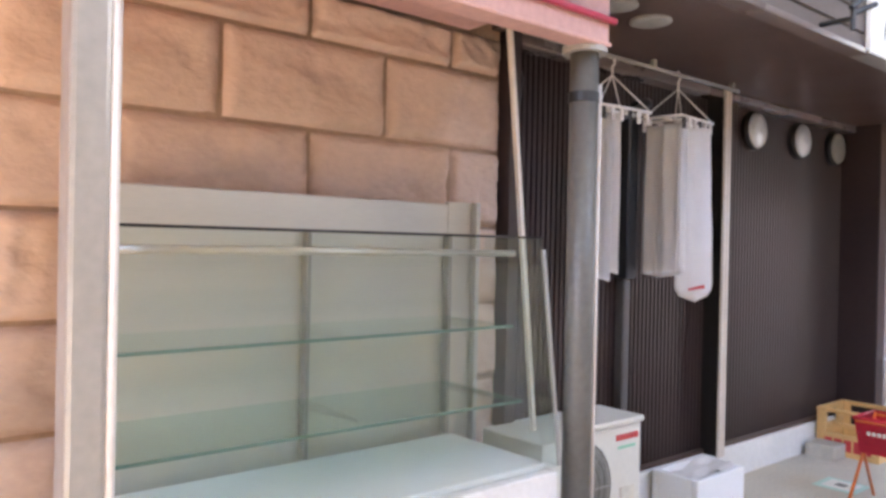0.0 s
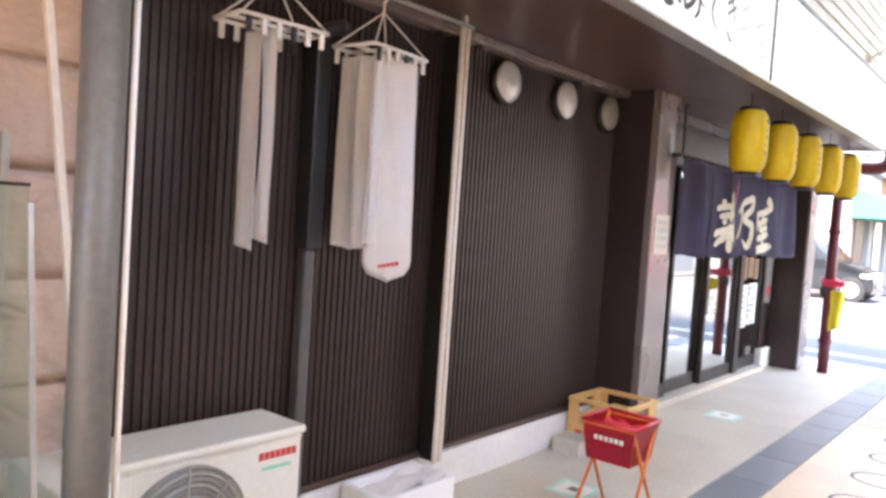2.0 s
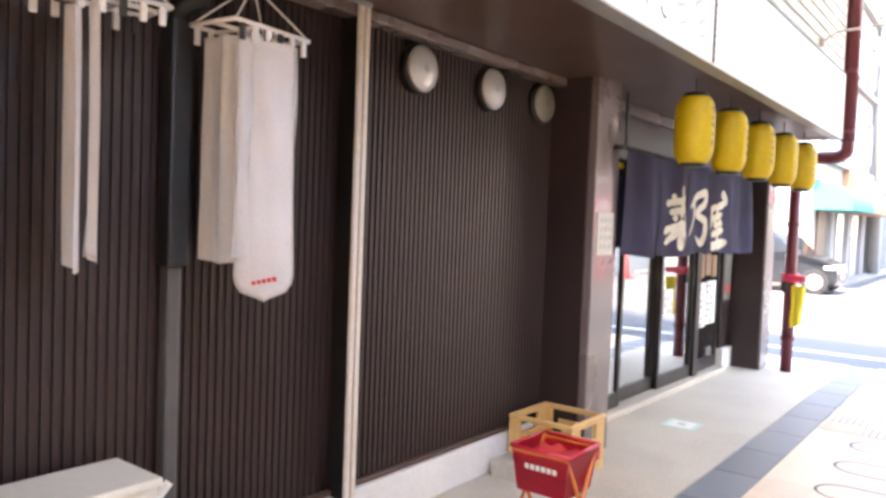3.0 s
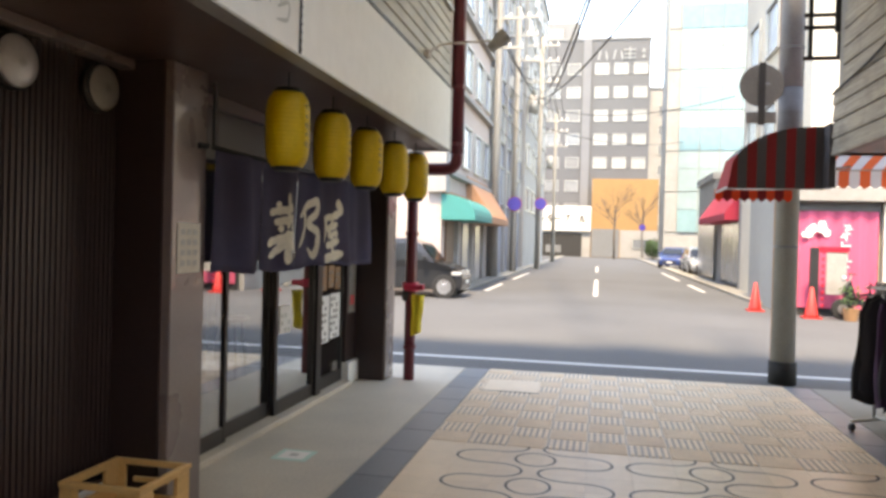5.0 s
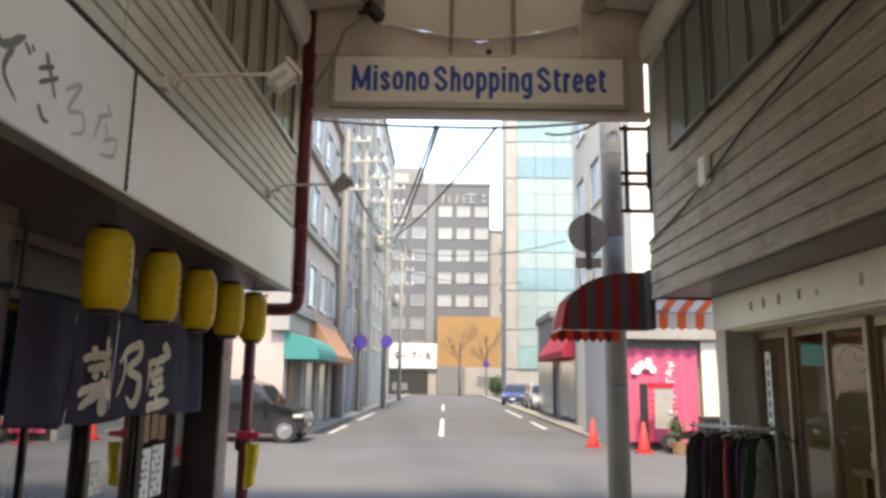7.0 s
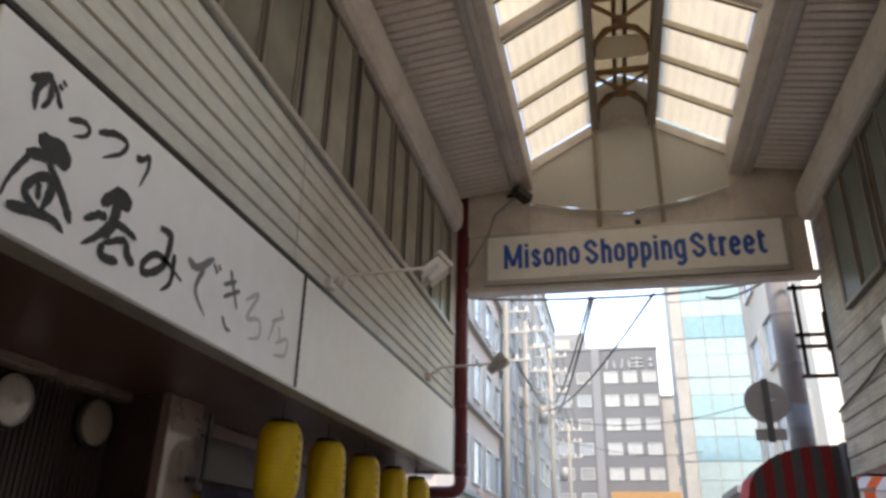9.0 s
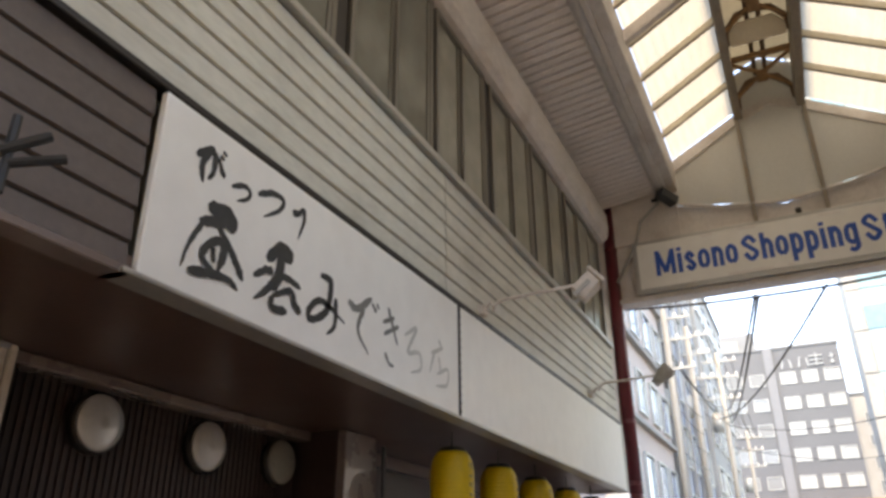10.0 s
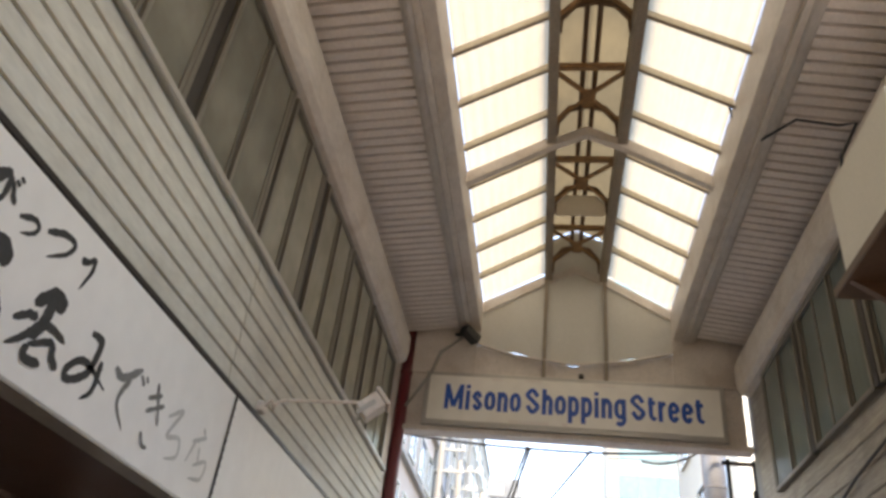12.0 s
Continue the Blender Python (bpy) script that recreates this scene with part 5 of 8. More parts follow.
part("underside", box(-2.0, 2.36, 1.93, 2.62, 2.335, 2.352), PINK_BEAM, pb)
part("lower_lip", box(-2.0, 2.362, 1.87, 1.96, 2.118, 2.132, 0.003), PINK_BEAM, pb)
part("red_pipe", tube([(-2.0, 1.865, 2.245), (2.37, 1.865, 2.205)], 0.012, 8), RED_LINE, pb, "bright red thin pipe", True)
bt = thing("leaning_batten", 2.55, 2.30, 0.0, "cream wooden batten leaning beside the stone wall", "batten")
place_b = box(-0.011, 0.011, -0.010, 0.010, 0, 2.39, 0.003)
part("batten", place(place_b, pose(2.545, 2.30, 0.0, 0, -6.4, 0)), CREAM_TRIM, bt)
solo("wall_stone_end", box(2.60, 2.66, 2.60, 2.74, 0, 2.4), BROWN, "dark brown corner strip beside the stone wall", "wall")
cbl = thing("loose_cable", 2.72, 2.66, 1.9, "dark loose cable hanging beside the batten", "cable")
part("cable", tube([(2.70, 2.69, 2.38), (2.74, 2.68, 2.2), (2.71, 2.67, 2.02), (2.68, 2.68, 1.9)], 0.012, 6), BLACK, cbl, smooth=True)

sc = thing("glass_showcase", 1.5, 2.2, 0.0, "empty glass showcase with a stainless back and glass shelves", "showcase")
gx0, gx1 = 0.80, 2.195
part("base", box(gx0, gx1, 1.925, 2.50, 0.0, 0.68, 0.01), WHITE_PAINT, sc, "white base")
part("deck", box(gx0, gx1 - 0.02, 1.965, 2.46, 0.681, 0.70, 0.003), WHITE_PAINT, sc, "white deck")
part("back_panel", box(gx0, 2.17, 2.50, 2.53, 0.60, 1.59, 0.003), STAINLESS, sc, "brushed stainless back")
part("back_panel", box(2.175, 2.305, 2.505, 2.53, 0.60, 1.60, 0.003), STAINLESS, sc, "brushed stainless side strip")
part("back_edge", box(2.295, 2.315, 2.47, 2.504, 0.60, 1.60, 0.002), ALU, sc)
for x in (1.54, 2.155):
    part("upright", box(x - 0.008, x + 0.008, 2.46, 2.499, 0.70, 1.46, 0.002), GRILLE, sc, "slotted grey upright")
bm = prism([(2.018, 1.452), (2.021, 1.460), (1.923, 0.70), (1.917, 0.70)], "x", gx0, gx1)
pn = part("front_pane", bm, CASE_GLASS, sc)
pn.visible_shadow = False
pn = part("end_pane", prism([(2.019, 1.456), (2.30, 1.456), (2.46, 0.70), (1.921, 0.70)], "x", gx1 - 0.008, gx1), CASE_GLASS, sc)
pn.visible_shadow = False
pn = part("top_pane", box(gx0, gx1, 2.019, 2.46, 1.456, 1.464), CASE_GLASS, sc)
pn.visible_shadow = False
part("top_edge", box(gx0, gx1, 2.013, 2.018, 1.456, 1.464), BRONZE, sc, "dark edge of the top pane")
part("hand_rail", tube([(gx0, 2.04, 1.405), (2.08, 2.04, 1.405)], 0.011, 10), STAINLESS, sc, "round steel rail", True)
part("corner_strip", prism([(2.008, 1.42), (2.018, 1.42), (1.925, 0.70), (1.915, 0.70)], "x", gx1 - 0.006, gx1 + 0.006), ALU, sc, "bright corner strip")
for z, yf in ((1.15, 2.08), (0.90, 2.03)):
    sh = part("shelf", box(gx0, 2.12, yf + 0.004, 2.455, z, z + 0.009), SHELF_GLASS, sc, "clear glass shelf")
    part("shelf_edge", box(gx0, 2.124, yf, yf + 0.0035, z, z + 0.009), SHELF_EDGE, sh, "green glass edge")
    part("shelf_edge", box(2.1205, 2.124, yf + 0.004, 2.455, z, z + 0.009), SHELF_EDGE, sh, "green glass edge")
    for x in (1.54, 2.155):
        part("bracket", prism([(2.46, z - 0.001), (2.14, z - 0.001), (2.14, z - 0.012), (2.46, z - 0.03)], "x", x - 0.005, x + 0.005), GRILLE, sc)
bx = thing("metal_box", 2.4, 2.2, 0.0, "pale metal box behind the showcase", "box")
part("body", box(2.33, 2.52, 2.12, 2.45, 0.0, 0.70, 0.008), AC_IVORY, bx)

sw = thing("wall_stone", 0.3, 2.68, 0.0, "buff split-face stone block wall with dark joints", "wall", kind="structure")
part("bed", box(-2.4, 2.60, 2.68, 2.95, 0, 2.42), MORTAR, sw, "dark mortar bed")


def stone_block(w, h, seed):
    def fn(u, v):
        e = min(u, 1 - u, 0.5) * w / 0.02, min(v, 1 - v, 0.5) * h / 0.02
        k = min(1.0, e[0], e[1])
        q = noise.noise(Vector((u * 2.4 + seed, v * 2.0 + seed * 1.7, 0.3))) + 0.5 * noise.noise(Vector(((u + v) * 6 + seed, (u - v) * 2, seed)))
        x, z = u * w, v * h
        r = abs(noise.noise(Vector((x * 4.2 + z * 2.5 + seed * 3, z * 3.4 - x * 1.2, seed)))) + 0.6 * abs(noise.noise(Vector((x * 9 - z * 6, z * 11 + x * 4, seed + 5))))
        return (x, -0.045 * k - (0.020 * q - 0.07 * max(0.0, 0.26 - r)) * k, z)
    bm = bmesh.new()
    us = [0, 0.02] + [0.02 + 0.96 * i / 24 for i in range(1, 24)] + [0.98, 1]
    vs = [0, 0.04] + [0.04 + 0.92 * i / 12 for i in range(1, 12)] + [0.96, 1]
    g = [[bm.verts.new(fn(u, v)) for v in vs] for u in us]
    for i in range(len(us) - 1):
        for j in range(len(vs) - 1):
            bm.faces.new((g[i][j], g[i + 1][j], g[i + 1][j + 1], g[i][j + 1]))
    bmesh.ops.recalc_face_normals(bm, faces=bm.faces)
    me = bpy.data.meshes.new("stone")
    bm.to_mesh(me)
    bm.free()
    me.polygons.foreach_set("use_smooth", [True] * len(me.polygons))
    me.materials.append(STONE)
    return me


rnd = random.Random(4)
for row in range(8):
    z0 = -0.15 + row * 0.332
    zb, zt = max(0.0, z0) + 0.0035, min(2.35, z0 + 0.332) - 0.0035
    if zt - zb < 0.05:
        continue
    x = 1.31 - 0.67 * 6 + (-0.335 if row % 2 else 0.0)
    while x < 2.6:
        xa, xb = max(-2.4, x) + 0.0035, min(2.60, x + 0.67) - 0.0035
        if xb - xa > 0.06:
            ob = new("stone", stone_block(xb - xa, zt - zb, rnd.random() * 40))
            ob.parent = sw
            ob.location = (xa - 0.3, 2.69 - 2.68, zb)
        x += 0.67

# ---- shop front: noren, lanterns, posters ----
def drape(x, z):
    """How far the curtain bulges at a place."""
    k = 1.15 - (z - 1.25)
    return (0.03 * math.sin(x * 10.5 + 0.8) + 0.014 * math.sin(x * 21 + z * 2.2)) * k + 0.012 * noise.noise(Vector((x * 3.5, 0.5, z * 2.0)))


nr = thing("door_curtain", 7.9, 2.36, 1.26, "navy cotton shop curtain with white brush characters", "curtain")
NOREN_Y = 2.345
edges = [6.58, 7.19, 7.75, 8.19, 8.80, 9.38]
for a, b in zip(edges, edges[1:]):
    def fn(u, v, a=a, b=b):
        x, z = a + 0.006 + (b - a - 0.012) * u, 1.265 + 0.70 * v + 0.014 * (1 - v) * math.sin(u * 5 + a * 3)
        return (x, NOREN_Y + drape(x, z), z)
    part("curtain_panel", sheet(fn, 20, 14, 0.003), NAVY, nr, smooth=True)
part("curtain_rod", tube([(6.42, NOREN_Y + 0.004, 1.972), (9.38, NOREN_Y + 0.004, 1.972)], 0.012, 8), BLACK, nr, "black rod", True)
part("hanging_strap", box(6.60, 6.635, NOREN_Y + 0.02, NOREN_Y + 0.035, 1.985, 2.34, 0.003), BLACK, nr, "black strap above the rod")
for x in (6.5, 9.3):
    part("rod_holder", box(x - 0.012, x + 0.012, NOREN_Y - 0.012, 2.42, 1.958, 1.986), BLACK, nr)


def curtain_word(x0, z0, w, h, *strokes):
    """Brush strokes in a box of 10 by 10, laid on the folds of the curtain."""
    for q, (p, a, b) in enumerate(strokes):
        bm = ink_strokes([(p, a * 1.4, b * 1.4)], 1.0, 0.12, x0 + q, q)
        for v in bm.verts:
            x, z, k = x0 + v.co.x * w / 10, z0 + v.co.y * h / 10, v.co.z
            v.co = (x, NOREN_Y + drape(x, z) - 0.006 - k, z)
        part("brush_stroke", bm, PAPER, nr, "white brush stroke")


curtain_word(7.27, 1.29, 0.44, 0.50, ([(1.2, 7.0), (8.6, 8.1)], 0.7, 0.9), ([(3.4, 8.6), (3.8, 6.8)], 0.8, 0.6), ([(6.2, 9.9), (5.9, 7.4), (5.4, 5.0)], 0.9, 0.6),
             ([(2.6, 5.8), (8.3, 6.6)], 0.7, 0.9), ([(3.6, 5.3), (4.4, 4.7)], 0.7, 0.7), ([(7.6, 5.9), (6.4, 4.8)], 0.8, 0.6), ([(0.2, 2.9), (4.5, 3.7), (9.0, 4.4)], 0.8, 1.0),
             ([(5.4, 4.8), (5.5, 2.5), (5.3, 0.2)], 1.0, 1.1), ([(5.2, 3.6), (3.0, 2.0), (0.6, 1.2)], 1.1, 0.5), ([(5.6, 3.6), (7.5, 2.2), (9.8, 1.5)], 0.7, 1.3))
curtain_word(7.80, 1.33, 0.32, 0.44, ([(0.5, 6.9), (4.5, 8.8), (8.4, 9.6), (8.0, 7.6), (5.4, 5.9), (8.6, 4.4), (7.6, 0.6), (5.2, 1.8)], 1.0, 1.0),
             ([(3.4, 8.0), (3.6, 5.2), (0.4, 1.8)], 1.2, 0.6))
curtain_word(8.26, 1.29, 0.42, 0.50, ([(7.2, 9.9), (8.6, 8.6), (8.3, 7.8)], 1.2, 0.8), ([(0.8, 6.9), (4.5, 7.3), (8.6, 7.9)], 0.8, 1.0), ([(1.6, 7.0), (1.8, 4.6), (0.4, 2.6)], 0.9, 0.5),
             ([(2.2, 5.3), (7.8, 6.2)], 0.8, 0.8), ([(5.6, 7.4), (3.4, 4.4), (7.6, 4.8)], 0.9, 0.7), ([(6.6, 5.2), (7.8, 4.2)], 0.8, 0.9), ([(2.4, 2.7), (8.4, 3.5)], 0.8, 0.9),
             ([(5.2, 4.2), (5.2, 1.0)], 0.9, 0.9), ([(0.6, 0.4), (5.0, 0.9), (9.6, 1.4)], 1.0, 1.2))


def paper_lantern(x):
    t = thing("paper_lantern", x, 1.92, 1.845, "yellow paper lantern with black rims hanging from the soffit", "lantern", "lanterns in a row")
    prof, n = [], 44
    for i in range(n + 1):
        v = i / n
        r = 0.119 * (1 - abs(2 * v - 1) ** 5 * 0.30) + 0.0028 * math.cos(v * 17 * 2 * math.pi)
        prof.append((r, 1.868 + 0.40 * v))
    part("shade", lathe(x, 1.92, prof, 28), YELLOW, t, smooth=True)
    part("rim", lathe(x, 1.92, [(0.0, 1.845), (0.066, 1.845), (0.074, 1.855), (0.080, 1.872), (0.0, 1.872)], 24), BLACK, t, "black lower rim")
    part("rim", lathe(x, 1.92, [(0.0, 2.264), (0.080, 2.264), (0.074, 2.283), (0.066, 2.293), (0.0, 2.293)], 24), BLACK, t, "black upper rim")
    part("cord", rod((x, 1.92, 2.29), (x, 1.92, 2.386), 0.004, seg=6), BLACK, t)
    bm = bmesh.new()
    for k, (zz, hh, ww) in enumerate(((2.19, 0.035, 0.15), (2.135, 0.02, 0.12), (2.09, 0.03, 0.15), (2.04, 0.02, 0.10), (1.985, 0.035, 0.15))):
        for j in range(2):
            aa = -1.75 + (j - 0.5) * ww
            px, py = x + 0.1205 * math.cos(aa), 1.92 + 0.1205 * math.sin(aa)
            rod((px, py, zz - hh / 2 * (1 if j else 0.4)), (px, py, zz + hh / 2), 0.0022, seg=5, bm=bm)
    tagged(part("brush_marks", bm, INK_MID, t, "illegible dark brush marks"), kind="stuff")
    return t


lan = paper_lantern(6.58)
for x, rz in ((7.27, 12), (7.98, -8), (8.72, 20), (9.45, -15)):
    copy_thing(lan, pose(x, 1.92, 1.845, 0, 0, rz))

pp = thing("notice_paper", 6.40, 2.398, 1.28, "yellowed paper notice on the brown pillar", "notice")
part("sheet", box(6.30, 6.525, 2.3945, 2.3985, 1.28, 1.55), PAPER, pp)
bm = bmesh.new()
for i in range(4):
    for j in range(3):
        box(6.33 + j * 0.06, 6.37 + j * 0.06, 2.393, 2.3942, 1.32 + i * 0.055, 1.35 + i * 0.055, 0, bm)
tagged(part("print", bm, INK_PALE, pp), kind="stuff")
for x0, x1, z0, z1, y in ((8.42, 8.63, 0.69, 0.92, 2.762), (9.32, 9.60, 0.48, 0.93, 2.782), (9.63, 9.90, 0.50, 0.94, 2.782), (9.32, 9.52, 0.98, 1.22, 2.782), (9.56, 9.72, 1.0, 1.22, 2.782), (9.75, 9.9, 0.98, 1.2, 2.782)):
    t = thing("door_poster", (x0 + x1) / 2, y, z0, "small printed poster on the door glass", "poster", "door posters")
    part("sheet", box(x0, x1, y - 0.002, y + 0.001, z0, z1), WHITE_PAINT if x0 < 9 or z0 < 0.9 else WOOD, t)
    bm = bmesh.new()
    nx, nz = max(2, int((x1 - x0) / 0.07)), max(2, int((z1 - z0) / 0.06))
    for i in range(nx):
        for j in range(nz):
            if (i * 5 + j * 3) % 4:
                box(x0 + 0.015 + i * 0.07, x0 + 0.07 + i * 0.07 - 0.012, y - 0.0035, y - 0.0022, z0 + 0.012 + j * 0.06, z0 + 0.045 + j * 0.06, 0, bm)
    tagged(part("print", bm, PAPER_PRINT if x0 > 9 else INK_PALE, t), kind="stuff")
ps = thing("side_poster", 10.12, 2.738, 0.7, "dark poster with red marks on the infill panel", "poster")
part("sheet", box(10.03, 10.25, 2.734, 2.738, 0.72, 1.25), PAPER_PRINT, ps)
part("mark", box(10.07, 10.2, 2.732, 2.7335, 0.8, 0.9), RED_LABEL, ps)

# counter and stools seen dimly through the glass
ct = thing("shop_counter", 8.6, 4.6, 0.03, "dark wooden counter inside the shop", "counter")
part("body", box(7.0, 10.2, 4.4, 4.9, 0.03, 0.95, 0.01), WOOD_DARK, ct)
part("top", box(6.95, 10.25, 4.3, 5.0, 0.951, 0.99, 0.008), WOOD, ct)
for x in (7.4, 8.2, 9.0, 9.8):
    s = thing("stool", x, 3.9, 0.03, "wooden stool at the counter", "stool", "stools")
    part("seat", lathe(x, 3.9, [(0.0, 0.60), (0.16, 0.60), (0.17, 0.63), (0.16, 0.65), (0.0, 0.65)], 16), WOOD, s)
    for k in range(4):
        a = k * math.pi / 2 + 0.78
        part("leg", rod((x + 0.1 * math.cos(a), 3.9 + 0.1 * math.sin(a), 0.60), (x + 0.16 * math.cos(a), 3.9 + 0.16 * math.sin(a), 0.03), 0.014, seg=6), WOOD_DARK, s)

# tags on the red drain pipe
tg = thing("pipe_tie", 10.46, 2.19, 0.95, "crimson ribbon tied round the drain pipe", "ribbon")
part("band", lathe(10.46, 2.19, [(0.060, 0.955), (0.085, 0.945), (0.09, 1.0), (0.085, 1.035), (0.060, 1.03)], 14), RED_LINE, tg)
part("knot", box(10.36, 10.43, 2.03, 2.25, 0.96, 1.02, 0.012), RED_LINE, tg)
yc = thing("yellow_rag", 10.40, 2.11, 0.50, "yellow cloth hung on the drain pipe", "cloth")


def rag(u, v):
    q = noise.noise(Vector((u * 2, v * 2, 3.3)))
    return (10.375 + 0.02 * math.sin(u * 7) + 0.015 * q, 2.155 - 0.135 * u * (0.75 + 0.25 * v) + 0.02 * q, 0.47 + 0.44 * v + 0.05 * u * (1 - v))


part("cloth", sheet(rag, 12, 14), YELLOW_CLOTH, yc, smooth=True)
part("knot", lathe(10.42, 2.235, [(0.0, 0.83), (0.035, 0.85), (0.045, 0.90), (0.03, 0.95), (0.0, 0.96)], 10), BLACK, yc, "small dark knot", True)

# ---- lamps on arms, camera box, cables ----
def arm_lamp(x, base_z, head_z, label, boxy=False):
    t = thing("arm_lamp", x, 1.70, base_z, label, "spot lamp", "sign lamps")
    part("base", box(x - 0.035, x + 0.035, 1.69, 1.735, base_z - 0.03, base_z + 0.03, 0.006), GUTTER, t)
    pts = [(x, 1.70, base_z), (x, 1.66, base_z + 0.05)] + bend((x, 1.64, head_z - 0.06), (x, 1.64, head_z), (x, 1.55, head_z)) + [(x, 1.16, head_z + 0.015)]
    part("arm", tube(pts, 0.010, 8), GUTTER, t, smooth=True)
    if boxy:
        m = pose(x + 0.01, 1.09, head_z + 0.0, 48, 0, 12)
        hd = part("head", place(box(-0.055, 0.055, -0.05, 0.05, -0.075, 0.06, 0.012), m), GUTTER, t, "off-white metal floodlight body")
        part("visor", place(box(-0.066, 0.066, -0.062, 0.062, 0.061, 0.085, 0.006), m), GUTTER, hd)
        part("lens", place(box(-0.052, 0.052, -0.048, 0.048, 0.0855, 0.088), m), LAMP_LENS, hd)
        for e in (-0.062, 0.062):
            part("yoke", place(box(e - 0.003, e + 0.003, -0.012, 0.012, -0.10, 0.02), m), STEEL_GREY, hd)
        return t
    bm = lathe(0, 0, [(0.0, -0.11), (0.035, -0.11), (0.045, -0.05), (0.062, 0.0), (0.066, 0.07), (0.0, 0.07)], 16)
    hd = part("head", place(bm, pose(x + 0.01, 1.10, head_z + 0.02, 50, 0, 0)), STEEL_GREY, t, "grey metal lamp head", True)
    bm = lathe(0, 0, [(0.0, 0.071), (0.058, 0.071), (0.056, 0.076), (0.0, 0.078)], 16)
    part("lens", place(bm, pose(x + 0.01, 1.10, head_z + 0.02, 50, 0, 0)), LAMP_LENS, hd)
    return t


arm_lamp(6.58, 3.06, 3.11, "off-white floodlight on a bent arm over the blank sign panel", True)
arm_lamp(8.95, 3.07, 3.15, "grey spot lamp on a bent arm near the sign end")
dk = thing("dark_lamp", 3.62, 1.62, 2.38, "dark metal spot lamp fixed on the brown boards", "spot lamp")
part("stem", rod((3.62, 1.74, 2.42), (3.62, 1.60, 2.42), 0.012, seg=8), BLACK, dk)
part("bar", rod((3.62, 1.60, 2.37), (3.62, 1.60, 2.56), 0.011, seg=8), BLACK, dk)
part("prong", rod((3.60, 1.60, 2.46), (3.68, 1.56, 2.53), 0.012, seg=8), BLACK, dk)
part("prong", rod((3.62, 1.60, 2.44), (3.72, 1.55, 2.49), 0.012, seg=8), BLACK, dk)
cm = thing("camera_box", 10.2, 1.0, 5.45, "small black box lamp under the gable corner", "fixture")
part("box", place(box(-0.11, 0.11, -0.06, 0.06, -0.05, 0.05, 0.01), pose(10.25, 1.02, 5.42, 0, 20, -40)), BLACK, cm)
part("stem", rod((10.28, 1.06, 5.42), (10.42, 1.20, 5.50), 0.02, seg=8), BLACK, cm)
part("cable", tube([(10.30, 1.10, 5.42), (10.38, 1.35, 5.25), (10.36, 1.42, 5.0), (10.36, 1.58, 4.72), (10.42, 1.68, 4.6)], 0.017, 6), STEEL_GREY, cm, smooth=True)
sm = thing("sensor", 10.42, -0.22, 5.06, "small dark sensor above the street sign", "fixture")
part("body", lathe(10.44, -0.22, [(0.0, 5.04), (0.03, 5.05), (0.03, 5.09), (0.0, 5.1)], 10), BLACK, sm)
for x, y in ((2.66, 2.09), (2.93, 2.12)):
    d = thing("downlight", x, y, 2.36, "round recessed downlight in the brown soffit", "downlight", "downlights")
    part("ring", lathe(x, y, [(0.0, 2.384), (0.085, 2.384), (0.088, 2.375), (0.07, 2.368), (0.0, 2.372)], 24), STEEL_GREY, d, smooth=True)

# ---- clothes shop ----
marks = thing("header_marks", 9.0, -2.478, 2.15, "worn red and dark marks on the white header", "lettering")
for i, x in enumerate((9.39, 9.13, 8.84, 8.49, 8.22, 7.63)):
    part("mark", box(x, x + 0.045, -2.479, -2.4765, 2.19, 2.27 if i != 4 else 2.23), (WOOD, WOOD, WOOD, INK_MID, INK_PALE, INK_PALE)[i], marks)


def south_door(x0, x1, y):
    t = thing("shop_door", (x0 + x1) / 2, y, 0.09, "bronze aluminium framed glass shop door", "door", "shop doors")
    bm = box(x0, x0 + 0.05, y - 0.02, y + 0.02, 0.091, 2.05, 0.003)
    box(x1 - 0.05, x1, y - 0.02, y + 0.02, 0.091, 2.05, 0.003, bm)
    box(x0 + 0.05, x1 - 0.05, y - 0.02, y + 0.02, 1.97, 2.05, 0.003, bm)
    box(x0 + 0.05, x1 - 0.05, y - 0.02, y + 0.02, 0.091, 0.25, 0.003, bm)
    part("frame", bm, DOOR_ALU, t)
    p = part("pane", box(x0 + 0.05, x1 - 0.05, y - 0.003, y + 0.003, 0.25, 1.97), CALM_GLASS, t)
    p.visible_shadow = False
    return t


for a, b, y in ((9.46, 10.11, -2.82), (8.80, 9.48, -2.86), (8.22, 8.84, -2.82), (7.55, 8.24, -2.86), (6.85, 7.57, -2.82)):
    south_door(a, b, y)
# sill takes the same shade-dark concrete
solo("sill_south", box(3.0, 10.12, -2.95, -2.72, 0.0, 0.088, 0.006), CONCRETE_DARK, "concrete sill of the clothes shop, darkened for the shade there", "sill")
solo("wall_south_panel", box(6.1, 6.85, -2.9, -2.78, 0.09, 2.06), WHITE_PAINT, "plain panel beside the shop doors", "wall")
vs = thing("vertical_sign", 9.95, -2.80, 1.25, "narrow white sign strip on the door glass", "sign")
part("strip", box(9.86, 9.98, -2.815, -2.812, 1.1, 1.85), SIGN_WHITE, vs)
bm = bmesh.new()
for i in range(7):
    box(9.895, 9.945, -2.8118, -2.811, 1.15 + i * 0.095, 1.21 + i * 0.095, 0, bm)
tagged(part("print", bm, INK_MID, vs), kind="stuff")
solo("wall_shop_east_south", box(10.33, 10.368, -4.75, -3.0, 0.09, 2.40), BEIGE_WALL, "ochre end wall inside the clothes shop", "wall")
ck = thing("wall_clock", 10.32, -3.83, 1.66, "round white wall clock with a dark rim inside the shop", "clock")
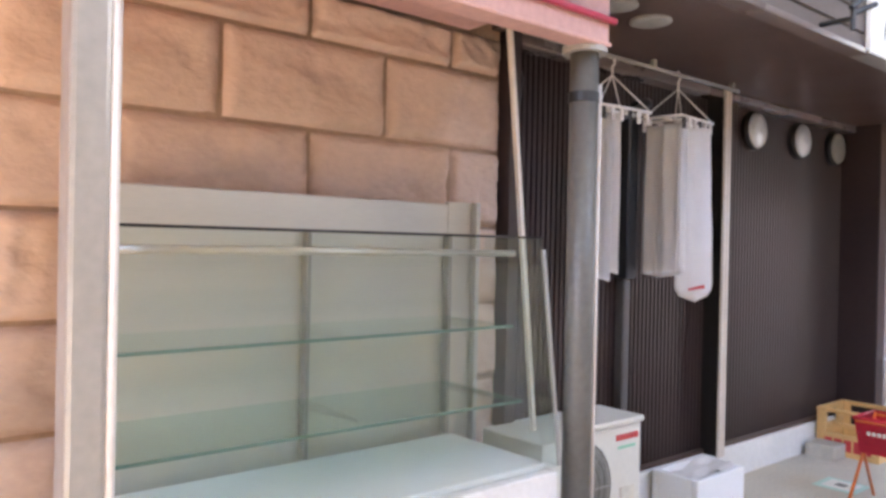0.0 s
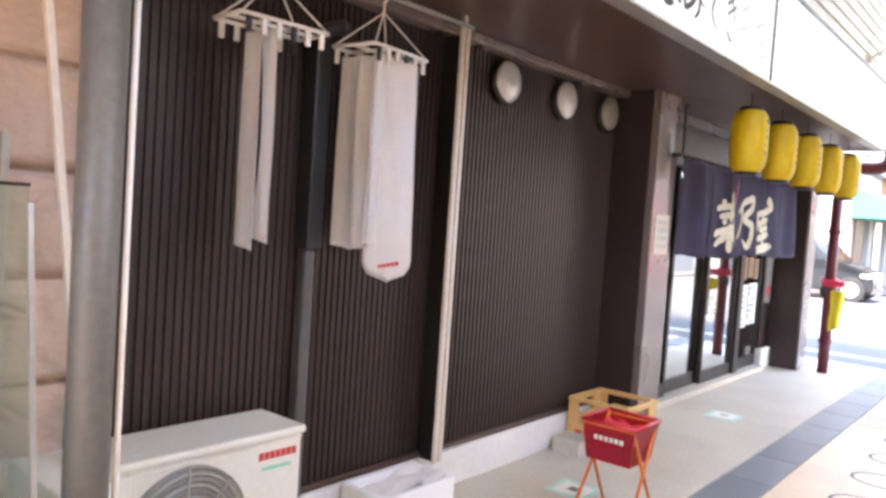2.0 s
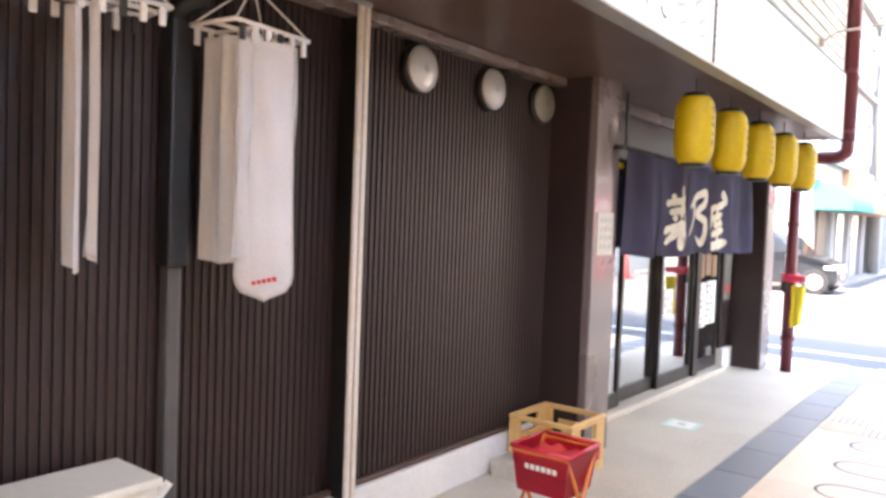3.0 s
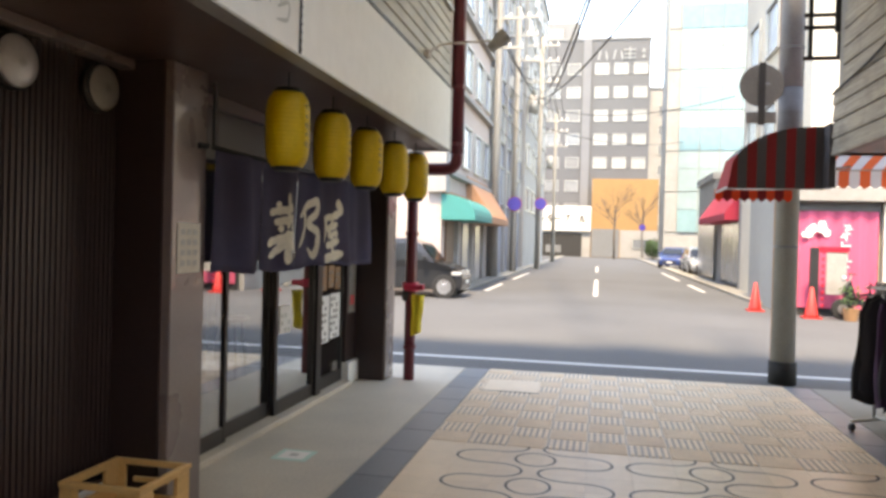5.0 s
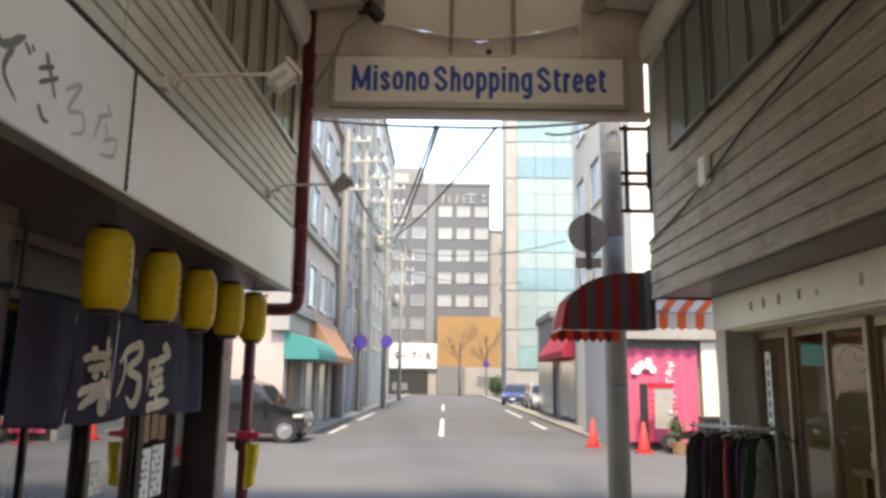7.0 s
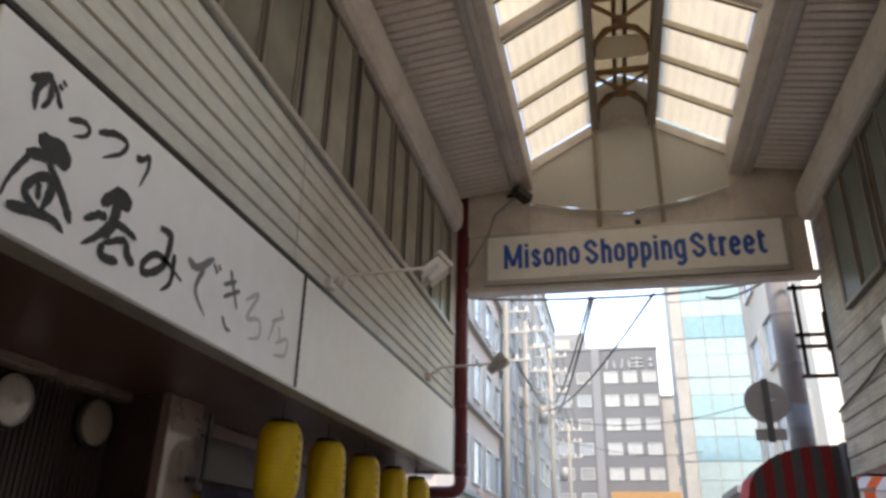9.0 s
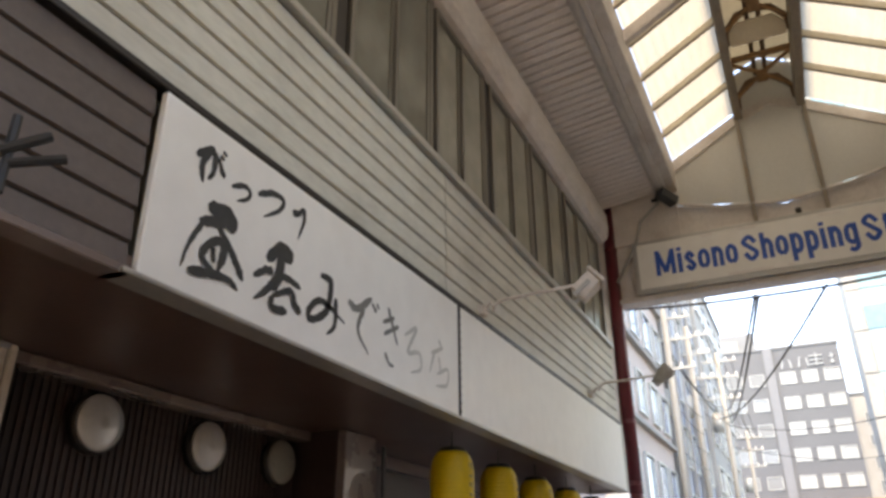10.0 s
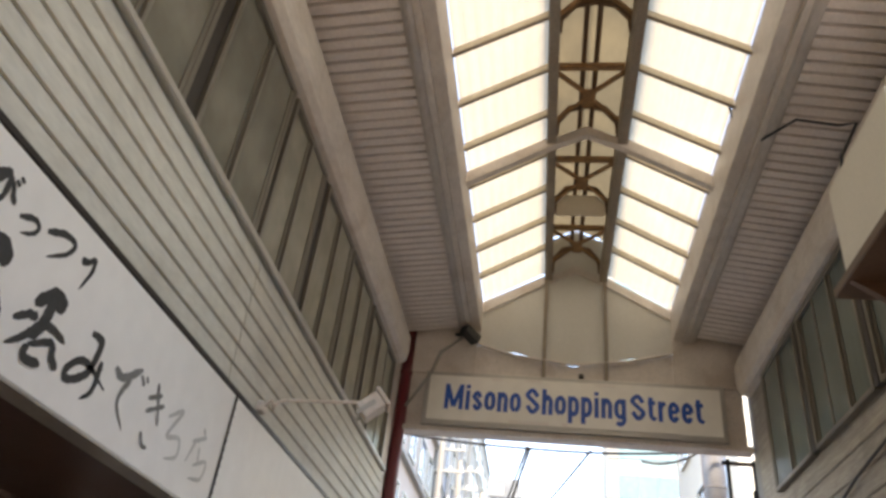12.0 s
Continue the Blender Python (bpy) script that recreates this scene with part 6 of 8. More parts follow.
part("rim", place(lathe(0, 0, [(0.0, 0.0), (0.15, 0.0), (0.15, 0.03), (0.135, 0.035), (0.0, 0.035)], 28), pose(10.33, -3.83, 1.80, 0, -90, 0)), BRONZE, ck)
part("dial", place(lathe(0, 0, [(0.0, 0.036), (0.13, 0.036), (0.13, 0.039), (0.0, 0.039)], 28), pose(10.33, -3.83, 1.80, 0, -90, 0)), SIGN_WHITE, ck, "white dial")
part("hour_pointer", box(10.286, 10.289, -3.835, -3.825, 1.80, 1.87), INK, ck)
part("minute_pointer", box(10.286, 10.289, -3.93, -3.83, 1.797, 1.804), INK, ck)
# teal patch behind the top of the door glass
tp = thing("teal_banner", 10.32, -3.45, 1.93, "teal rippled sheet high on the end wall of the shop", "banner")
part("cloth", sheet(lambda u, v: (10.315 + 0.008 * math.sin(u * 14), -3.30 - 0.34 * u, 1.93 + 0.26 * v), 16, 4, 0.003), TEAL, tp, smooth=True)
tb = thing("display_table", 8.3, -3.65, 0.09, "brown wooden display table with folded clothes", "table")
part("top", box(7.4, 9.5, -4.0, -3.3, 0.80, 0.85, 0.006), WOOD, tb)
for x in (7.5, 9.4):
    for y in (-3.93, -3.37):
        part("leg", box(x - 0.03, x + 0.03, y - 0.03, y + 0.03, 0.09, 0.80), WOOD, tb)
for i, mt in enumerate((G_MAROON, CLOTH, G_GREY, WOOD, CLOTH)):
    f = thing("folded_clothes", 7.7 + i * 0.4, -3.65, 0.85, "stack of folded clothes on the table", "clothes", "folded clothes")
    for k in range(3):
        part("garment", box(7.55 + i * 0.4, 7.87 + i * 0.4, -3.85, -3.45, 0.851 + k * 0.05, 0.895 + k * 0.05, 0.012), mt, f)
sh = thing("wall_shelf", 8.0, -4.6, 0.09, "wooden shelf unit against the beige wall", "shelf")
for z in (0.5, 1.0, 1.5):
    part("board", box(6.5, 9.8, -4.74, -4.45, z, z + 0.03), WOOD, sh)
for x in (6.5, 8.15, 9.77):
    part("upright", box(x, x + 0.03, -4.44, -4.40, 0.09, 1.9), WOOD, sh)

rk = thing("clothes_rack", 9.32, -2.26, 0.0, "chrome rolling clothes rack in front of the shop", "clothes rack")
RA, RB = Vector((9.64, -2.06, 0)), Vector((9.02, -2.46, 0))
ax = (RB - RA).normalized()
nx = Vector((-ax.y, ax.x, 0))
for side in (-0.11, 0.11):
    part("top_bar", tube([RA + nx * side + Vector((0, 0, 1.19)), RB + nx * side + Vector((0, 0, 1.19))], 0.012, 8), ALU, rk, "chrome bar", True)
for p in (RA, RB):
    part("upright", rod(p + Vector((0, 0, 0.08)), p + Vector((0, 0, 1.19)), 0.015, seg=8), ALU, rk, smooth=True)
    part("cross_head", rod(p - nx * 0.13 + Vector((0, 0, 1.19)), p + nx * 0.13 + Vector((0, 0, 1.19)), 0.012, seg=8), ALU, rk)
    part("foot", rod(p - nx * 0.26 + Vector((0, 0, 0.08)), p + nx * 0.26 + Vector((0, 0, 0.08)), 0.014, seg=8), ALU, rk)
    for sd in (-0.25, 0.25):
        c = p + nx * sd
        part("caster", rod(c + ax * -0.01 + Vector((0, 0, 0.033)), c + ax * 0.012 + Vector((0, 0, 0.033)), 0.032, seg=12), BLACK, rk)
part("low_bar", rod(RA + Vector((0, 0, 0.10)), RB + Vector((0, 0, 0.10)), 0.012, seg=8), ALU, rk)


def garment(pos, material, length, width, turn, seed, label, tag=False):
    t = thing("garment", pos.x, pos.y, pos.z, label, "clothes", "clothes on the rack")
    c, s = math.cos(turn), math.sin(turn)

    def fn(u, v):
        a = u * 2 * math.pi
        w = width * (0.25 + 0.62 * min(1.0, (1 - v) * 6) + 0.3 * (1 - v)) * (1 + 0.12 * (1 - v) * math.sin(seed * 5))
        q = noise.noise(Vector((u * 5 + seed, v * 2.2, seed)))
        ex, ey = w * math.cos(a), (0.024 + 0.008 * math.sin(seed)) * math.sin(a) * (0.5 + 0.5 * min(1, (1 - v) * 5))
        ex, ey = ex * (1 + 0.22 * q), ey + 0.035 * q * (1 - v) + 0.010 * math.sin(a * 5 + seed) * (1 - v)
        return (pos.x + ex * c - ey * s, pos.y + ex * s + ey * c, pos.z - 0.07 - length * (1 - v) + 0.05 * q * (1 - v) + 0.03 * (1 - v) * math.cos(a + seed))
    part("body", sheet(fn, 24, 12), material, t, smooth=True)
    bm = tube([(pos.x - 0.17 * c, pos.y - 0.17 * s, pos.z - 0.11), (pos.x, pos.y, pos.z - 0.055), (pos.x + 0.17 * c, pos.y + 0.17 * s, pos.z - 0.11)], 0.007, 6)
    tube([(pos.x, pos.y, pos.z - 0.055), (pos.x, pos.y, pos.z - 0.01)] + bend((pos.x, pos.y, pos.z), (pos.x + 0.02, pos.y + 0.02, pos.z + 0.016), (pos.x, pos.y, pos.z + 0.022)), 0.003, 5, bm)
    part("hanger", bm, PLASTIC_WHITE if tag else BLACK, t)
    if tag:
        part("tag", box(pos.x - 0.03, pos.x + 0.03, pos.y + 0.05, pos.y + 0.053, pos.z - 0.17, pos.z - 0.10), PAPER, t, "white price tag")
    return t


row = [G_BLACK, G_BLACK, G_PLUM, G_PLUM, G_BLACK, G_MAROON, G_BLACK, G_PLUM, G_BLACK, G_GREEN, G_GREY]
mats = [k for pair in zip(row, row) for k in pair]
rnd = random.Random(9)
for i, mt in enumerate(mats):
    f = (i + 0.5) / len(mats)
    side = 0.11 if i % 2 else -0.11
    p = RA + (RB - RA) * f + nx * side + Vector((0, 0, 1.19))
    name = {G_BLACK: "black", G_PLUM: "dark plum", G_MAROON: "maroon", G_GREEN: "dark green", G_GREY: "grey patterned"}[mt]
    garment(p, mt, 0.96 - 0.22 * f - 0.2 * rnd.random(), 0.075 + 0.055 * rnd.random(), math.atan2(nx.y, nx.x) + rnd.uniform(-0.5, 0.5), rnd.random() * 9, name + " garment on a hanger on the rack", i == 3)

for i in range(22):
    f = rnd.random()
    p = RA + (RB - RA) * f + nx * (0.11 if i % 2 else -0.11) + Vector((0, 0, 1.19))
    a = math.atan2(nx.y, nx.x) + rnd.uniform(-0.9, 0.9)
    c, s, hw = math.cos(a), math.sin(a), 0.10
    t = thing("empty_hanger", p.x, p.y, p.z, "dark plastic clothes hanger with clips on the rack bar", "clothes hanger", "empty hangers")
    bm = tube([(p.x - hw * c, p.y - hw * s, p.z - 0.075), (p.x, p.y, p.z - 0.05), (p.x + hw * c, p.y + hw * s, p.z - 0.075)], 0.007, 6)
    tube([(p.x, p.y, p.z - 0.05), (p.x, p.y, p.z)] + bend((p.x, p.y, p.z + 0.005), (p.x + 0.03 * c, p.y + 0.03 * s, p.z + 0.03), (p.x, p.y, p.z + 0.035)), 0.004, 5, bm)
    part("hanger_body", bm, BLACK if i % 4 else ALU, t)

# ---- details on the south siding ----
jb = thing("junction_box", 8.9, -1.92, 3.2, "small white junction box with a black cable on the siding", "junction box")
part("box", box(8.74, 8.90, -1.94, -1.885, 3.16, 3.40, 0.008), WHITE_PAINT, jb)
part("cable", tube([(4.5, -1.915, 3.62), (6.6, -1.912, 3.53), (8.0, -1.915, 3.36), (8.75, -1.915, 3.20), (9.6, -1.92, 3.08), (10.5, -1.90, 2.98)], 0.011, 6), CABLE, jb, "black cable along the siding", True)
wb = thing("wall_air_conditioner", 6.6, -1.6, 3.95, "old beige air conditioner on a brown wall bracket", "air conditioner")
part("casing", box(5.75, 6.65, -1.90, -1.55, 4.10, 4.72, 0.015), AC_IVORY, wb)
part("tray", box(5.7, 6.75, -1.92, -1.50, 4.0, 4.06, 0.006), WOOD_DARK, wb, "rusty brown tray")
for x in (5.9, 6.55):
    part("bracket", prism([(-1.93, 3.7), (-1.93, 4.0), (-1.52, 4.0)], "x", x - 0.02, x + 0.02), WOOD_DARK, wb)
    part("spacer", box(x - 0.04, x + 0.04, -1.88, -1.6, 4.06, 4.10), BLACK, wb)
bk = thing("steel_bracket", 10.7, -1.9, 3.36, "black steel bracket frame fixed at the arcade corner", "bracket")
bm = bmesh.new()
xk = 10.62
for y in (-1.72, -1.98):
    box(xk, xk + 0.035, y - 0.018, y + 0.018, 3.36, 4.32, 0, bm)
for z in (3.36, 3.66, 3.78, 4.28):
    box(xk, xk + 0.035, -1.998, -1.66, z - 0.018, z + 0.018, 0, bm)
tube([(xk + 0.016, -2.0, 4.28), (xk + 0.016, -2.12, 4.0), (xk + 0.016, -2.12, 3.82), (xk + 0.016, -1.98, 3.70)], 0.016, 6, bm)
part("frame", bm, BRONZE, bk)
part("plate", box(xk - 0.04, xk + 0.0, -1.99, -1.93, 3.6, 4.0), BRONZE, bk)
cs = thing("sagging_cable", 7.5, -1.4, 5.4, "dark cable looped along the south gutter", "cable")
part("cable", tube([(7.2, -1.20, 5.98), (7.27, -1.25, 5.80), (7.22, -1.345, 5.60), (6.98, -1.37, 5.47), (6.84, -1.53, 5.50), (6.80, -1.78, 5.41), (6.72, -1.86, 5.36), (6.88, -1.79, 5.20), (7.0, -1.80, 5.06), (6.97, -1.80, 4.90)], 0.010, 6), CABLE, cs, smooth=True)

# ---- arcade paving ----
def tile_mesh(kind, s=0.2893, h=0.016):
    bm = box(-s / 2, s / 2, -s / 2, s / 2, -h, 0.0, 0.0)
    if kind == "ridged":
        for i in range(6):
            y = -s / 2 + 0.025 + i * 0.0472
            box(-s / 2 + 0.008, s / 2 - 0.008, y - 0.0135, y + 0.0135, 0.0, 0.006, 0, bm, 1)
    elif kind == "cross":
        for i in range(6):
            x = -s / 2 + 0.025 + i * 0.0472
            box(x - 0.0165, x + 0.0165, -s / 2 + 0.008, s / 2 - 0.008, 0.0, 0.006, 0, bm, 1)
    me = bpy.data.meshes.new("tile")
    bmesh.ops.recalc_face_normals(bm, faces=bm.faces)
    bm.to_mesh(me)
    bm.free()
    for mt in {"plain": (TILE,), "ridged": (TILE_GREY, TILE_BAR), "cross": (TILE, TILE_BAR)}[kind]:
        me.materials.append(mt)
    return me


tf = thing("floor_tiles", 5.0, 0, 0.0, "cream arcade paving tiles with ridged squares and wavy inlay", "paving", kind="structure")
S = 3.2 / 11
TM = {k: tile_mesh(k) for k in ("plain", "ridged", "cross")}
for ix in range(28):
    x = 11.40 - S * (ix + 0.5)
    for iy in range(11):
        y = 1.45 - S * (iy + 0.5)
        kind = "plain" if x < 8.30 else ("ridged" if (ix + iy) % 2 else "cross")
        ob = new("tile", TM[kind])
        ob.parent = tf
        ob.location = (x - 5.0, y, 0.0)
bm = bmesh.new()
x = 11.40 - S * 28
while x > -16:
    for iy in range(11):
        y = 1.45 - S * (iy + 0.5)
        box(x - S / 2 - 0.143, x - S / 2 + 0.143, y - 0.143, y + 0.143, -0.012, 0.0, 0, bm)
    x -= S
tagged(part("tiles_far", bm, TILE, tf), kind="stuff")


def ribbon(points, w, closed=False):
    """A flat inlaid line that stands 2 mm proud of the tiles."""
    bm = bmesh.new()
    n = len(points)
    l, r = [], []
    for i, p in enumerate(points):
        a = points[(i - 1) % n if closed else max(0, i - 1)]
        b = points[(i + 1) % n if closed else min(n - 1, i + 1)]
        d = Vector((b[0] - a[0], b[1] - a[1])).normalized()
        l.append(bm.verts.new((p[0] - d.y * w / 2, p[1] + d.x * w / 2, 0.002)))
        r.append(bm.verts.new((p[0] + d.y * w / 2, p[1] - d.x * w / 2, 0.002)))
    for i in range(n if closed else n - 1):
        j = (i + 1) % n
        bm.faces.new((l[i], r[i], r[j], l[j]))
    return bm


def meander(yc, side):
    """A line that runs back along the arcade and swings from side to side, as a river does."""
    reach, L, step = 0.44, 1.25, 0.0125
    pts, x, y, s = [], 8.475, yc - side * reach / 2, 0.0
    while x > -1.5:
        th = 1.6 * math.sin(2 * math.pi * s / L)
        x -= step * math.cos(th)
        y += side * step * math.sin(th)
        s += step
        if x < 8.26:
            pts.append((x, y))
    return pts


for yc, side in ((0.95, -1), (0.335, 1), (-0.20, -1), (-0.815, 1), (-1.35, -1)):
    part("wave_inlay", ribbon(meander(yc, side), 0.017), INLAY, tf, "dark winding inlaid line")
for yc in (0.63, -0.52):
    for k in range(16):
        x = 7.905 - k * 0.5695
        part("ring_inlay", ribbon([(x + 0.15 * math.cos(a * math.pi / 14), yc + 0.135 * math.sin(a * math.pi / 14)) for a in range(28)], 0.017, True), INLAY, tf, "dark inlaid ring")
for nm, ya, yb in (("border_north", 1.455, 1.73), ("border_south", -2.02, -1.755)):
    b = thing(nm, 0, ya, 0.0, "dark blue-grey stone border of the paving", "paving", kind="structure")
    me_bm = box(-0.292, 0.292, -(yb - ya) / 2 + 0.002, (yb - ya) / 2 - 0.002, -0.016, 0.0, 0.003)
    me = bpy.data.meshes.new("slab")
    me_bm.to_mesh(me)
    me_bm.free()
    me.materials.append(DARK_STONE)
    for i in range(46):
        ob = new("slab", me)
        ob.parent = b
        ob.location = (11.40 - 0.295 - i * 0.59, (yb - ya) / 2, 0.0)
mh = thing("manhole_cover", 10.45, 1.1, 0.0, "pale square inspection cover in the paving", "cover", kind="structure")
part("plate", box(10.15, 10.75, 0.80, 1.35, -0.01, 0.0075, 0.002), TILE_BAR, mh)
part("gap", box(10.12, 10.149, 0.78, 1.37, -0.01, 0.0068), INLAY, mh)

# ---- beyond the arcade: poles, awning, vehicles, buildings ----
up = thing("utility_pole", 11.80, -1.83, -0.03, "grey concrete utility pole with a dark base sleeve", "pole")
part("shaft", rod((11.80, -1.83, -0.03), (11.80, -1.83, 10.5), 0.128, 0.10, 24), POLE, up, smooth=True)
part("sleeve", lathe(11.80, -1.83, [(0.12, -0.03), (0.150, -0.03), (0.150, 0.22), (0.128, 0.225)], 24), SLEEVE, up, "dark grey base sleeve", True)
part("panel_wrap", lathe(11.80, -1.83, [(0.10, 2.62), (0.133, 2.62), (0.1305, 3.30), (0.10, 3.30)], 24), WRAP, up, "dark grey sleeve round the shaft", True)
part("upper_wrap", lathe(11.80, -1.83, [(0.10, 3.305), (0.1295, 3.305), (0.119, 6.4), (0.10, 6.4)], 24), PALE_WRAP, up, "pale blue-grey upper wrap", True)
for z in (1.52, 3.02, 3.75, 4.35, 4.9):
    part("band", lathe(11.80, -1.83, [(0.115, z - 0.012), (0.134, z - 0.012), (0.134, z + 0.012), (0.115, z + 0.012)], 20), WRAP, up)
rs = thing("round_sign", 12.0, -1.52, 3.1, "back of a round grey road sign on the utility pole", "road sign")
part("disc", place(lathe(0, 0, [(0.0, -0.006), (0.235, -0.006), (0.24, 0.0), (0.235, 0.006), (0.0, 0.006)], 32), pose(11.72, -1.50, 3.33, 0, 90, 0)), SIGN_BACK, rs, smooth=False)
part("channel", box(11.685, 11.712, -1.535, -1.465, 2.88, 3.58), DUCT_GREY, rs, "dark upright channel")
part("arm", rod((11.70, -1.50, 3.34), (11.79, -1.80, 3.34), 0.016, seg=8), ALU, rs)
part("plate", box(11.705, 11.715, -1.66, -1.34, 2.90, 3.03, 0.003), SIGN_BACK, rs, "small plate below")
ct2 = thing("conduit", 11.95, -1.62, 0, "thin rust-coloured conduit beside the pole", "conduit")
part("pipe", rod((11.93, -1.74, -0.03), (11.93, -1.74, 9.0), 0.020, seg=8), APRICOT, ct2)


def barrel(y0, y1, x0, x1, zt, zb, stripes, mats, name, label):
    """A barrel awning that bellies out towards +y, striped along x."""
    t = thing(name, (x0 + x1) / 2, y0, zb, label, "awning")
    n = 10
    prof = [(y0 + (y1 - y0) * math.sin(i / n * math.pi / 2), zb + (zt - zb) * math.cos(i / n * math.pi / 2)) for i in range(n + 1)]
    w = (x1 - x0) / stripes
    for k in range(stripes):
        bm = bmesh.new()
        a = [bm.verts.new((x0 + k * w, *p)) for p in prof]
        b = [bm.verts.new((x0 + (k + 1) * w, *p)) for p in prof]
        for i in range(n):
            bm.faces.new((a[i], a[i + 1], b[i + 1], b[i]))
        part("stripe", bm, mats[k % len(mats)], t)
    return t


# striped corner awning: an end that faces the arcade and a front along the road
aw = thing("striped_awning", 11.2, -1.9, 2.05, "red and grey striped barrel awning at the corner shop", "awning")
n = 12
ay0, ay1 = -1.93, -1.02
ns = 10


def belly(y):
    """Height of the barrel at y."""
    k = min(1.0, max(0.0, (y - ay0) / (ay1 - ay0)))
    return 2.10 + 0.62 * max(0.0, 1 - k ** 2.5) ** 0.4


for k in range(ns):
    ya, yb = ay0 + (ay1 - ay0) * k / ns, ay0 + (ay1 - ay0) * (k + 1) / ns
    poly = [(ya, 2.10), (yb, 2.10), (yb, belly(yb) - 0.002), ((ya + yb) / 2, belly((ya + yb) / 2)), (ya, belly(ya))]
    part("end_stripe", prism(poly, "x", 10.78, 10.79), AWN_RED if k % 2 else AWN_GREY, aw)
    bm = bmesh.new()
    pa, pb = (ya, belly(ya)), (yb, belly(yb))
    vs = [bm.verts.new(c) for c in ((10.79, *pa), (10.79, *pb), (11.55, *pb), (11.55, *pa))]
    bm.faces.new(vs)
    part("top_stripe", bm, AWN_RED if k % 2 else AWN_GREY, aw)
for k in range(9):
    a, b = ay1 - 0.80 + 0.09 * k, ay1 - 0.80 + 0.09 * (k + 1)
    part("valance_flap", prism([(a, 2.14), (b, 2.14), (b, 2.045), ((a + b) / 2, 2.005), (a, 2.045)], "x", 11.556, 11.562), (AWN_ORANGE, AWN_RED)[k % 2], aw, "scalloped valance flap")
part("frame_tube", tube([(10.80, ay0, 2.105), (10.80, ay1, 2.105), (11.5, ay1, 2.105)], 0.014, 8), ALU, aw)
part("wall_fixing", box(10.58, 10.80, -1.97, -1.91, 2.10, 2.72), AWN_GREY, aw)
fa = thing("front_awning", 11.5, -3.5, 2.12, "orange and white striped canvas awning front along the road", "awning")
for k in range(26):
    a = -1.95 - k * 0.105
    bm = bmesh.new()
    vs = [bm.verts.new(c) for c in ((10.62, a, 2.62), (10.62, a - 0.105, 2.62), (11.5, a - 0.105, 2.36), (11.5, a, 2.36))]
    bm.faces.new(vs)
    vs = [bm.verts.new(c) for c in ((11.5, a, 2.36), (11.5, a - 0.105, 2.36), (11.51, a - 0.105, 2.19), (11.51, a - 0.0525, 2.155), (11.51, a, 2.19))]
    bm.faces.new(vs)
    part("stripe", bm, AWN_ORANGE if k % 2 else AWN_WHITE, fa)
part("rail", tube([(11.5, -1.95, 2.365), (11.5, -4.68, 2.365)], 0.013, 8), ALU, fa)
for y in (-2.1, -4.5):
    part("arm", rod((10.6, y, 2.3), (11.5, y, 2.36), 0.012, seg=8), ALU, fa)


def traffic_cone(x, y):
    t = thing("traffic_cone", x, y, -0.03, "orange-red traffic cone on the asphalt", "traffic cone", "traffic cones")
    part("base", box(x - 0.19, x + 0.19, y - 0.19, y + 0.19, -0.03, 0.01, 0.01), CONE, t)
    part("cone", lathe(x, y, [(0.15, 0.01), (0.14, 0.05), (0.035, 0.66), (0.02, 0.67), (0.0, 0.67)], 20), CONE, t, smooth=True)
    return t


tc0 = traffic_cone(22.0, -3.52)
copy_thing(tc0, pose(20.6, -4.42, -0.03))
copy_thing(tc0, pose(20.9, -6.5, -0.03))


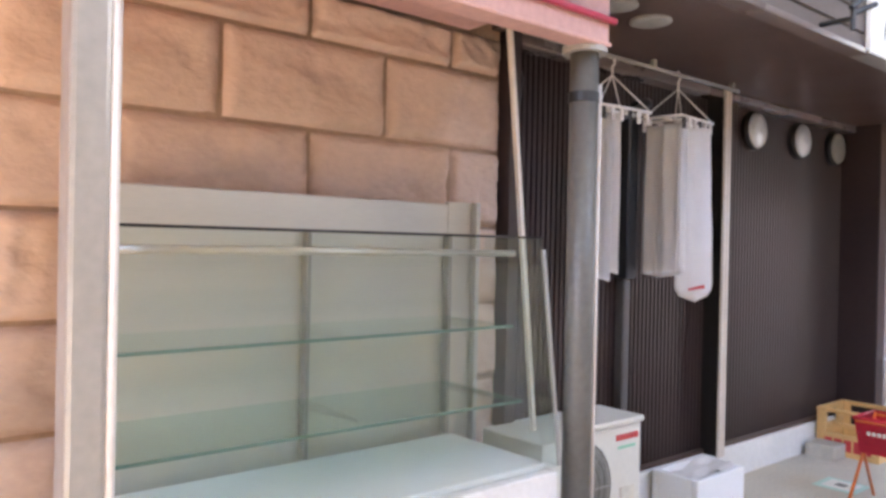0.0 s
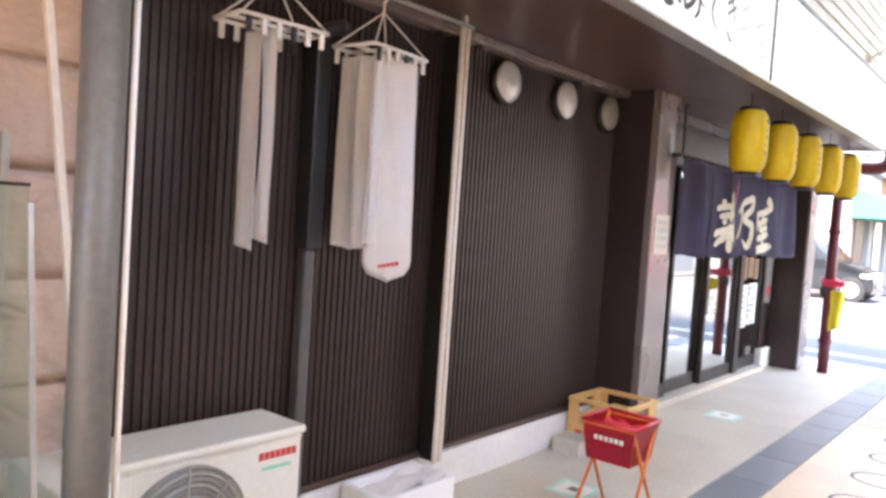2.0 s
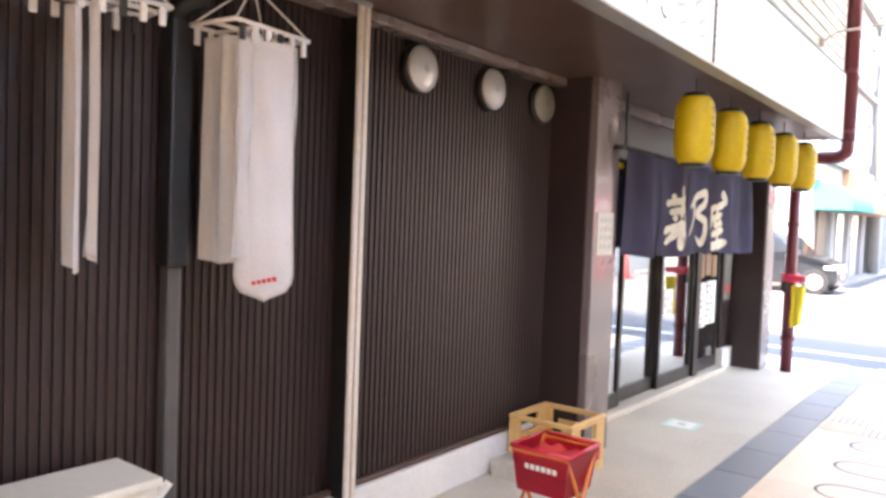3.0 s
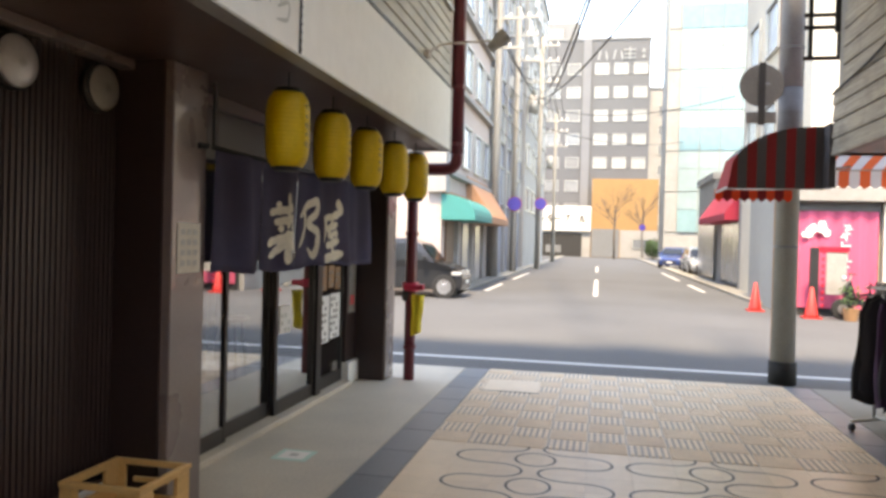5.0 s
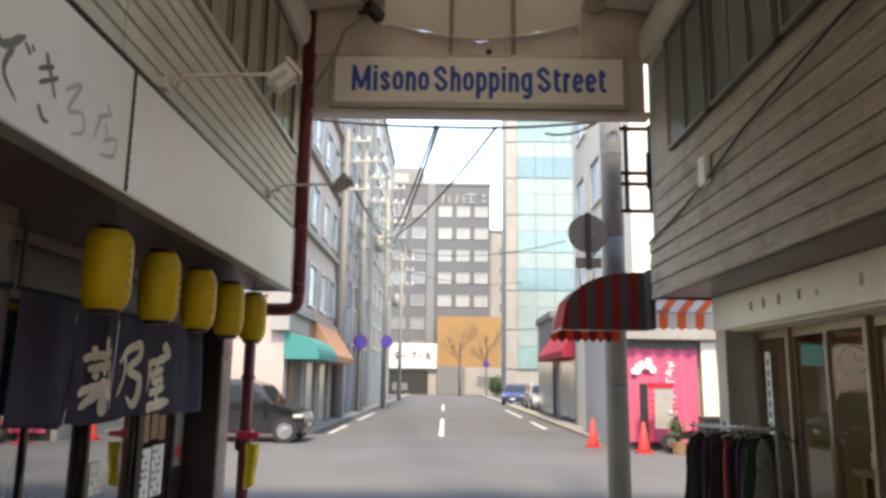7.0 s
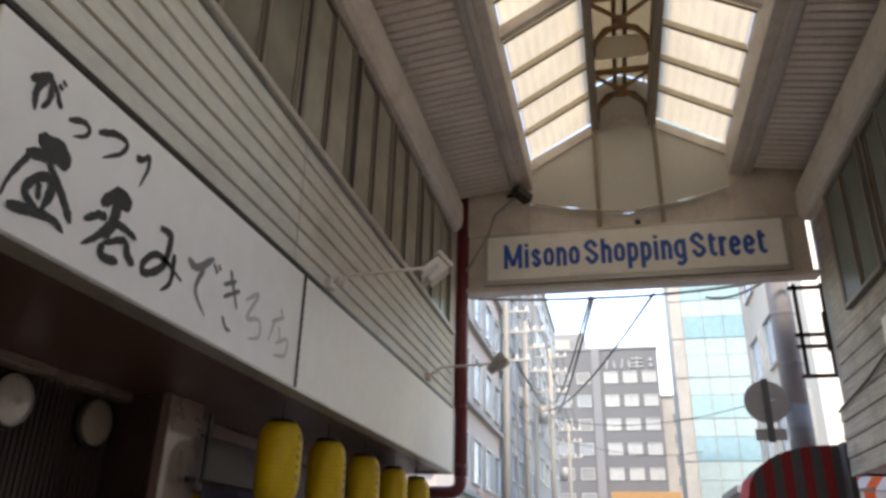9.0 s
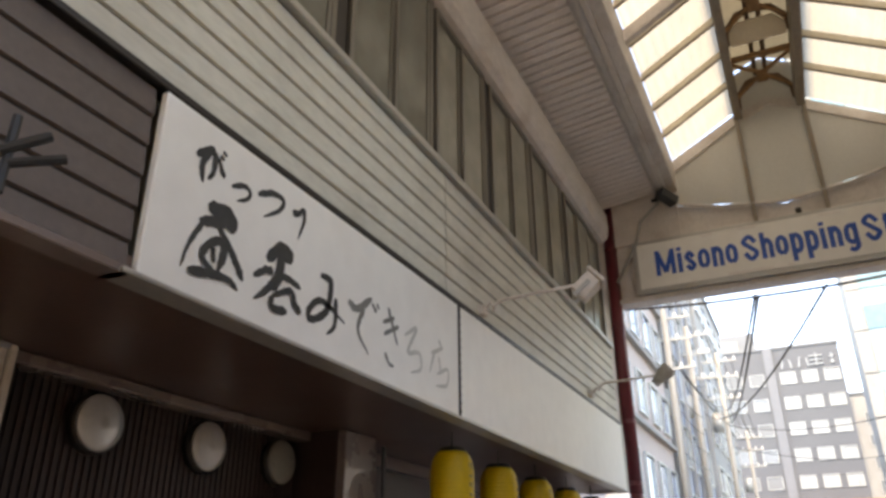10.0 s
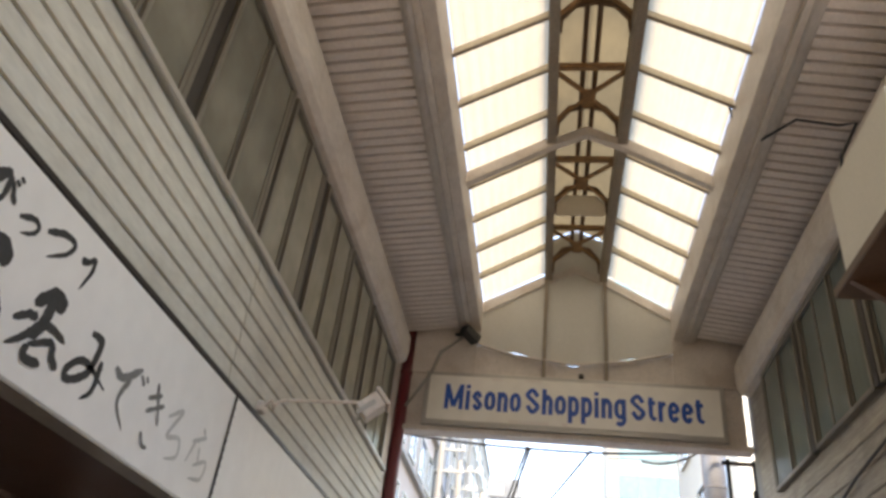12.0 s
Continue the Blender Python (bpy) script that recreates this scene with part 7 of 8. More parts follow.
def car(name, x, y, heading, paint, label, length=3.9, height=1.5):
    """A hatchback: heading in degrees, 0 drives to +x. All parts are laid out along local x."""
    t = thing(name, x, y, -0.03, label, "car")
    m = pose(x, y, -0.03, 0, 0, heading)
    hl, w, h = length / 2, 0.80, height
    side = [(-hl, 0.30), (-hl + 0.02, 0.75), (-hl + 0.12, 0.92), (0.05 * hl, 0.97), (hl * 0.45, 0.97), (hl * 0.74, 0.88), (hl * 0.93, 0.74), (hl - 0.02, 0.58), (hl, 0.40), (hl - 0.06, 0.22), (-hl + 0.06, 0.22)]
    bm = prism(side, "y", -w, w)
    bmesh.ops.bevel(bm, geom=[e for e in bm.edges if abs(e.verts[0].co.y - e.verts[1].co.y) < 0.01], offset=0.06, segments=2, affect="EDGES")
    for v in bm.verts:
        if v.co.x > hl * 0.86:
            v.co.y *= 0.86
    part("body", place(bm, m), paint, t)
    cab = [(-hl + 0.10, 0.93), (-hl + 0.30, h - 0.10), (-hl + 0.55, h), (0.12 * hl, h), (0.35 * hl, h - 0.14), (0.58 * hl, 0.94)]
    bm = bmesh.new()
    r0 = [bm.verts.new((a, -w + 0.03 + 0.16 * max(0, b - 0.94) / 0.5, b)) for a, b in cab]
    r1 = [bm.verts.new((a, w - 0.03 - 0.16 * max(0, b - 0.94) / 0.5, b)) for a, b in cab]
    bm.faces.new(r0)
    bm.faces.new(r1)
    for i in range(len(cab)):
        j = (i + 1) % len(cab)
        bm.faces.new((r0[i], r0[j], r1[j], r1[i]))
    part("cabin", place(bm, m), paint, t)
    for s in (-1, 1):
        for a0, a1, top0, top1 in ((-hl + 0.36, -0.25 * hl, -hl + 0.52, -0.23 * hl), (-0.20 * hl, 0.46 * hl, -0.20 * hl, 0.20 * hl)):
            bm = bmesh.new()
            y0, y1 = s * (w - 0.025), s * (w - 0.025 - 0.13)
            vs = [bm.verts.new(c) for c in ((a0, y0, 0.99), (a1, y0, 0.99), (top1, y1, h - 0.13), (top0, y1, h - 0.13))]
            bm.faces.new(vs)
            part("side_window", place(bm, m), CAR_GLASS, t)
        part("headlight", place(box(hl - 0.30, hl - 0.06, s * (w - 0.06), s * (w - 0.26), 0.60, 0.70, 0.03), m), LAMP_LENS, t)
        part("tail_light", place(box(-hl - 0.004, -hl + 0.14, s * (w - 0.01), s * (w - 0.22), 0.72, 0.92, 0.02), m), TAIL_LENS, t)
        part("mirror", place(box(0.42 * hl, 0.42 * hl + 0.12, s * (w - 0.02), s * (w + 0.16), 0.98, 1.10, 0.03), m), paint, t)
        part("door_seam", place(box(-0.23 * hl, -0.22 * hl, s * (w + 0.001), s * (w + 0.004), 0.32, 0.95), m), BLACK, t)
        for a in (-hl * 0.62, hl * 0.735):
            bm = lathe(a, 0.30, [(0.0, s * (w - 0.22)), (0.30, s * (w - 0.22)), (0.30, s * (w - 0.02)), (0.27, s * (w + 0.015)), (0.20, s * (w + 0.015)), (0.0, s * (w - 0.01))], 24, axis="y")
            wh = part("wheel", place(bm, m), TYRE, t)
            bm = lathe(a, 0.30, [(0.0, s * (w + 0.01)), (0.06, s * (w + 0.02)), (0.10, s * (w + 0.008)), (0.195, s * (w + 0.02)), (0.205, s * (w + 0.0))], 20, axis="y")
            part("rim", place(bm, m), RIM, wh)
            bm = lathe(a, 0.31, [(0.0, s * (w + 0.002)), (0.322, s * (w + 0.002)), (0.322, s * (w + 0.004)), (0.0, s * (w + 0.004))], 24, axis="y")
            part("wheel_arch", place(bm, m), BLACK, t)
    bm = bmesh.new()
    vs = [bm.verts.new(c) for c in ((0.565 * hl, -w + 0.10, 0.97), (0.565 * hl, w - 0.10, 0.97), (0.36 * hl, w - 0.20, h - 0.13), (0.36 * hl, -w + 0.20, h - 0.13))]
    bm.faces.new(vs)
    part("windscreen", place(bm, m @ pose(0.012, 0, 0.006)), CAR_GLASS, t)
    part("grille", place(box(hl - 0.03, hl + 0.003, -0.45, 0.45, 0.36, 0.50, 0.01), m), BLACK, t)
    part("number_plate", place(box(hl + 0.002, hl + 0.008, -0.17, 0.17, 0.38, 0.47), m), SIGN_WHITE, t)
    return t


car("parked_car", 22.62, 5.50, -90, CAR_DARK, "dark hatchback parked along the far kerb", 3.6, 1.55)
car("parked_car", 46.0, -5.3, 180, CAR_SILVER, "silver hatchback parked beside the side street", 4.0, 1.5)
car("parked_car", 50.5, -5.6, 172, CAR_DARK, "black hatchback parked beside the side street", 4.0, 1.5)
car("parked_car", 57.0, -5.0, 165, CAR_BLUE, "dark blue hatchback parked beside the side street", 4.0, 1.45)
car("parked_car", 95.0, 5.6, 0, CAR_SILVER, "pale car inside the parking hall", 4.2, 1.6)


def window_unit(parent, face, u0, u1, z0, z1, plane, pane, frame_mat=ALU, depth=0.10):
    """A recessed-looking window on a facade; face 'W' looks to -x, 'S' to -y, 'N' to +y."""
    def bx(a0, a1, b0, b1, d0, d1):
        if face == "W":
            return box(plane - d1, plane - d0, a0, a1, b0, b1)
        s = -1 if face == "S" else 1
        return box(a0, a1, plane + s * d0, plane + s * d1, b0, b1)
    f = 0.06
    bm = bx(u0, u1, z0, z0 + f, 0.001, depth)
    for q in (bx(u0, u1, z1 - f, z1, 0.001, depth), bx(u0, u0 + f, z0 + f, z1 - f, 0.001, depth), bx(u1 - f, u1, z0 + f, z1 - f, 0.001, depth)):
        me = bpy.data.meshes.new("bar")
        q.to_mesh(me)
        q.free()
        bm.from_mesh(me)
        bpy.data.meshes.remove(me)
    w = part("window", bm, frame_mat, parent)
    part("pane", bx(u0 + f, u1 - f, z0 + f, z1 - f, 0.002, 0.03), pane, w)
    return w


def building(name, x0, x1, y0, y1, h, wall, label, parapet=True):
    t = thing(name, (x0 + x1) / 2, (y0 + y1) / 2, -0.03, label, "building")
    part("wall", box(x0, x1, y0, y1, -0.03, h), wall, t)
    if parapet:
        part("roof", box(x0 - 0.12, x1 + 0.12, y0 - 0.12, y1 + 0.12, h, h + 0.35, 0.03), F_GREY2, t)
    return t


# north row of the side street
b = building("apartment_house", 24.0, 33.0, 4.75, 14, 17, F_PINK, "pale pink apartment house with aluminium windows")
for fl in range(5):
    z = 3.9 + fl * 2.7
    for x in (24.6, 26.9, 29.2, 31.2):
        window_unit(b, "S", x, x + 1.4, z, z + 1.45, 4.75, W_BLUE if (fl + int(x)) % 3 else W_DIM)
    part("ledge", box(24.0, 33.0, 4.55, 4.749, z - 0.45, z - 0.32), F_WHITE, b)
    for y in (5.3, 7.6, 10.2):
        window_unit(b, "W", y, y + 1.5, z, z + 1.45, 24.0, W_DIM)
for x in (24.5, 27.2, 29.8):
    part("shop_door", box(x, x + 1.2, 4.70, 4.749, 0.06, 2.1), WOOD_DARK if x < 25 else W_BRIGHT, b)
    part("shop_post", box(x + 1.45, x + 1.85, 4.62, 4.749, 0.06, 2.6), F_WHITE, b)
part("pier", box(23.75, 24.35, 4.60, 4.749, 2.9, 17), F_WHITE, b, "white corner pier")
part("pier", box(23.80, 23.999, 4.75, 5.15, 2.9, 17), F_WHITE, b, "white corner pier")
part("ground_trim", box(24.0, 33.0, 4.66, 4.749, 2.65, 2.95), APRICOT, b)
t = thing("teal_awning", 25.6, 4.2, 2.1, "teal barrel awning over a shop front", "awning")
prof = [(4.75, 2.85)] + [(4.75 - 1.0 * math.sin(a * math.pi / 12), 2.25 + 0.6 * math.cos(a * math.pi / 12)) for a in range(7)] + [(3.75, 2.10), (4.75, 2.10)]
part("canopy", prism(prof, "x", 23.9, 27.5), TEAL, t)
t = thing("apricot_awning", 30.0, 4.2, 2.1, "apricot sloping awning over a shop front", "awning")
part("canopy", prism([(4.75, 3.75), (3.85, 2.35), (3.85, 2.12), (4.75, 2.12)], "x", 28.0, 32.8), APRICOT, t)
b = building("office_house", 33.2, 46.0, 4.85, 16, 21, F_BLUE, "pale blue panelled office house with strips of windows")
for fl in range(6):
    z = 3.2 + fl * 2.9
    for k in range(5):
        x = 33.7 + k * 2.45
        window_unit(b, "S", x, x + 2.1, z, z + 1.8, 4.85, (W_BLUE, W_BLUE, W_DIM)[(k + fl) % 3])
for k in range(5):
    part("pier", box(33.3 + k * 2.45, 33.62 + k * 2.45, 4.65, 4.849, 0, 21), F_WHITE, b)
b = building("white_house", 46.3, 62, 4.6, 18, 19, F_WHITE, "white rendered office house")
for fl in range(6):
    z = 3.4 + fl * 2.6
    for k in range(5):
        x = 47.0 + k * 3.0
        window_unit(b, "S", x, x + 2.0, z, z + 1.4, 4.6, W_DIM if k % 2 else W_BLUE)
b = building("far_white_house", 64, 86, 9.8, 22, 16, F_GREY2, "light grey house near the end of the street")
for fl in range(5):
    for k in range(6):
        window_unit(b, "S", 65 + k * 3.4, 67.2 + k * 3.4, 3 + fl * 2.6, 4.5 + fl * 2.6, 9.8, W_DIM)

# end of the street
b = building("grey_hotel", 100, 116, -5.6, 8.9, 27.6, F_GREY, "grey tiled hotel block with rows of white windows")
for fl in range(7):
    z = 5.2 + fl * 3.0
    for k, y in enumerate((6.4, 3.9, 0.4, -2.0, -4.4)):
        window_unit(b, "W", y - 0.85, y + 0.85, z, z + 1.45, 100, W_BRIGHT if k > 1 else (W_DIM if fl % 2 else F_GREY2))
part("stair_strip", box(99.7, 99.99, 1.75, 2.75, 0, 27.6), HOTEL_STRIP, b, "lighter vertical strip")
part("penthouse", box(102, 108, 3.5, 8.0, 27.9, 30.6), F_GREY2, b)
part("penthouse", box(101.5, 103, 5.5, 8.6, 27.9, 29.6), F_WHITE, b)
for y, w, rows in ((1.0, 1.3, ()), (-0.9, 1.3, ()), (-3.0, 1.5, (25.2, 25.7, 26.2)), (-4.7, 0.5, (25.3, 26.0))):
    bm = bmesh.new()
    if not rows:
        prism([(y, 25.1), (y - 0.2, 25.1), (y - 0.42, 26.3), (y - 0.25, 26.3)], "x", 99.85, 99.99, bm)
        prism([(y - w, 25.1), (y - w + 0.2, 25.1), (y - w + 0.35, 26.0), (y - w + 0.2, 26.2)], "x", 99.85, 99.99, bm)
    for z in rows:
        box(99.85, 99.99, y - w / 2, y + w / 2, z, z + 0.16, 0, bm)
        box(99.80, 99.845, y - 0.1, y + 0.1, z - 0.15, z + 0.4, 0, bm)
    part("sign_shape", bm, W_BRIGHT, b, "white plain sign shape")
b = building("parking_hall", 92, 99.5, 1.2, 9.2, 3.0, F_WHITE, "white parking hall with a dark entrance and sign board", False)
part("sign_board", box(91.6, 99, 1.2, 9.2, 3.0, 5.9, 0.03), WHITE_PAINT, b)
# flat dark sheet for the shaded inside of the hall
part("entrance", box(91.85, 91.99, 2.2, 8.8, -0.02, 2.7), DARK_VOID, b)
part("parked_shape", box(91.80, 91.84, 4.6, 6.4, 0.4, 1.3, 0.02), F_GREY2, b, "pale vehicle front in the dark entrance")
w = brush("ータープール", 5.6, 1.15, 0.12)
part("lettering", place(w, pose(91.58, 7.3, 3.9) @ FACE_WEST), INK, b, "dark lettering on the sign board")
part("blue_mark", place(rod((91.50, 8.3, 4.5), (91.59, 8.3, 4.5), 0.55, seg=20), Matrix()), BLUE_SIGN, b)
b = building("orange_house", 92, 99.5, -6.4, 1.15, 9.2, F_ORANGE, "orange-brown low house with a pale ground floor", False)
part("ground_floor", box(91.9, 91.99, -6.4, -2.2, 0, 3.2), F_WHITE, b)
part("shutter", box(91.9, 91.99, -2.1, 1.1, 0, 3.3), F_GREY2, b)
window_unit(b, "W", -5.5, -3.6, 1.1, 2.2, 91.9, W_DIM)
b = building("white_tower", 104, 118, -9.5, -5.8, 22, F_WHITE, "slim white tower behind the street")
for fl in range(7):
    window_unit(b, "W", -8.4, -7.0, 3 + fl * 2.6, 4.3 + fl * 2.6, 104, W_DIM)

# south row of the side street
b = building("corner_house", 21.6, 30.0, -16, -4.55, 13, F_CREAM, "white corner house with a pink curtained shop")
part("ground_floor", box(21.6, 26.0, -4.56, -4.1, -0.03, 3.1), F_WHITE, b)
# flat dark sheet for the shaded inside of the shop
part("shop_opening", box(21.50, 21.59, -6.05, -4.25, 0.0, 2.55), DARK_VOID, b, "dark sheet for the shade inside the shop opening")
part("awning_board", box(21.2, 21.59, -7.2, -4.1, 2.62, 2.95, 0.02), F_STONE, b)
part("pillar", box(21.35, 21.59, -6.45, -6.10, 0, 2.6), CREAM_TRIM, b)
for fl in range(3):
    for k in range(3):
        window_unit(b, "N", 22.4 + k * 2.5, 24.0 + k * 2.5, 4.2 + fl * 2.9, 5.7 + fl * 2.9, -4.55, W_DIM if k else W_BLUE)
    for y in (-6.0, -8.6, -11.2):
        window_unit(b, "W", y - 0.8, y + 0.8, 4.2 + fl * 2.9, 5.7 + fl * 2.9, 21.6, W_DIM)
t = thing("pink_curtain", 21.4, -5.15, 0.1, "bright pink shop curtain with white flower marks", "curtain")


def pink(u, v):
    y = -4.3 - 1.70 * u
    return (21.44 + 0.03 * math.sin(u * 30), y, 0.15 + 2.25 * v)


part("cloth", sheet(pink, 40, 6), PINK, t, smooth=True)
part("header", box(21.42, 21.49, -6.05, -4.25, 2.40, 2.60), DUCT_GREY, t, "dark shutter header")
r4 = random.Random(5)
for cy, cz, n, sp in ((-4.75, 1.96, 9, 0.13), (-4.60, 1.86, 5, 0.08)):
    for k in range(n):
        y, z, r = cy + r4.gauss(0, sp), cz + r4.gauss(0, sp * 0.45), r4.uniform(0.03, 0.06)
        bm = bmesh.new()
        for q in range(5):
            a = q * 1.2566 + k
            rod((21.385 - 0.006 * (k % 3) - 0.001 * q, y + r * math.cos(a), z + r * math.sin(a)), (21.40, y + r * math.cos(a), z + r * math.sin(a)), r * 0.78, seg=8, bm=bm)
        part("flower_mark", bm, SIGN_WHITE, t, "white flower mark")
for k, z in enumerate((2.02, 1.82, 1.60, 1.40, 1.18)):
    bm = bmesh.new()
    for q in range(4):
        y, dz, l = -5.30 + r4.uniform(-0.07, 0.07), r4.uniform(-0.07, 0.07), r4.uniform(0.05, 0.13)
        if q % 2:
            box(21.399, 21.405, y - l, y + l * 0.6, z + dz - 0.012, z + dz + 0.012, 0, bm)
        else:
            box(21.395, 21.3985, y - 0.014, y + 0.014, z + dz - l, z + dz + l * 0.5, 0, bm)
    part("writing_mark", bm, SIGN_WHITE, t, "white illegible writing mark")
t = thing("sign_stand", 20.9, -4.75, -0.03, "dark sign stand with red lamps and a mirror", "sign stand")
part("post", box(20.85, 20.95, -4.62, -4.44, -0.03, 1.55, 0.01), BLACK, t)
for i in range(9):
    part("lamp", lathe(20.83, -4.70, [(0.0, 0.2 + i * 0.15), (0.03, 0.22 + i * 0.15), (0.03, 0.27 + i * 0.15), (0.0, 0.29 + i * 0.15)], 8), RED_PLASTIC, t, "small red lamp")
part("board", box(20.87, 20.92, -5.2, -4.78, 0.5, 1.45, 0.01), STEEL_GREY, t)
part("head", box(20.85, 20.95, -5.25, -4.6, 1.45, 1.58, 0.02), RED_PLASTIC, t)
t = thing("motor_scooter", 20.6, -5.5, -0.03, "dark motor scooter parked before the pink shop", "scooter")
for y in (-5.05, -6.15):
    wh = part("wheel", place(lathe(0, 0, [(0.12, -0.045), (0.22, -0.045), (0.235, 0.0), (0.22, 0.045), (0.12, 0.045)], 18), pose(20.6, y, 0.205, 0, 90, 0)), TYRE, t)
    part("hub", rod((20.55, y, 0.205), (20.65, y, 0.205), 0.11, seg=12), RIM, wh)
part("body", prism([(-5.10, 0.30), (-5.05, 0.62), (-5.18, 0.85), (-5.30, 0.45), (-5.65, 0.38), (-5.75, 0.72), (-6.30, 0.75), (-6.35, 0.55), (-5.95, 0.30)], "x", 20.50, 20.70), CAR_DARK, t)
part("seat", box(20.49, 20.71, -6.3, -5.72, 0.72, 0.82, 0.03), BLACK, t)
part("handlebar", rod((20.35, -5.22, 0.98), (20.85, -5.22, 0.98), 0.015, seg=8), BLACK, t)
part("stem", rod((20.6, -5.08, 0.4), (20.6, -5.22, 0.98), 0.02, seg=8), STEEL_GREY, t)
part("lamp", rod((20.6, -5.1, 0.88), (20.6, -5.02, 0.88), 0.06, seg=12), LAMP_LENS, t)
t = thing("flower_pot", 20.7, -5.05, -0.03, "small potted plant before the pink shop", "plant")
part("pot", lathe(20.35, -5.15, [(0.0, -0.03), (0.13, -0.03), (0.17, 0.24), (0.0, 0.24)], 14), WOOD, t)
bm = bmesh.new()
r2 = random.Random(3)
for i in range(70):
    a, rr, z = r2.uniform(0, 6.28), 0.22 * math.sqrt(r2.random()), 0.25 + 0.45 * r2.random()
    c = Vector((20.35 + rr * math.cos(a), -5.15 + rr * math.sin(a), z))
    d = Vector((r2.uniform(-1, 1), r2.uniform(-1, 1), r2.uniform(-0.3, 1))).normalized() * 0.08
    e = d.orthogonal().normalized() * 0.03
    bm.faces.new([bm.verts.new(q) for q in (c, c + d * 0.5 + e, c + d, c + d * 0.5 - e)])
part("leaves", bm, SHRUB, t)
b = building("white_shop_house", 30.3, 37.5, -15, -4.9, 4.0, F_WHITE, "white two-storey shop house")
for k in range(2):
    window_unit(b, "N", 31.2 + k * 2.6, 33.0 + k * 2.6, 2.9, 3.7, -4.9, W_DIM)
part("pillar", box(30.3, 30.7, -4.9, -4.6, 0, 3.4), F_WHITE, b)
part("shop_front", box(31.0, 36.0, -4.899, -4.86, 0.06, 2.6), W_DIM, b)
t = thing("crimson_awning", 36.0, -4.6, 2.6, "crimson sloping awning over a shop front", "awning")
part("canopy", prism([(-4.899, 3.75), (-4.2, 2.75), (-4.2, 2.5), (-4.899, 2.5)], "x", 31.2, 38.4), CRIMSON, t)
b = building("grey_shop_house", 38.6, 44.0, -15, -4.9, 4.6, F_STONE, "beige low shop house")
part("shop_front", box(38.2, 43.6, -4.899, -4.86, 0.06, 2.7), W_DIM, b)
b = building("glass_tower", 62, 66.5, -22, -4.6, 44, F_STONE, "tall tower with a stone edge and teal glass front")
for fl in range(13):
    z = 2.6 + fl * 3.1
    for k in range(8):
        ya = -5.55 - k * 1.5
        part("glass_panel", box(61.86, 61.99, ya - 1.44, ya, z, z + 1.7), (F_TEAL, F_TEAL_PALE, F_TEAL_DEEP)[(fl + k // 4) % 3], b)
        part("spandrel", box(61.90, 61.99, ya - 1.44, ya, z + 1.74, z + 3.05), F_TEAL_PALE, b)
    part("stone_course", box(61.93, 61.99, -5.5, -4.6, z - 0.02, z + 2.9, 0.02), F_STONE, b, "pale stone course")

# street poles with cross arms, signs, cables
def street_pole(x, y, h, label):
    t = thing("street_pole", x, y, -0.03, label, "utility pole", "street poles")
    part("shaft", rod((x, y, -0.03), (x, y, h), 0.17, 0.10, 14), POLE, t, smooth=True)
    for z in (h - 0.5, h - 1.4, h - 2.6):
        part("cross_arm", box(x - 0.05, x + 0.05, y - 1.0, y + 1.0, z - 0.05, z + 0.05), STEEL_GREY, t)
        for k in (-0.9, -0.45, 0.45, 0.9):
            part("insulator", lathe(x, y + k, [(0.0, z + 0.05), (0.06, z + 0.06), (0.04, z + 0.16), (0.06, z + 0.2), (0.0, z + 0.24)], 8), PLASTIC_WHITE, t)
    part("transformer", rod((x, y + 0.45, h - 4.4), (x, y + 0.45, h - 3.4), 0.27, seg=14), STEEL_GREY, t, smooth=True)
    return t


street_pole(39.2, 4.35, 13.0, "grey street pole with cross arms and a transformer")
street_pole(46.5, 3.75, 13.5, "grey street pole with cross arms and a transformer")
street_pole(33.0, 4.45, 12.0, "grey street pole with cross arms and a transformer")
street_pole(64.0, 3.9, 12.0, "grey street pole with cross arms and a transformer")
for x, y, z, r in ((38.9, 4.30, 3.35, 0.33), (46.2, 3.60, 3.75, 0.33), (85.0, -4.3, 3.4, 0.33)):
    t = thing("blue_round_sign", x, y, z, "round blue road sign with a red rim", "road sign", "round blue signs")
    part("disc", place(lathe(0, 0, [(0.0, -0.014), (r, -0.014), (r, 0.014), (0.0, 0.014)], 24), pose(x - 0.02, y, z, 0, 90, 0)), BLUE_SIGN, t)
    part("rim", place(lathe(0, 0, [(0.0, -0.010), (r + 0.025, -0.010), (r + 0.025, 0.010), (0.0, 0.010)], 24), pose(x - 0.02, y, z, 0, 90, 0)), CRIMSON, t)
    part("post", rod((x + 0.06, y, -0.03), (x + 0.06, y, z + 0.3), 0.03, seg=8), STEEL_GREY, t)


def span(a, b, sag, r=0.02, n=14):
    a, b = Vector(a), Vector(b)
    return tube([a + (b - a) * (i / n) - Vector((0, 0, sag * 4 * (i / n) * (1 - i / n))) for i in range(n + 1)], r, 6)


ca = thing("overhead_cables", 11.6, 0.3, 4.5, "black overhead cables from the arcade mouth to the street poles", "cable")
part("cable", span((11.5, 1.85, 4.66), (11.5, 0.33, 4.58), 0.02, 0.016), CABLE, ca)
part("cable", span((11.5, 0.33, 4.58), (11.6, -1.9, 4.75), 0.05, 0.016), CABLE, ca)
part("cable", span((11.5, 0.33, 4.58), (46.5, 3.65, 9.6), 0.5, 0.022), CABLE, ca)
part("cable", span((11.5, 0.36, 4.60), (46.5, 3.85, 10.4), 0.6, 0.018), CABLE, ca)
part("cable", span((11.8, -0.40, 4.70), (39.2, 4.1, 8.8), 0.8, 0.018), CABLE, ca)
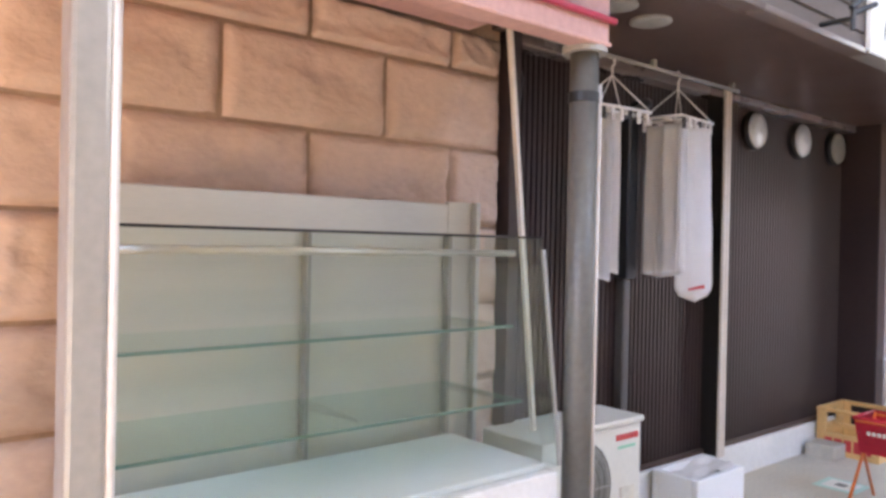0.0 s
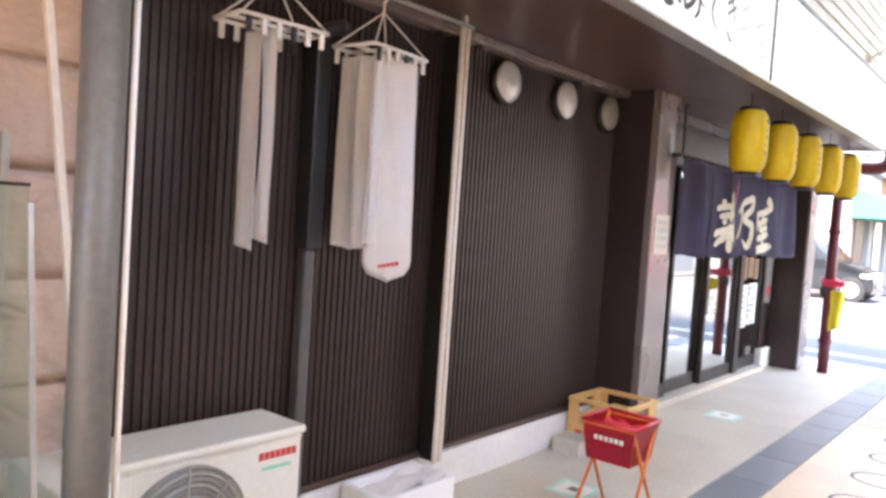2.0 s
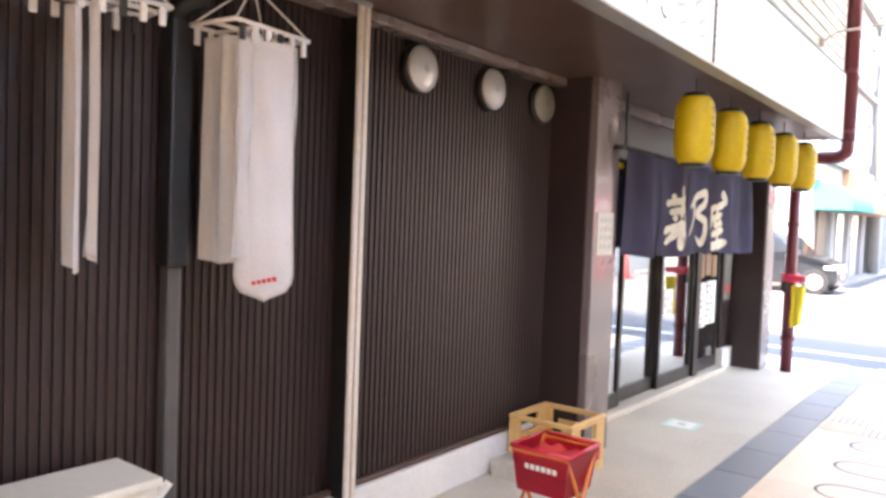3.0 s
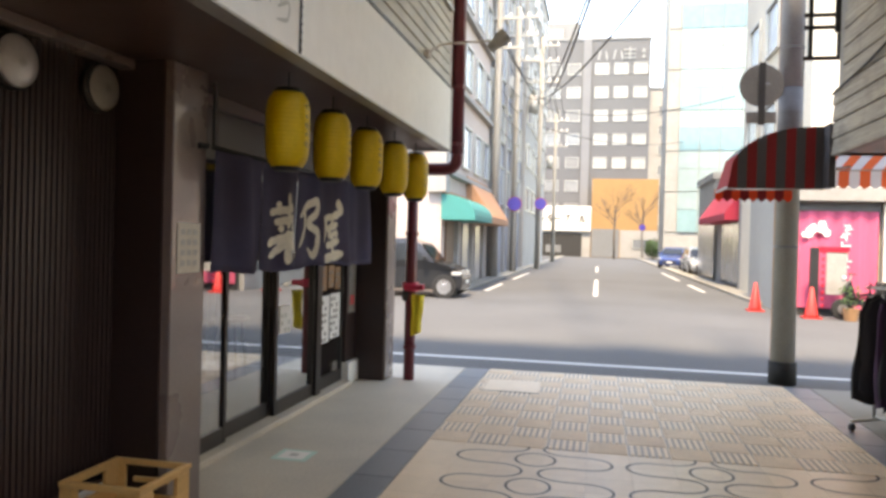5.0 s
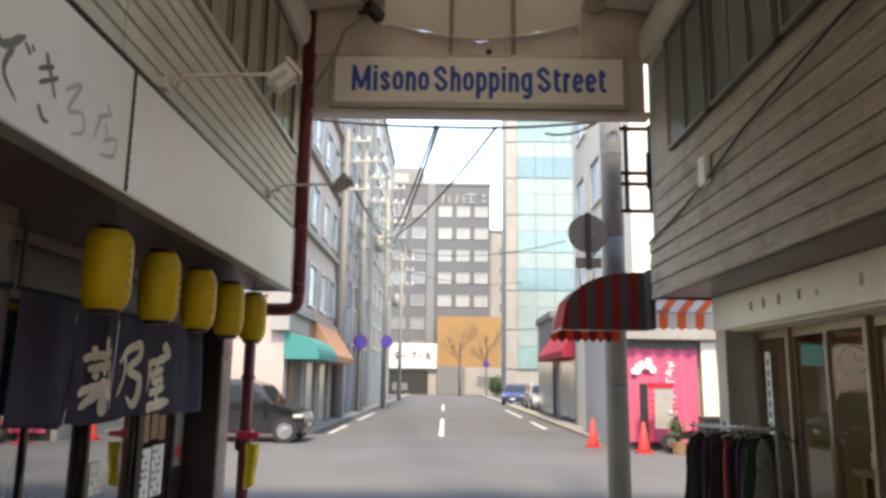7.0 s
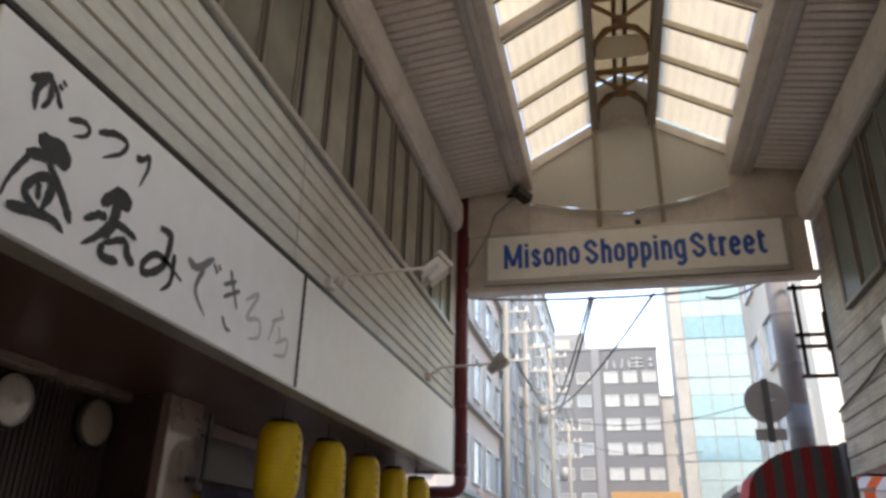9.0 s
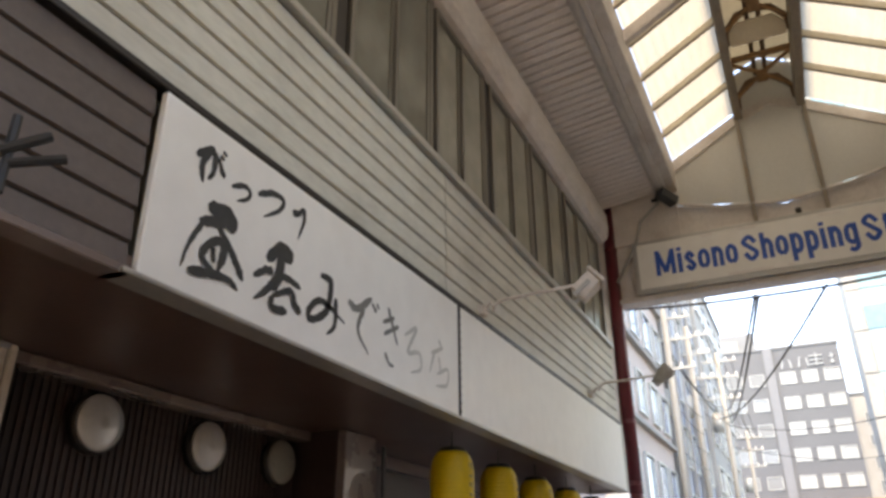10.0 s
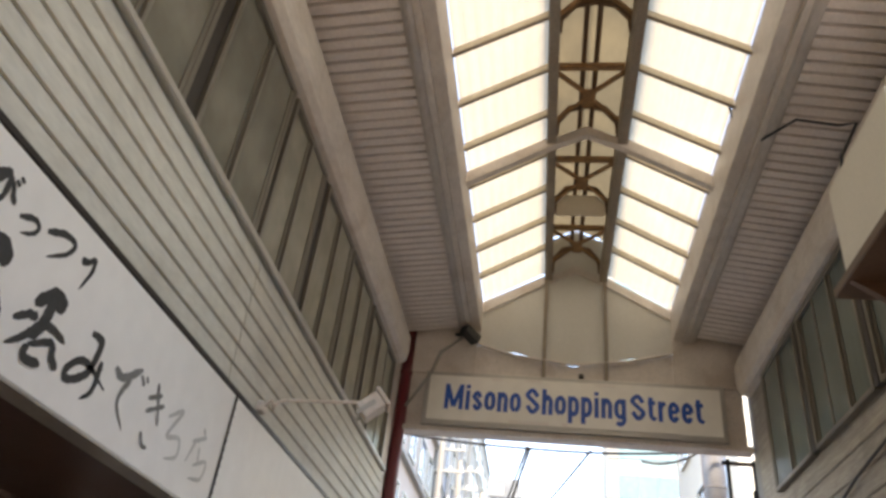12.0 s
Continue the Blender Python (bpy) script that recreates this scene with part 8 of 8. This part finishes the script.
part("cable", span((11.8, -1.0, 4.62), (11.75, -1.83, 4.9), 0.12, 0.014), CABLE, ca)
part("cable", span((39.2, 3.5, 12.4), (64.0, 3.5, 11.4), 0.6, 0.02), CABLE, ca)
part("cable", span((46.5, 3.75, 9.4), (34.0, -4.9, 7.5), 0.6, 0.018), CABLE, ca)
part("cable", span((46.5, 3.75, 8.3), (62.0, -6.0, 9.5), 0.6, 0.02), CABLE, ca)
for k in range(5):
    part("cable", span((33.0, 3.6 + 0.35 * k, 8.6 + 0.7 * k), (46.5, 3.1 + 0.35 * k, 9.3 + 0.6 * k), 0.5 + 0.1 * k, 0.02), CABLE, ca)
    part("cable", span((39.2, 4.2, 6.2 + 0.8 * k), (33.6 + 1.6 * k, 4.9, 7.0 + 0.9 * k), 0.25, 0.018), CABLE, ca)
    part("cable", span((46.5, 3.7, 6.5 + 0.7 * k), (52.0 + k, 4.6, 7.4 + 0.8 * k), 0.3, 0.02), CABLE, ca)
for k in range(4):
    part("cable", span((46.5, 3.0 + 0.4 * k, 12.9), (64.0, 3.2 + 0.4 * k, 11.6), 0.5, 0.018), CABLE, ca)

# bare street trees and a shrub
def bare_tree(x, y, h, seed):
    t = thing("bare_tree", x, y, -0.03, "leafless street tree with thin twigs", "tree", "bare trees")
    r3 = random.Random(seed)
    part("trunk", tube([(x, y, -0.03), (x + 0.05, y + 0.05, h * 0.3), (x, y - 0.05, h * 0.62)], 0.11, 8), BARK, t, smooth=True)
    bm = bmesh.new()

    def limb(p, d, l, r, depth):
        q = p + d * l
        rod(p, q, r, r * 0.6, 5, bm)
        if depth:
            for _ in range(3):
                e = (d + Vector((r3.uniform(-0.7, 0.7), r3.uniform(-0.7, 0.7), r3.uniform(-0.1, 0.6)))).normalized()
                limb(p + d * l * r3.uniform(0.5, 1.0), e, l * r3.uniform(0.5, 0.75), r * 0.55, depth - 1)
    for i in range(6):
        a = i * 1.05
        limb(Vector((x, y, h * (0.36 + 0.05 * i))), Vector((math.cos(a) * 0.7, math.sin(a) * 0.7, 0.75)).normalized(), h * 0.2, 0.06, 3)
    part("crown", bm, BARK, t)
    return t


bare_tree(84.0, -1.4, 8.5, 1)
bare_tree(86.0, -4.4, 8.0, 2)
t = thing("shrub", 87, -5.2, -0.03, "small dark green clipped shrub", "shrub")
bm = bmesh.new()
for i in range(500):
    d = Vector((r2.gauss(0, 1), r2.gauss(0, 1), r2.gauss(0, 1))).normalized()
    c = Vector((87, -5.6, 1.2)) + Vector((d.x * 0.7, d.y * 1.0, d.z * 1.1)) * r2.uniform(0.75, 1.05)
    a = d.orthogonal().normalized() * 0.13
    e = d.cross(a)
    bm.faces.new([bm.verts.new(q) for q in (c + a, c + e, c - a, c - e)])
part("leaves", bm, SHRUB, t)
part("stem", rod((87, -5.6, -0.03), (87, -5.6, 1.0), 0.08, seg=6), BARK, t)

# unseen street behind the roof, left open for sky light, and the blocks round the arcade
# unseen, white so that it throws light into the arcade
b = building("rear_block", -40, -17, -2.9, 3.1, 7.0, WHITE_PAINT, "unseen plain house behind, kept white to bounce daylight")
b = building("north_block", -16, 9.9, 6.3, 16, 9.0, F_WHITE, "plain block behind the north shops")
# middle block lowered, out of view, to leave the sky-light gap open
for x0, x1, h in ((-16, 2.6, 7.0), (2.75, 5.6, 3.0), (5.75, 10.3, 7.0)):
    building("south_block", x0, x1, -16, -6.45, h, F_WHITE, "plain block behind the south shops")
# unseen flanks added where the light gap cuts the upper floor
solo("wall_flank_west", box(2.45, 2.599, -6.3, -2.251, 2.6, 5.75), WHITE_PAINT, "unseen flank wall beside the gap left for sky light", "wall")
solo("wall_flank_east", box(5.661, 5.81, -6.3, -2.251, 2.6, 5.75), WHITE_PAINT, "unseen flank wall beside the gap left for sky light", "wall")
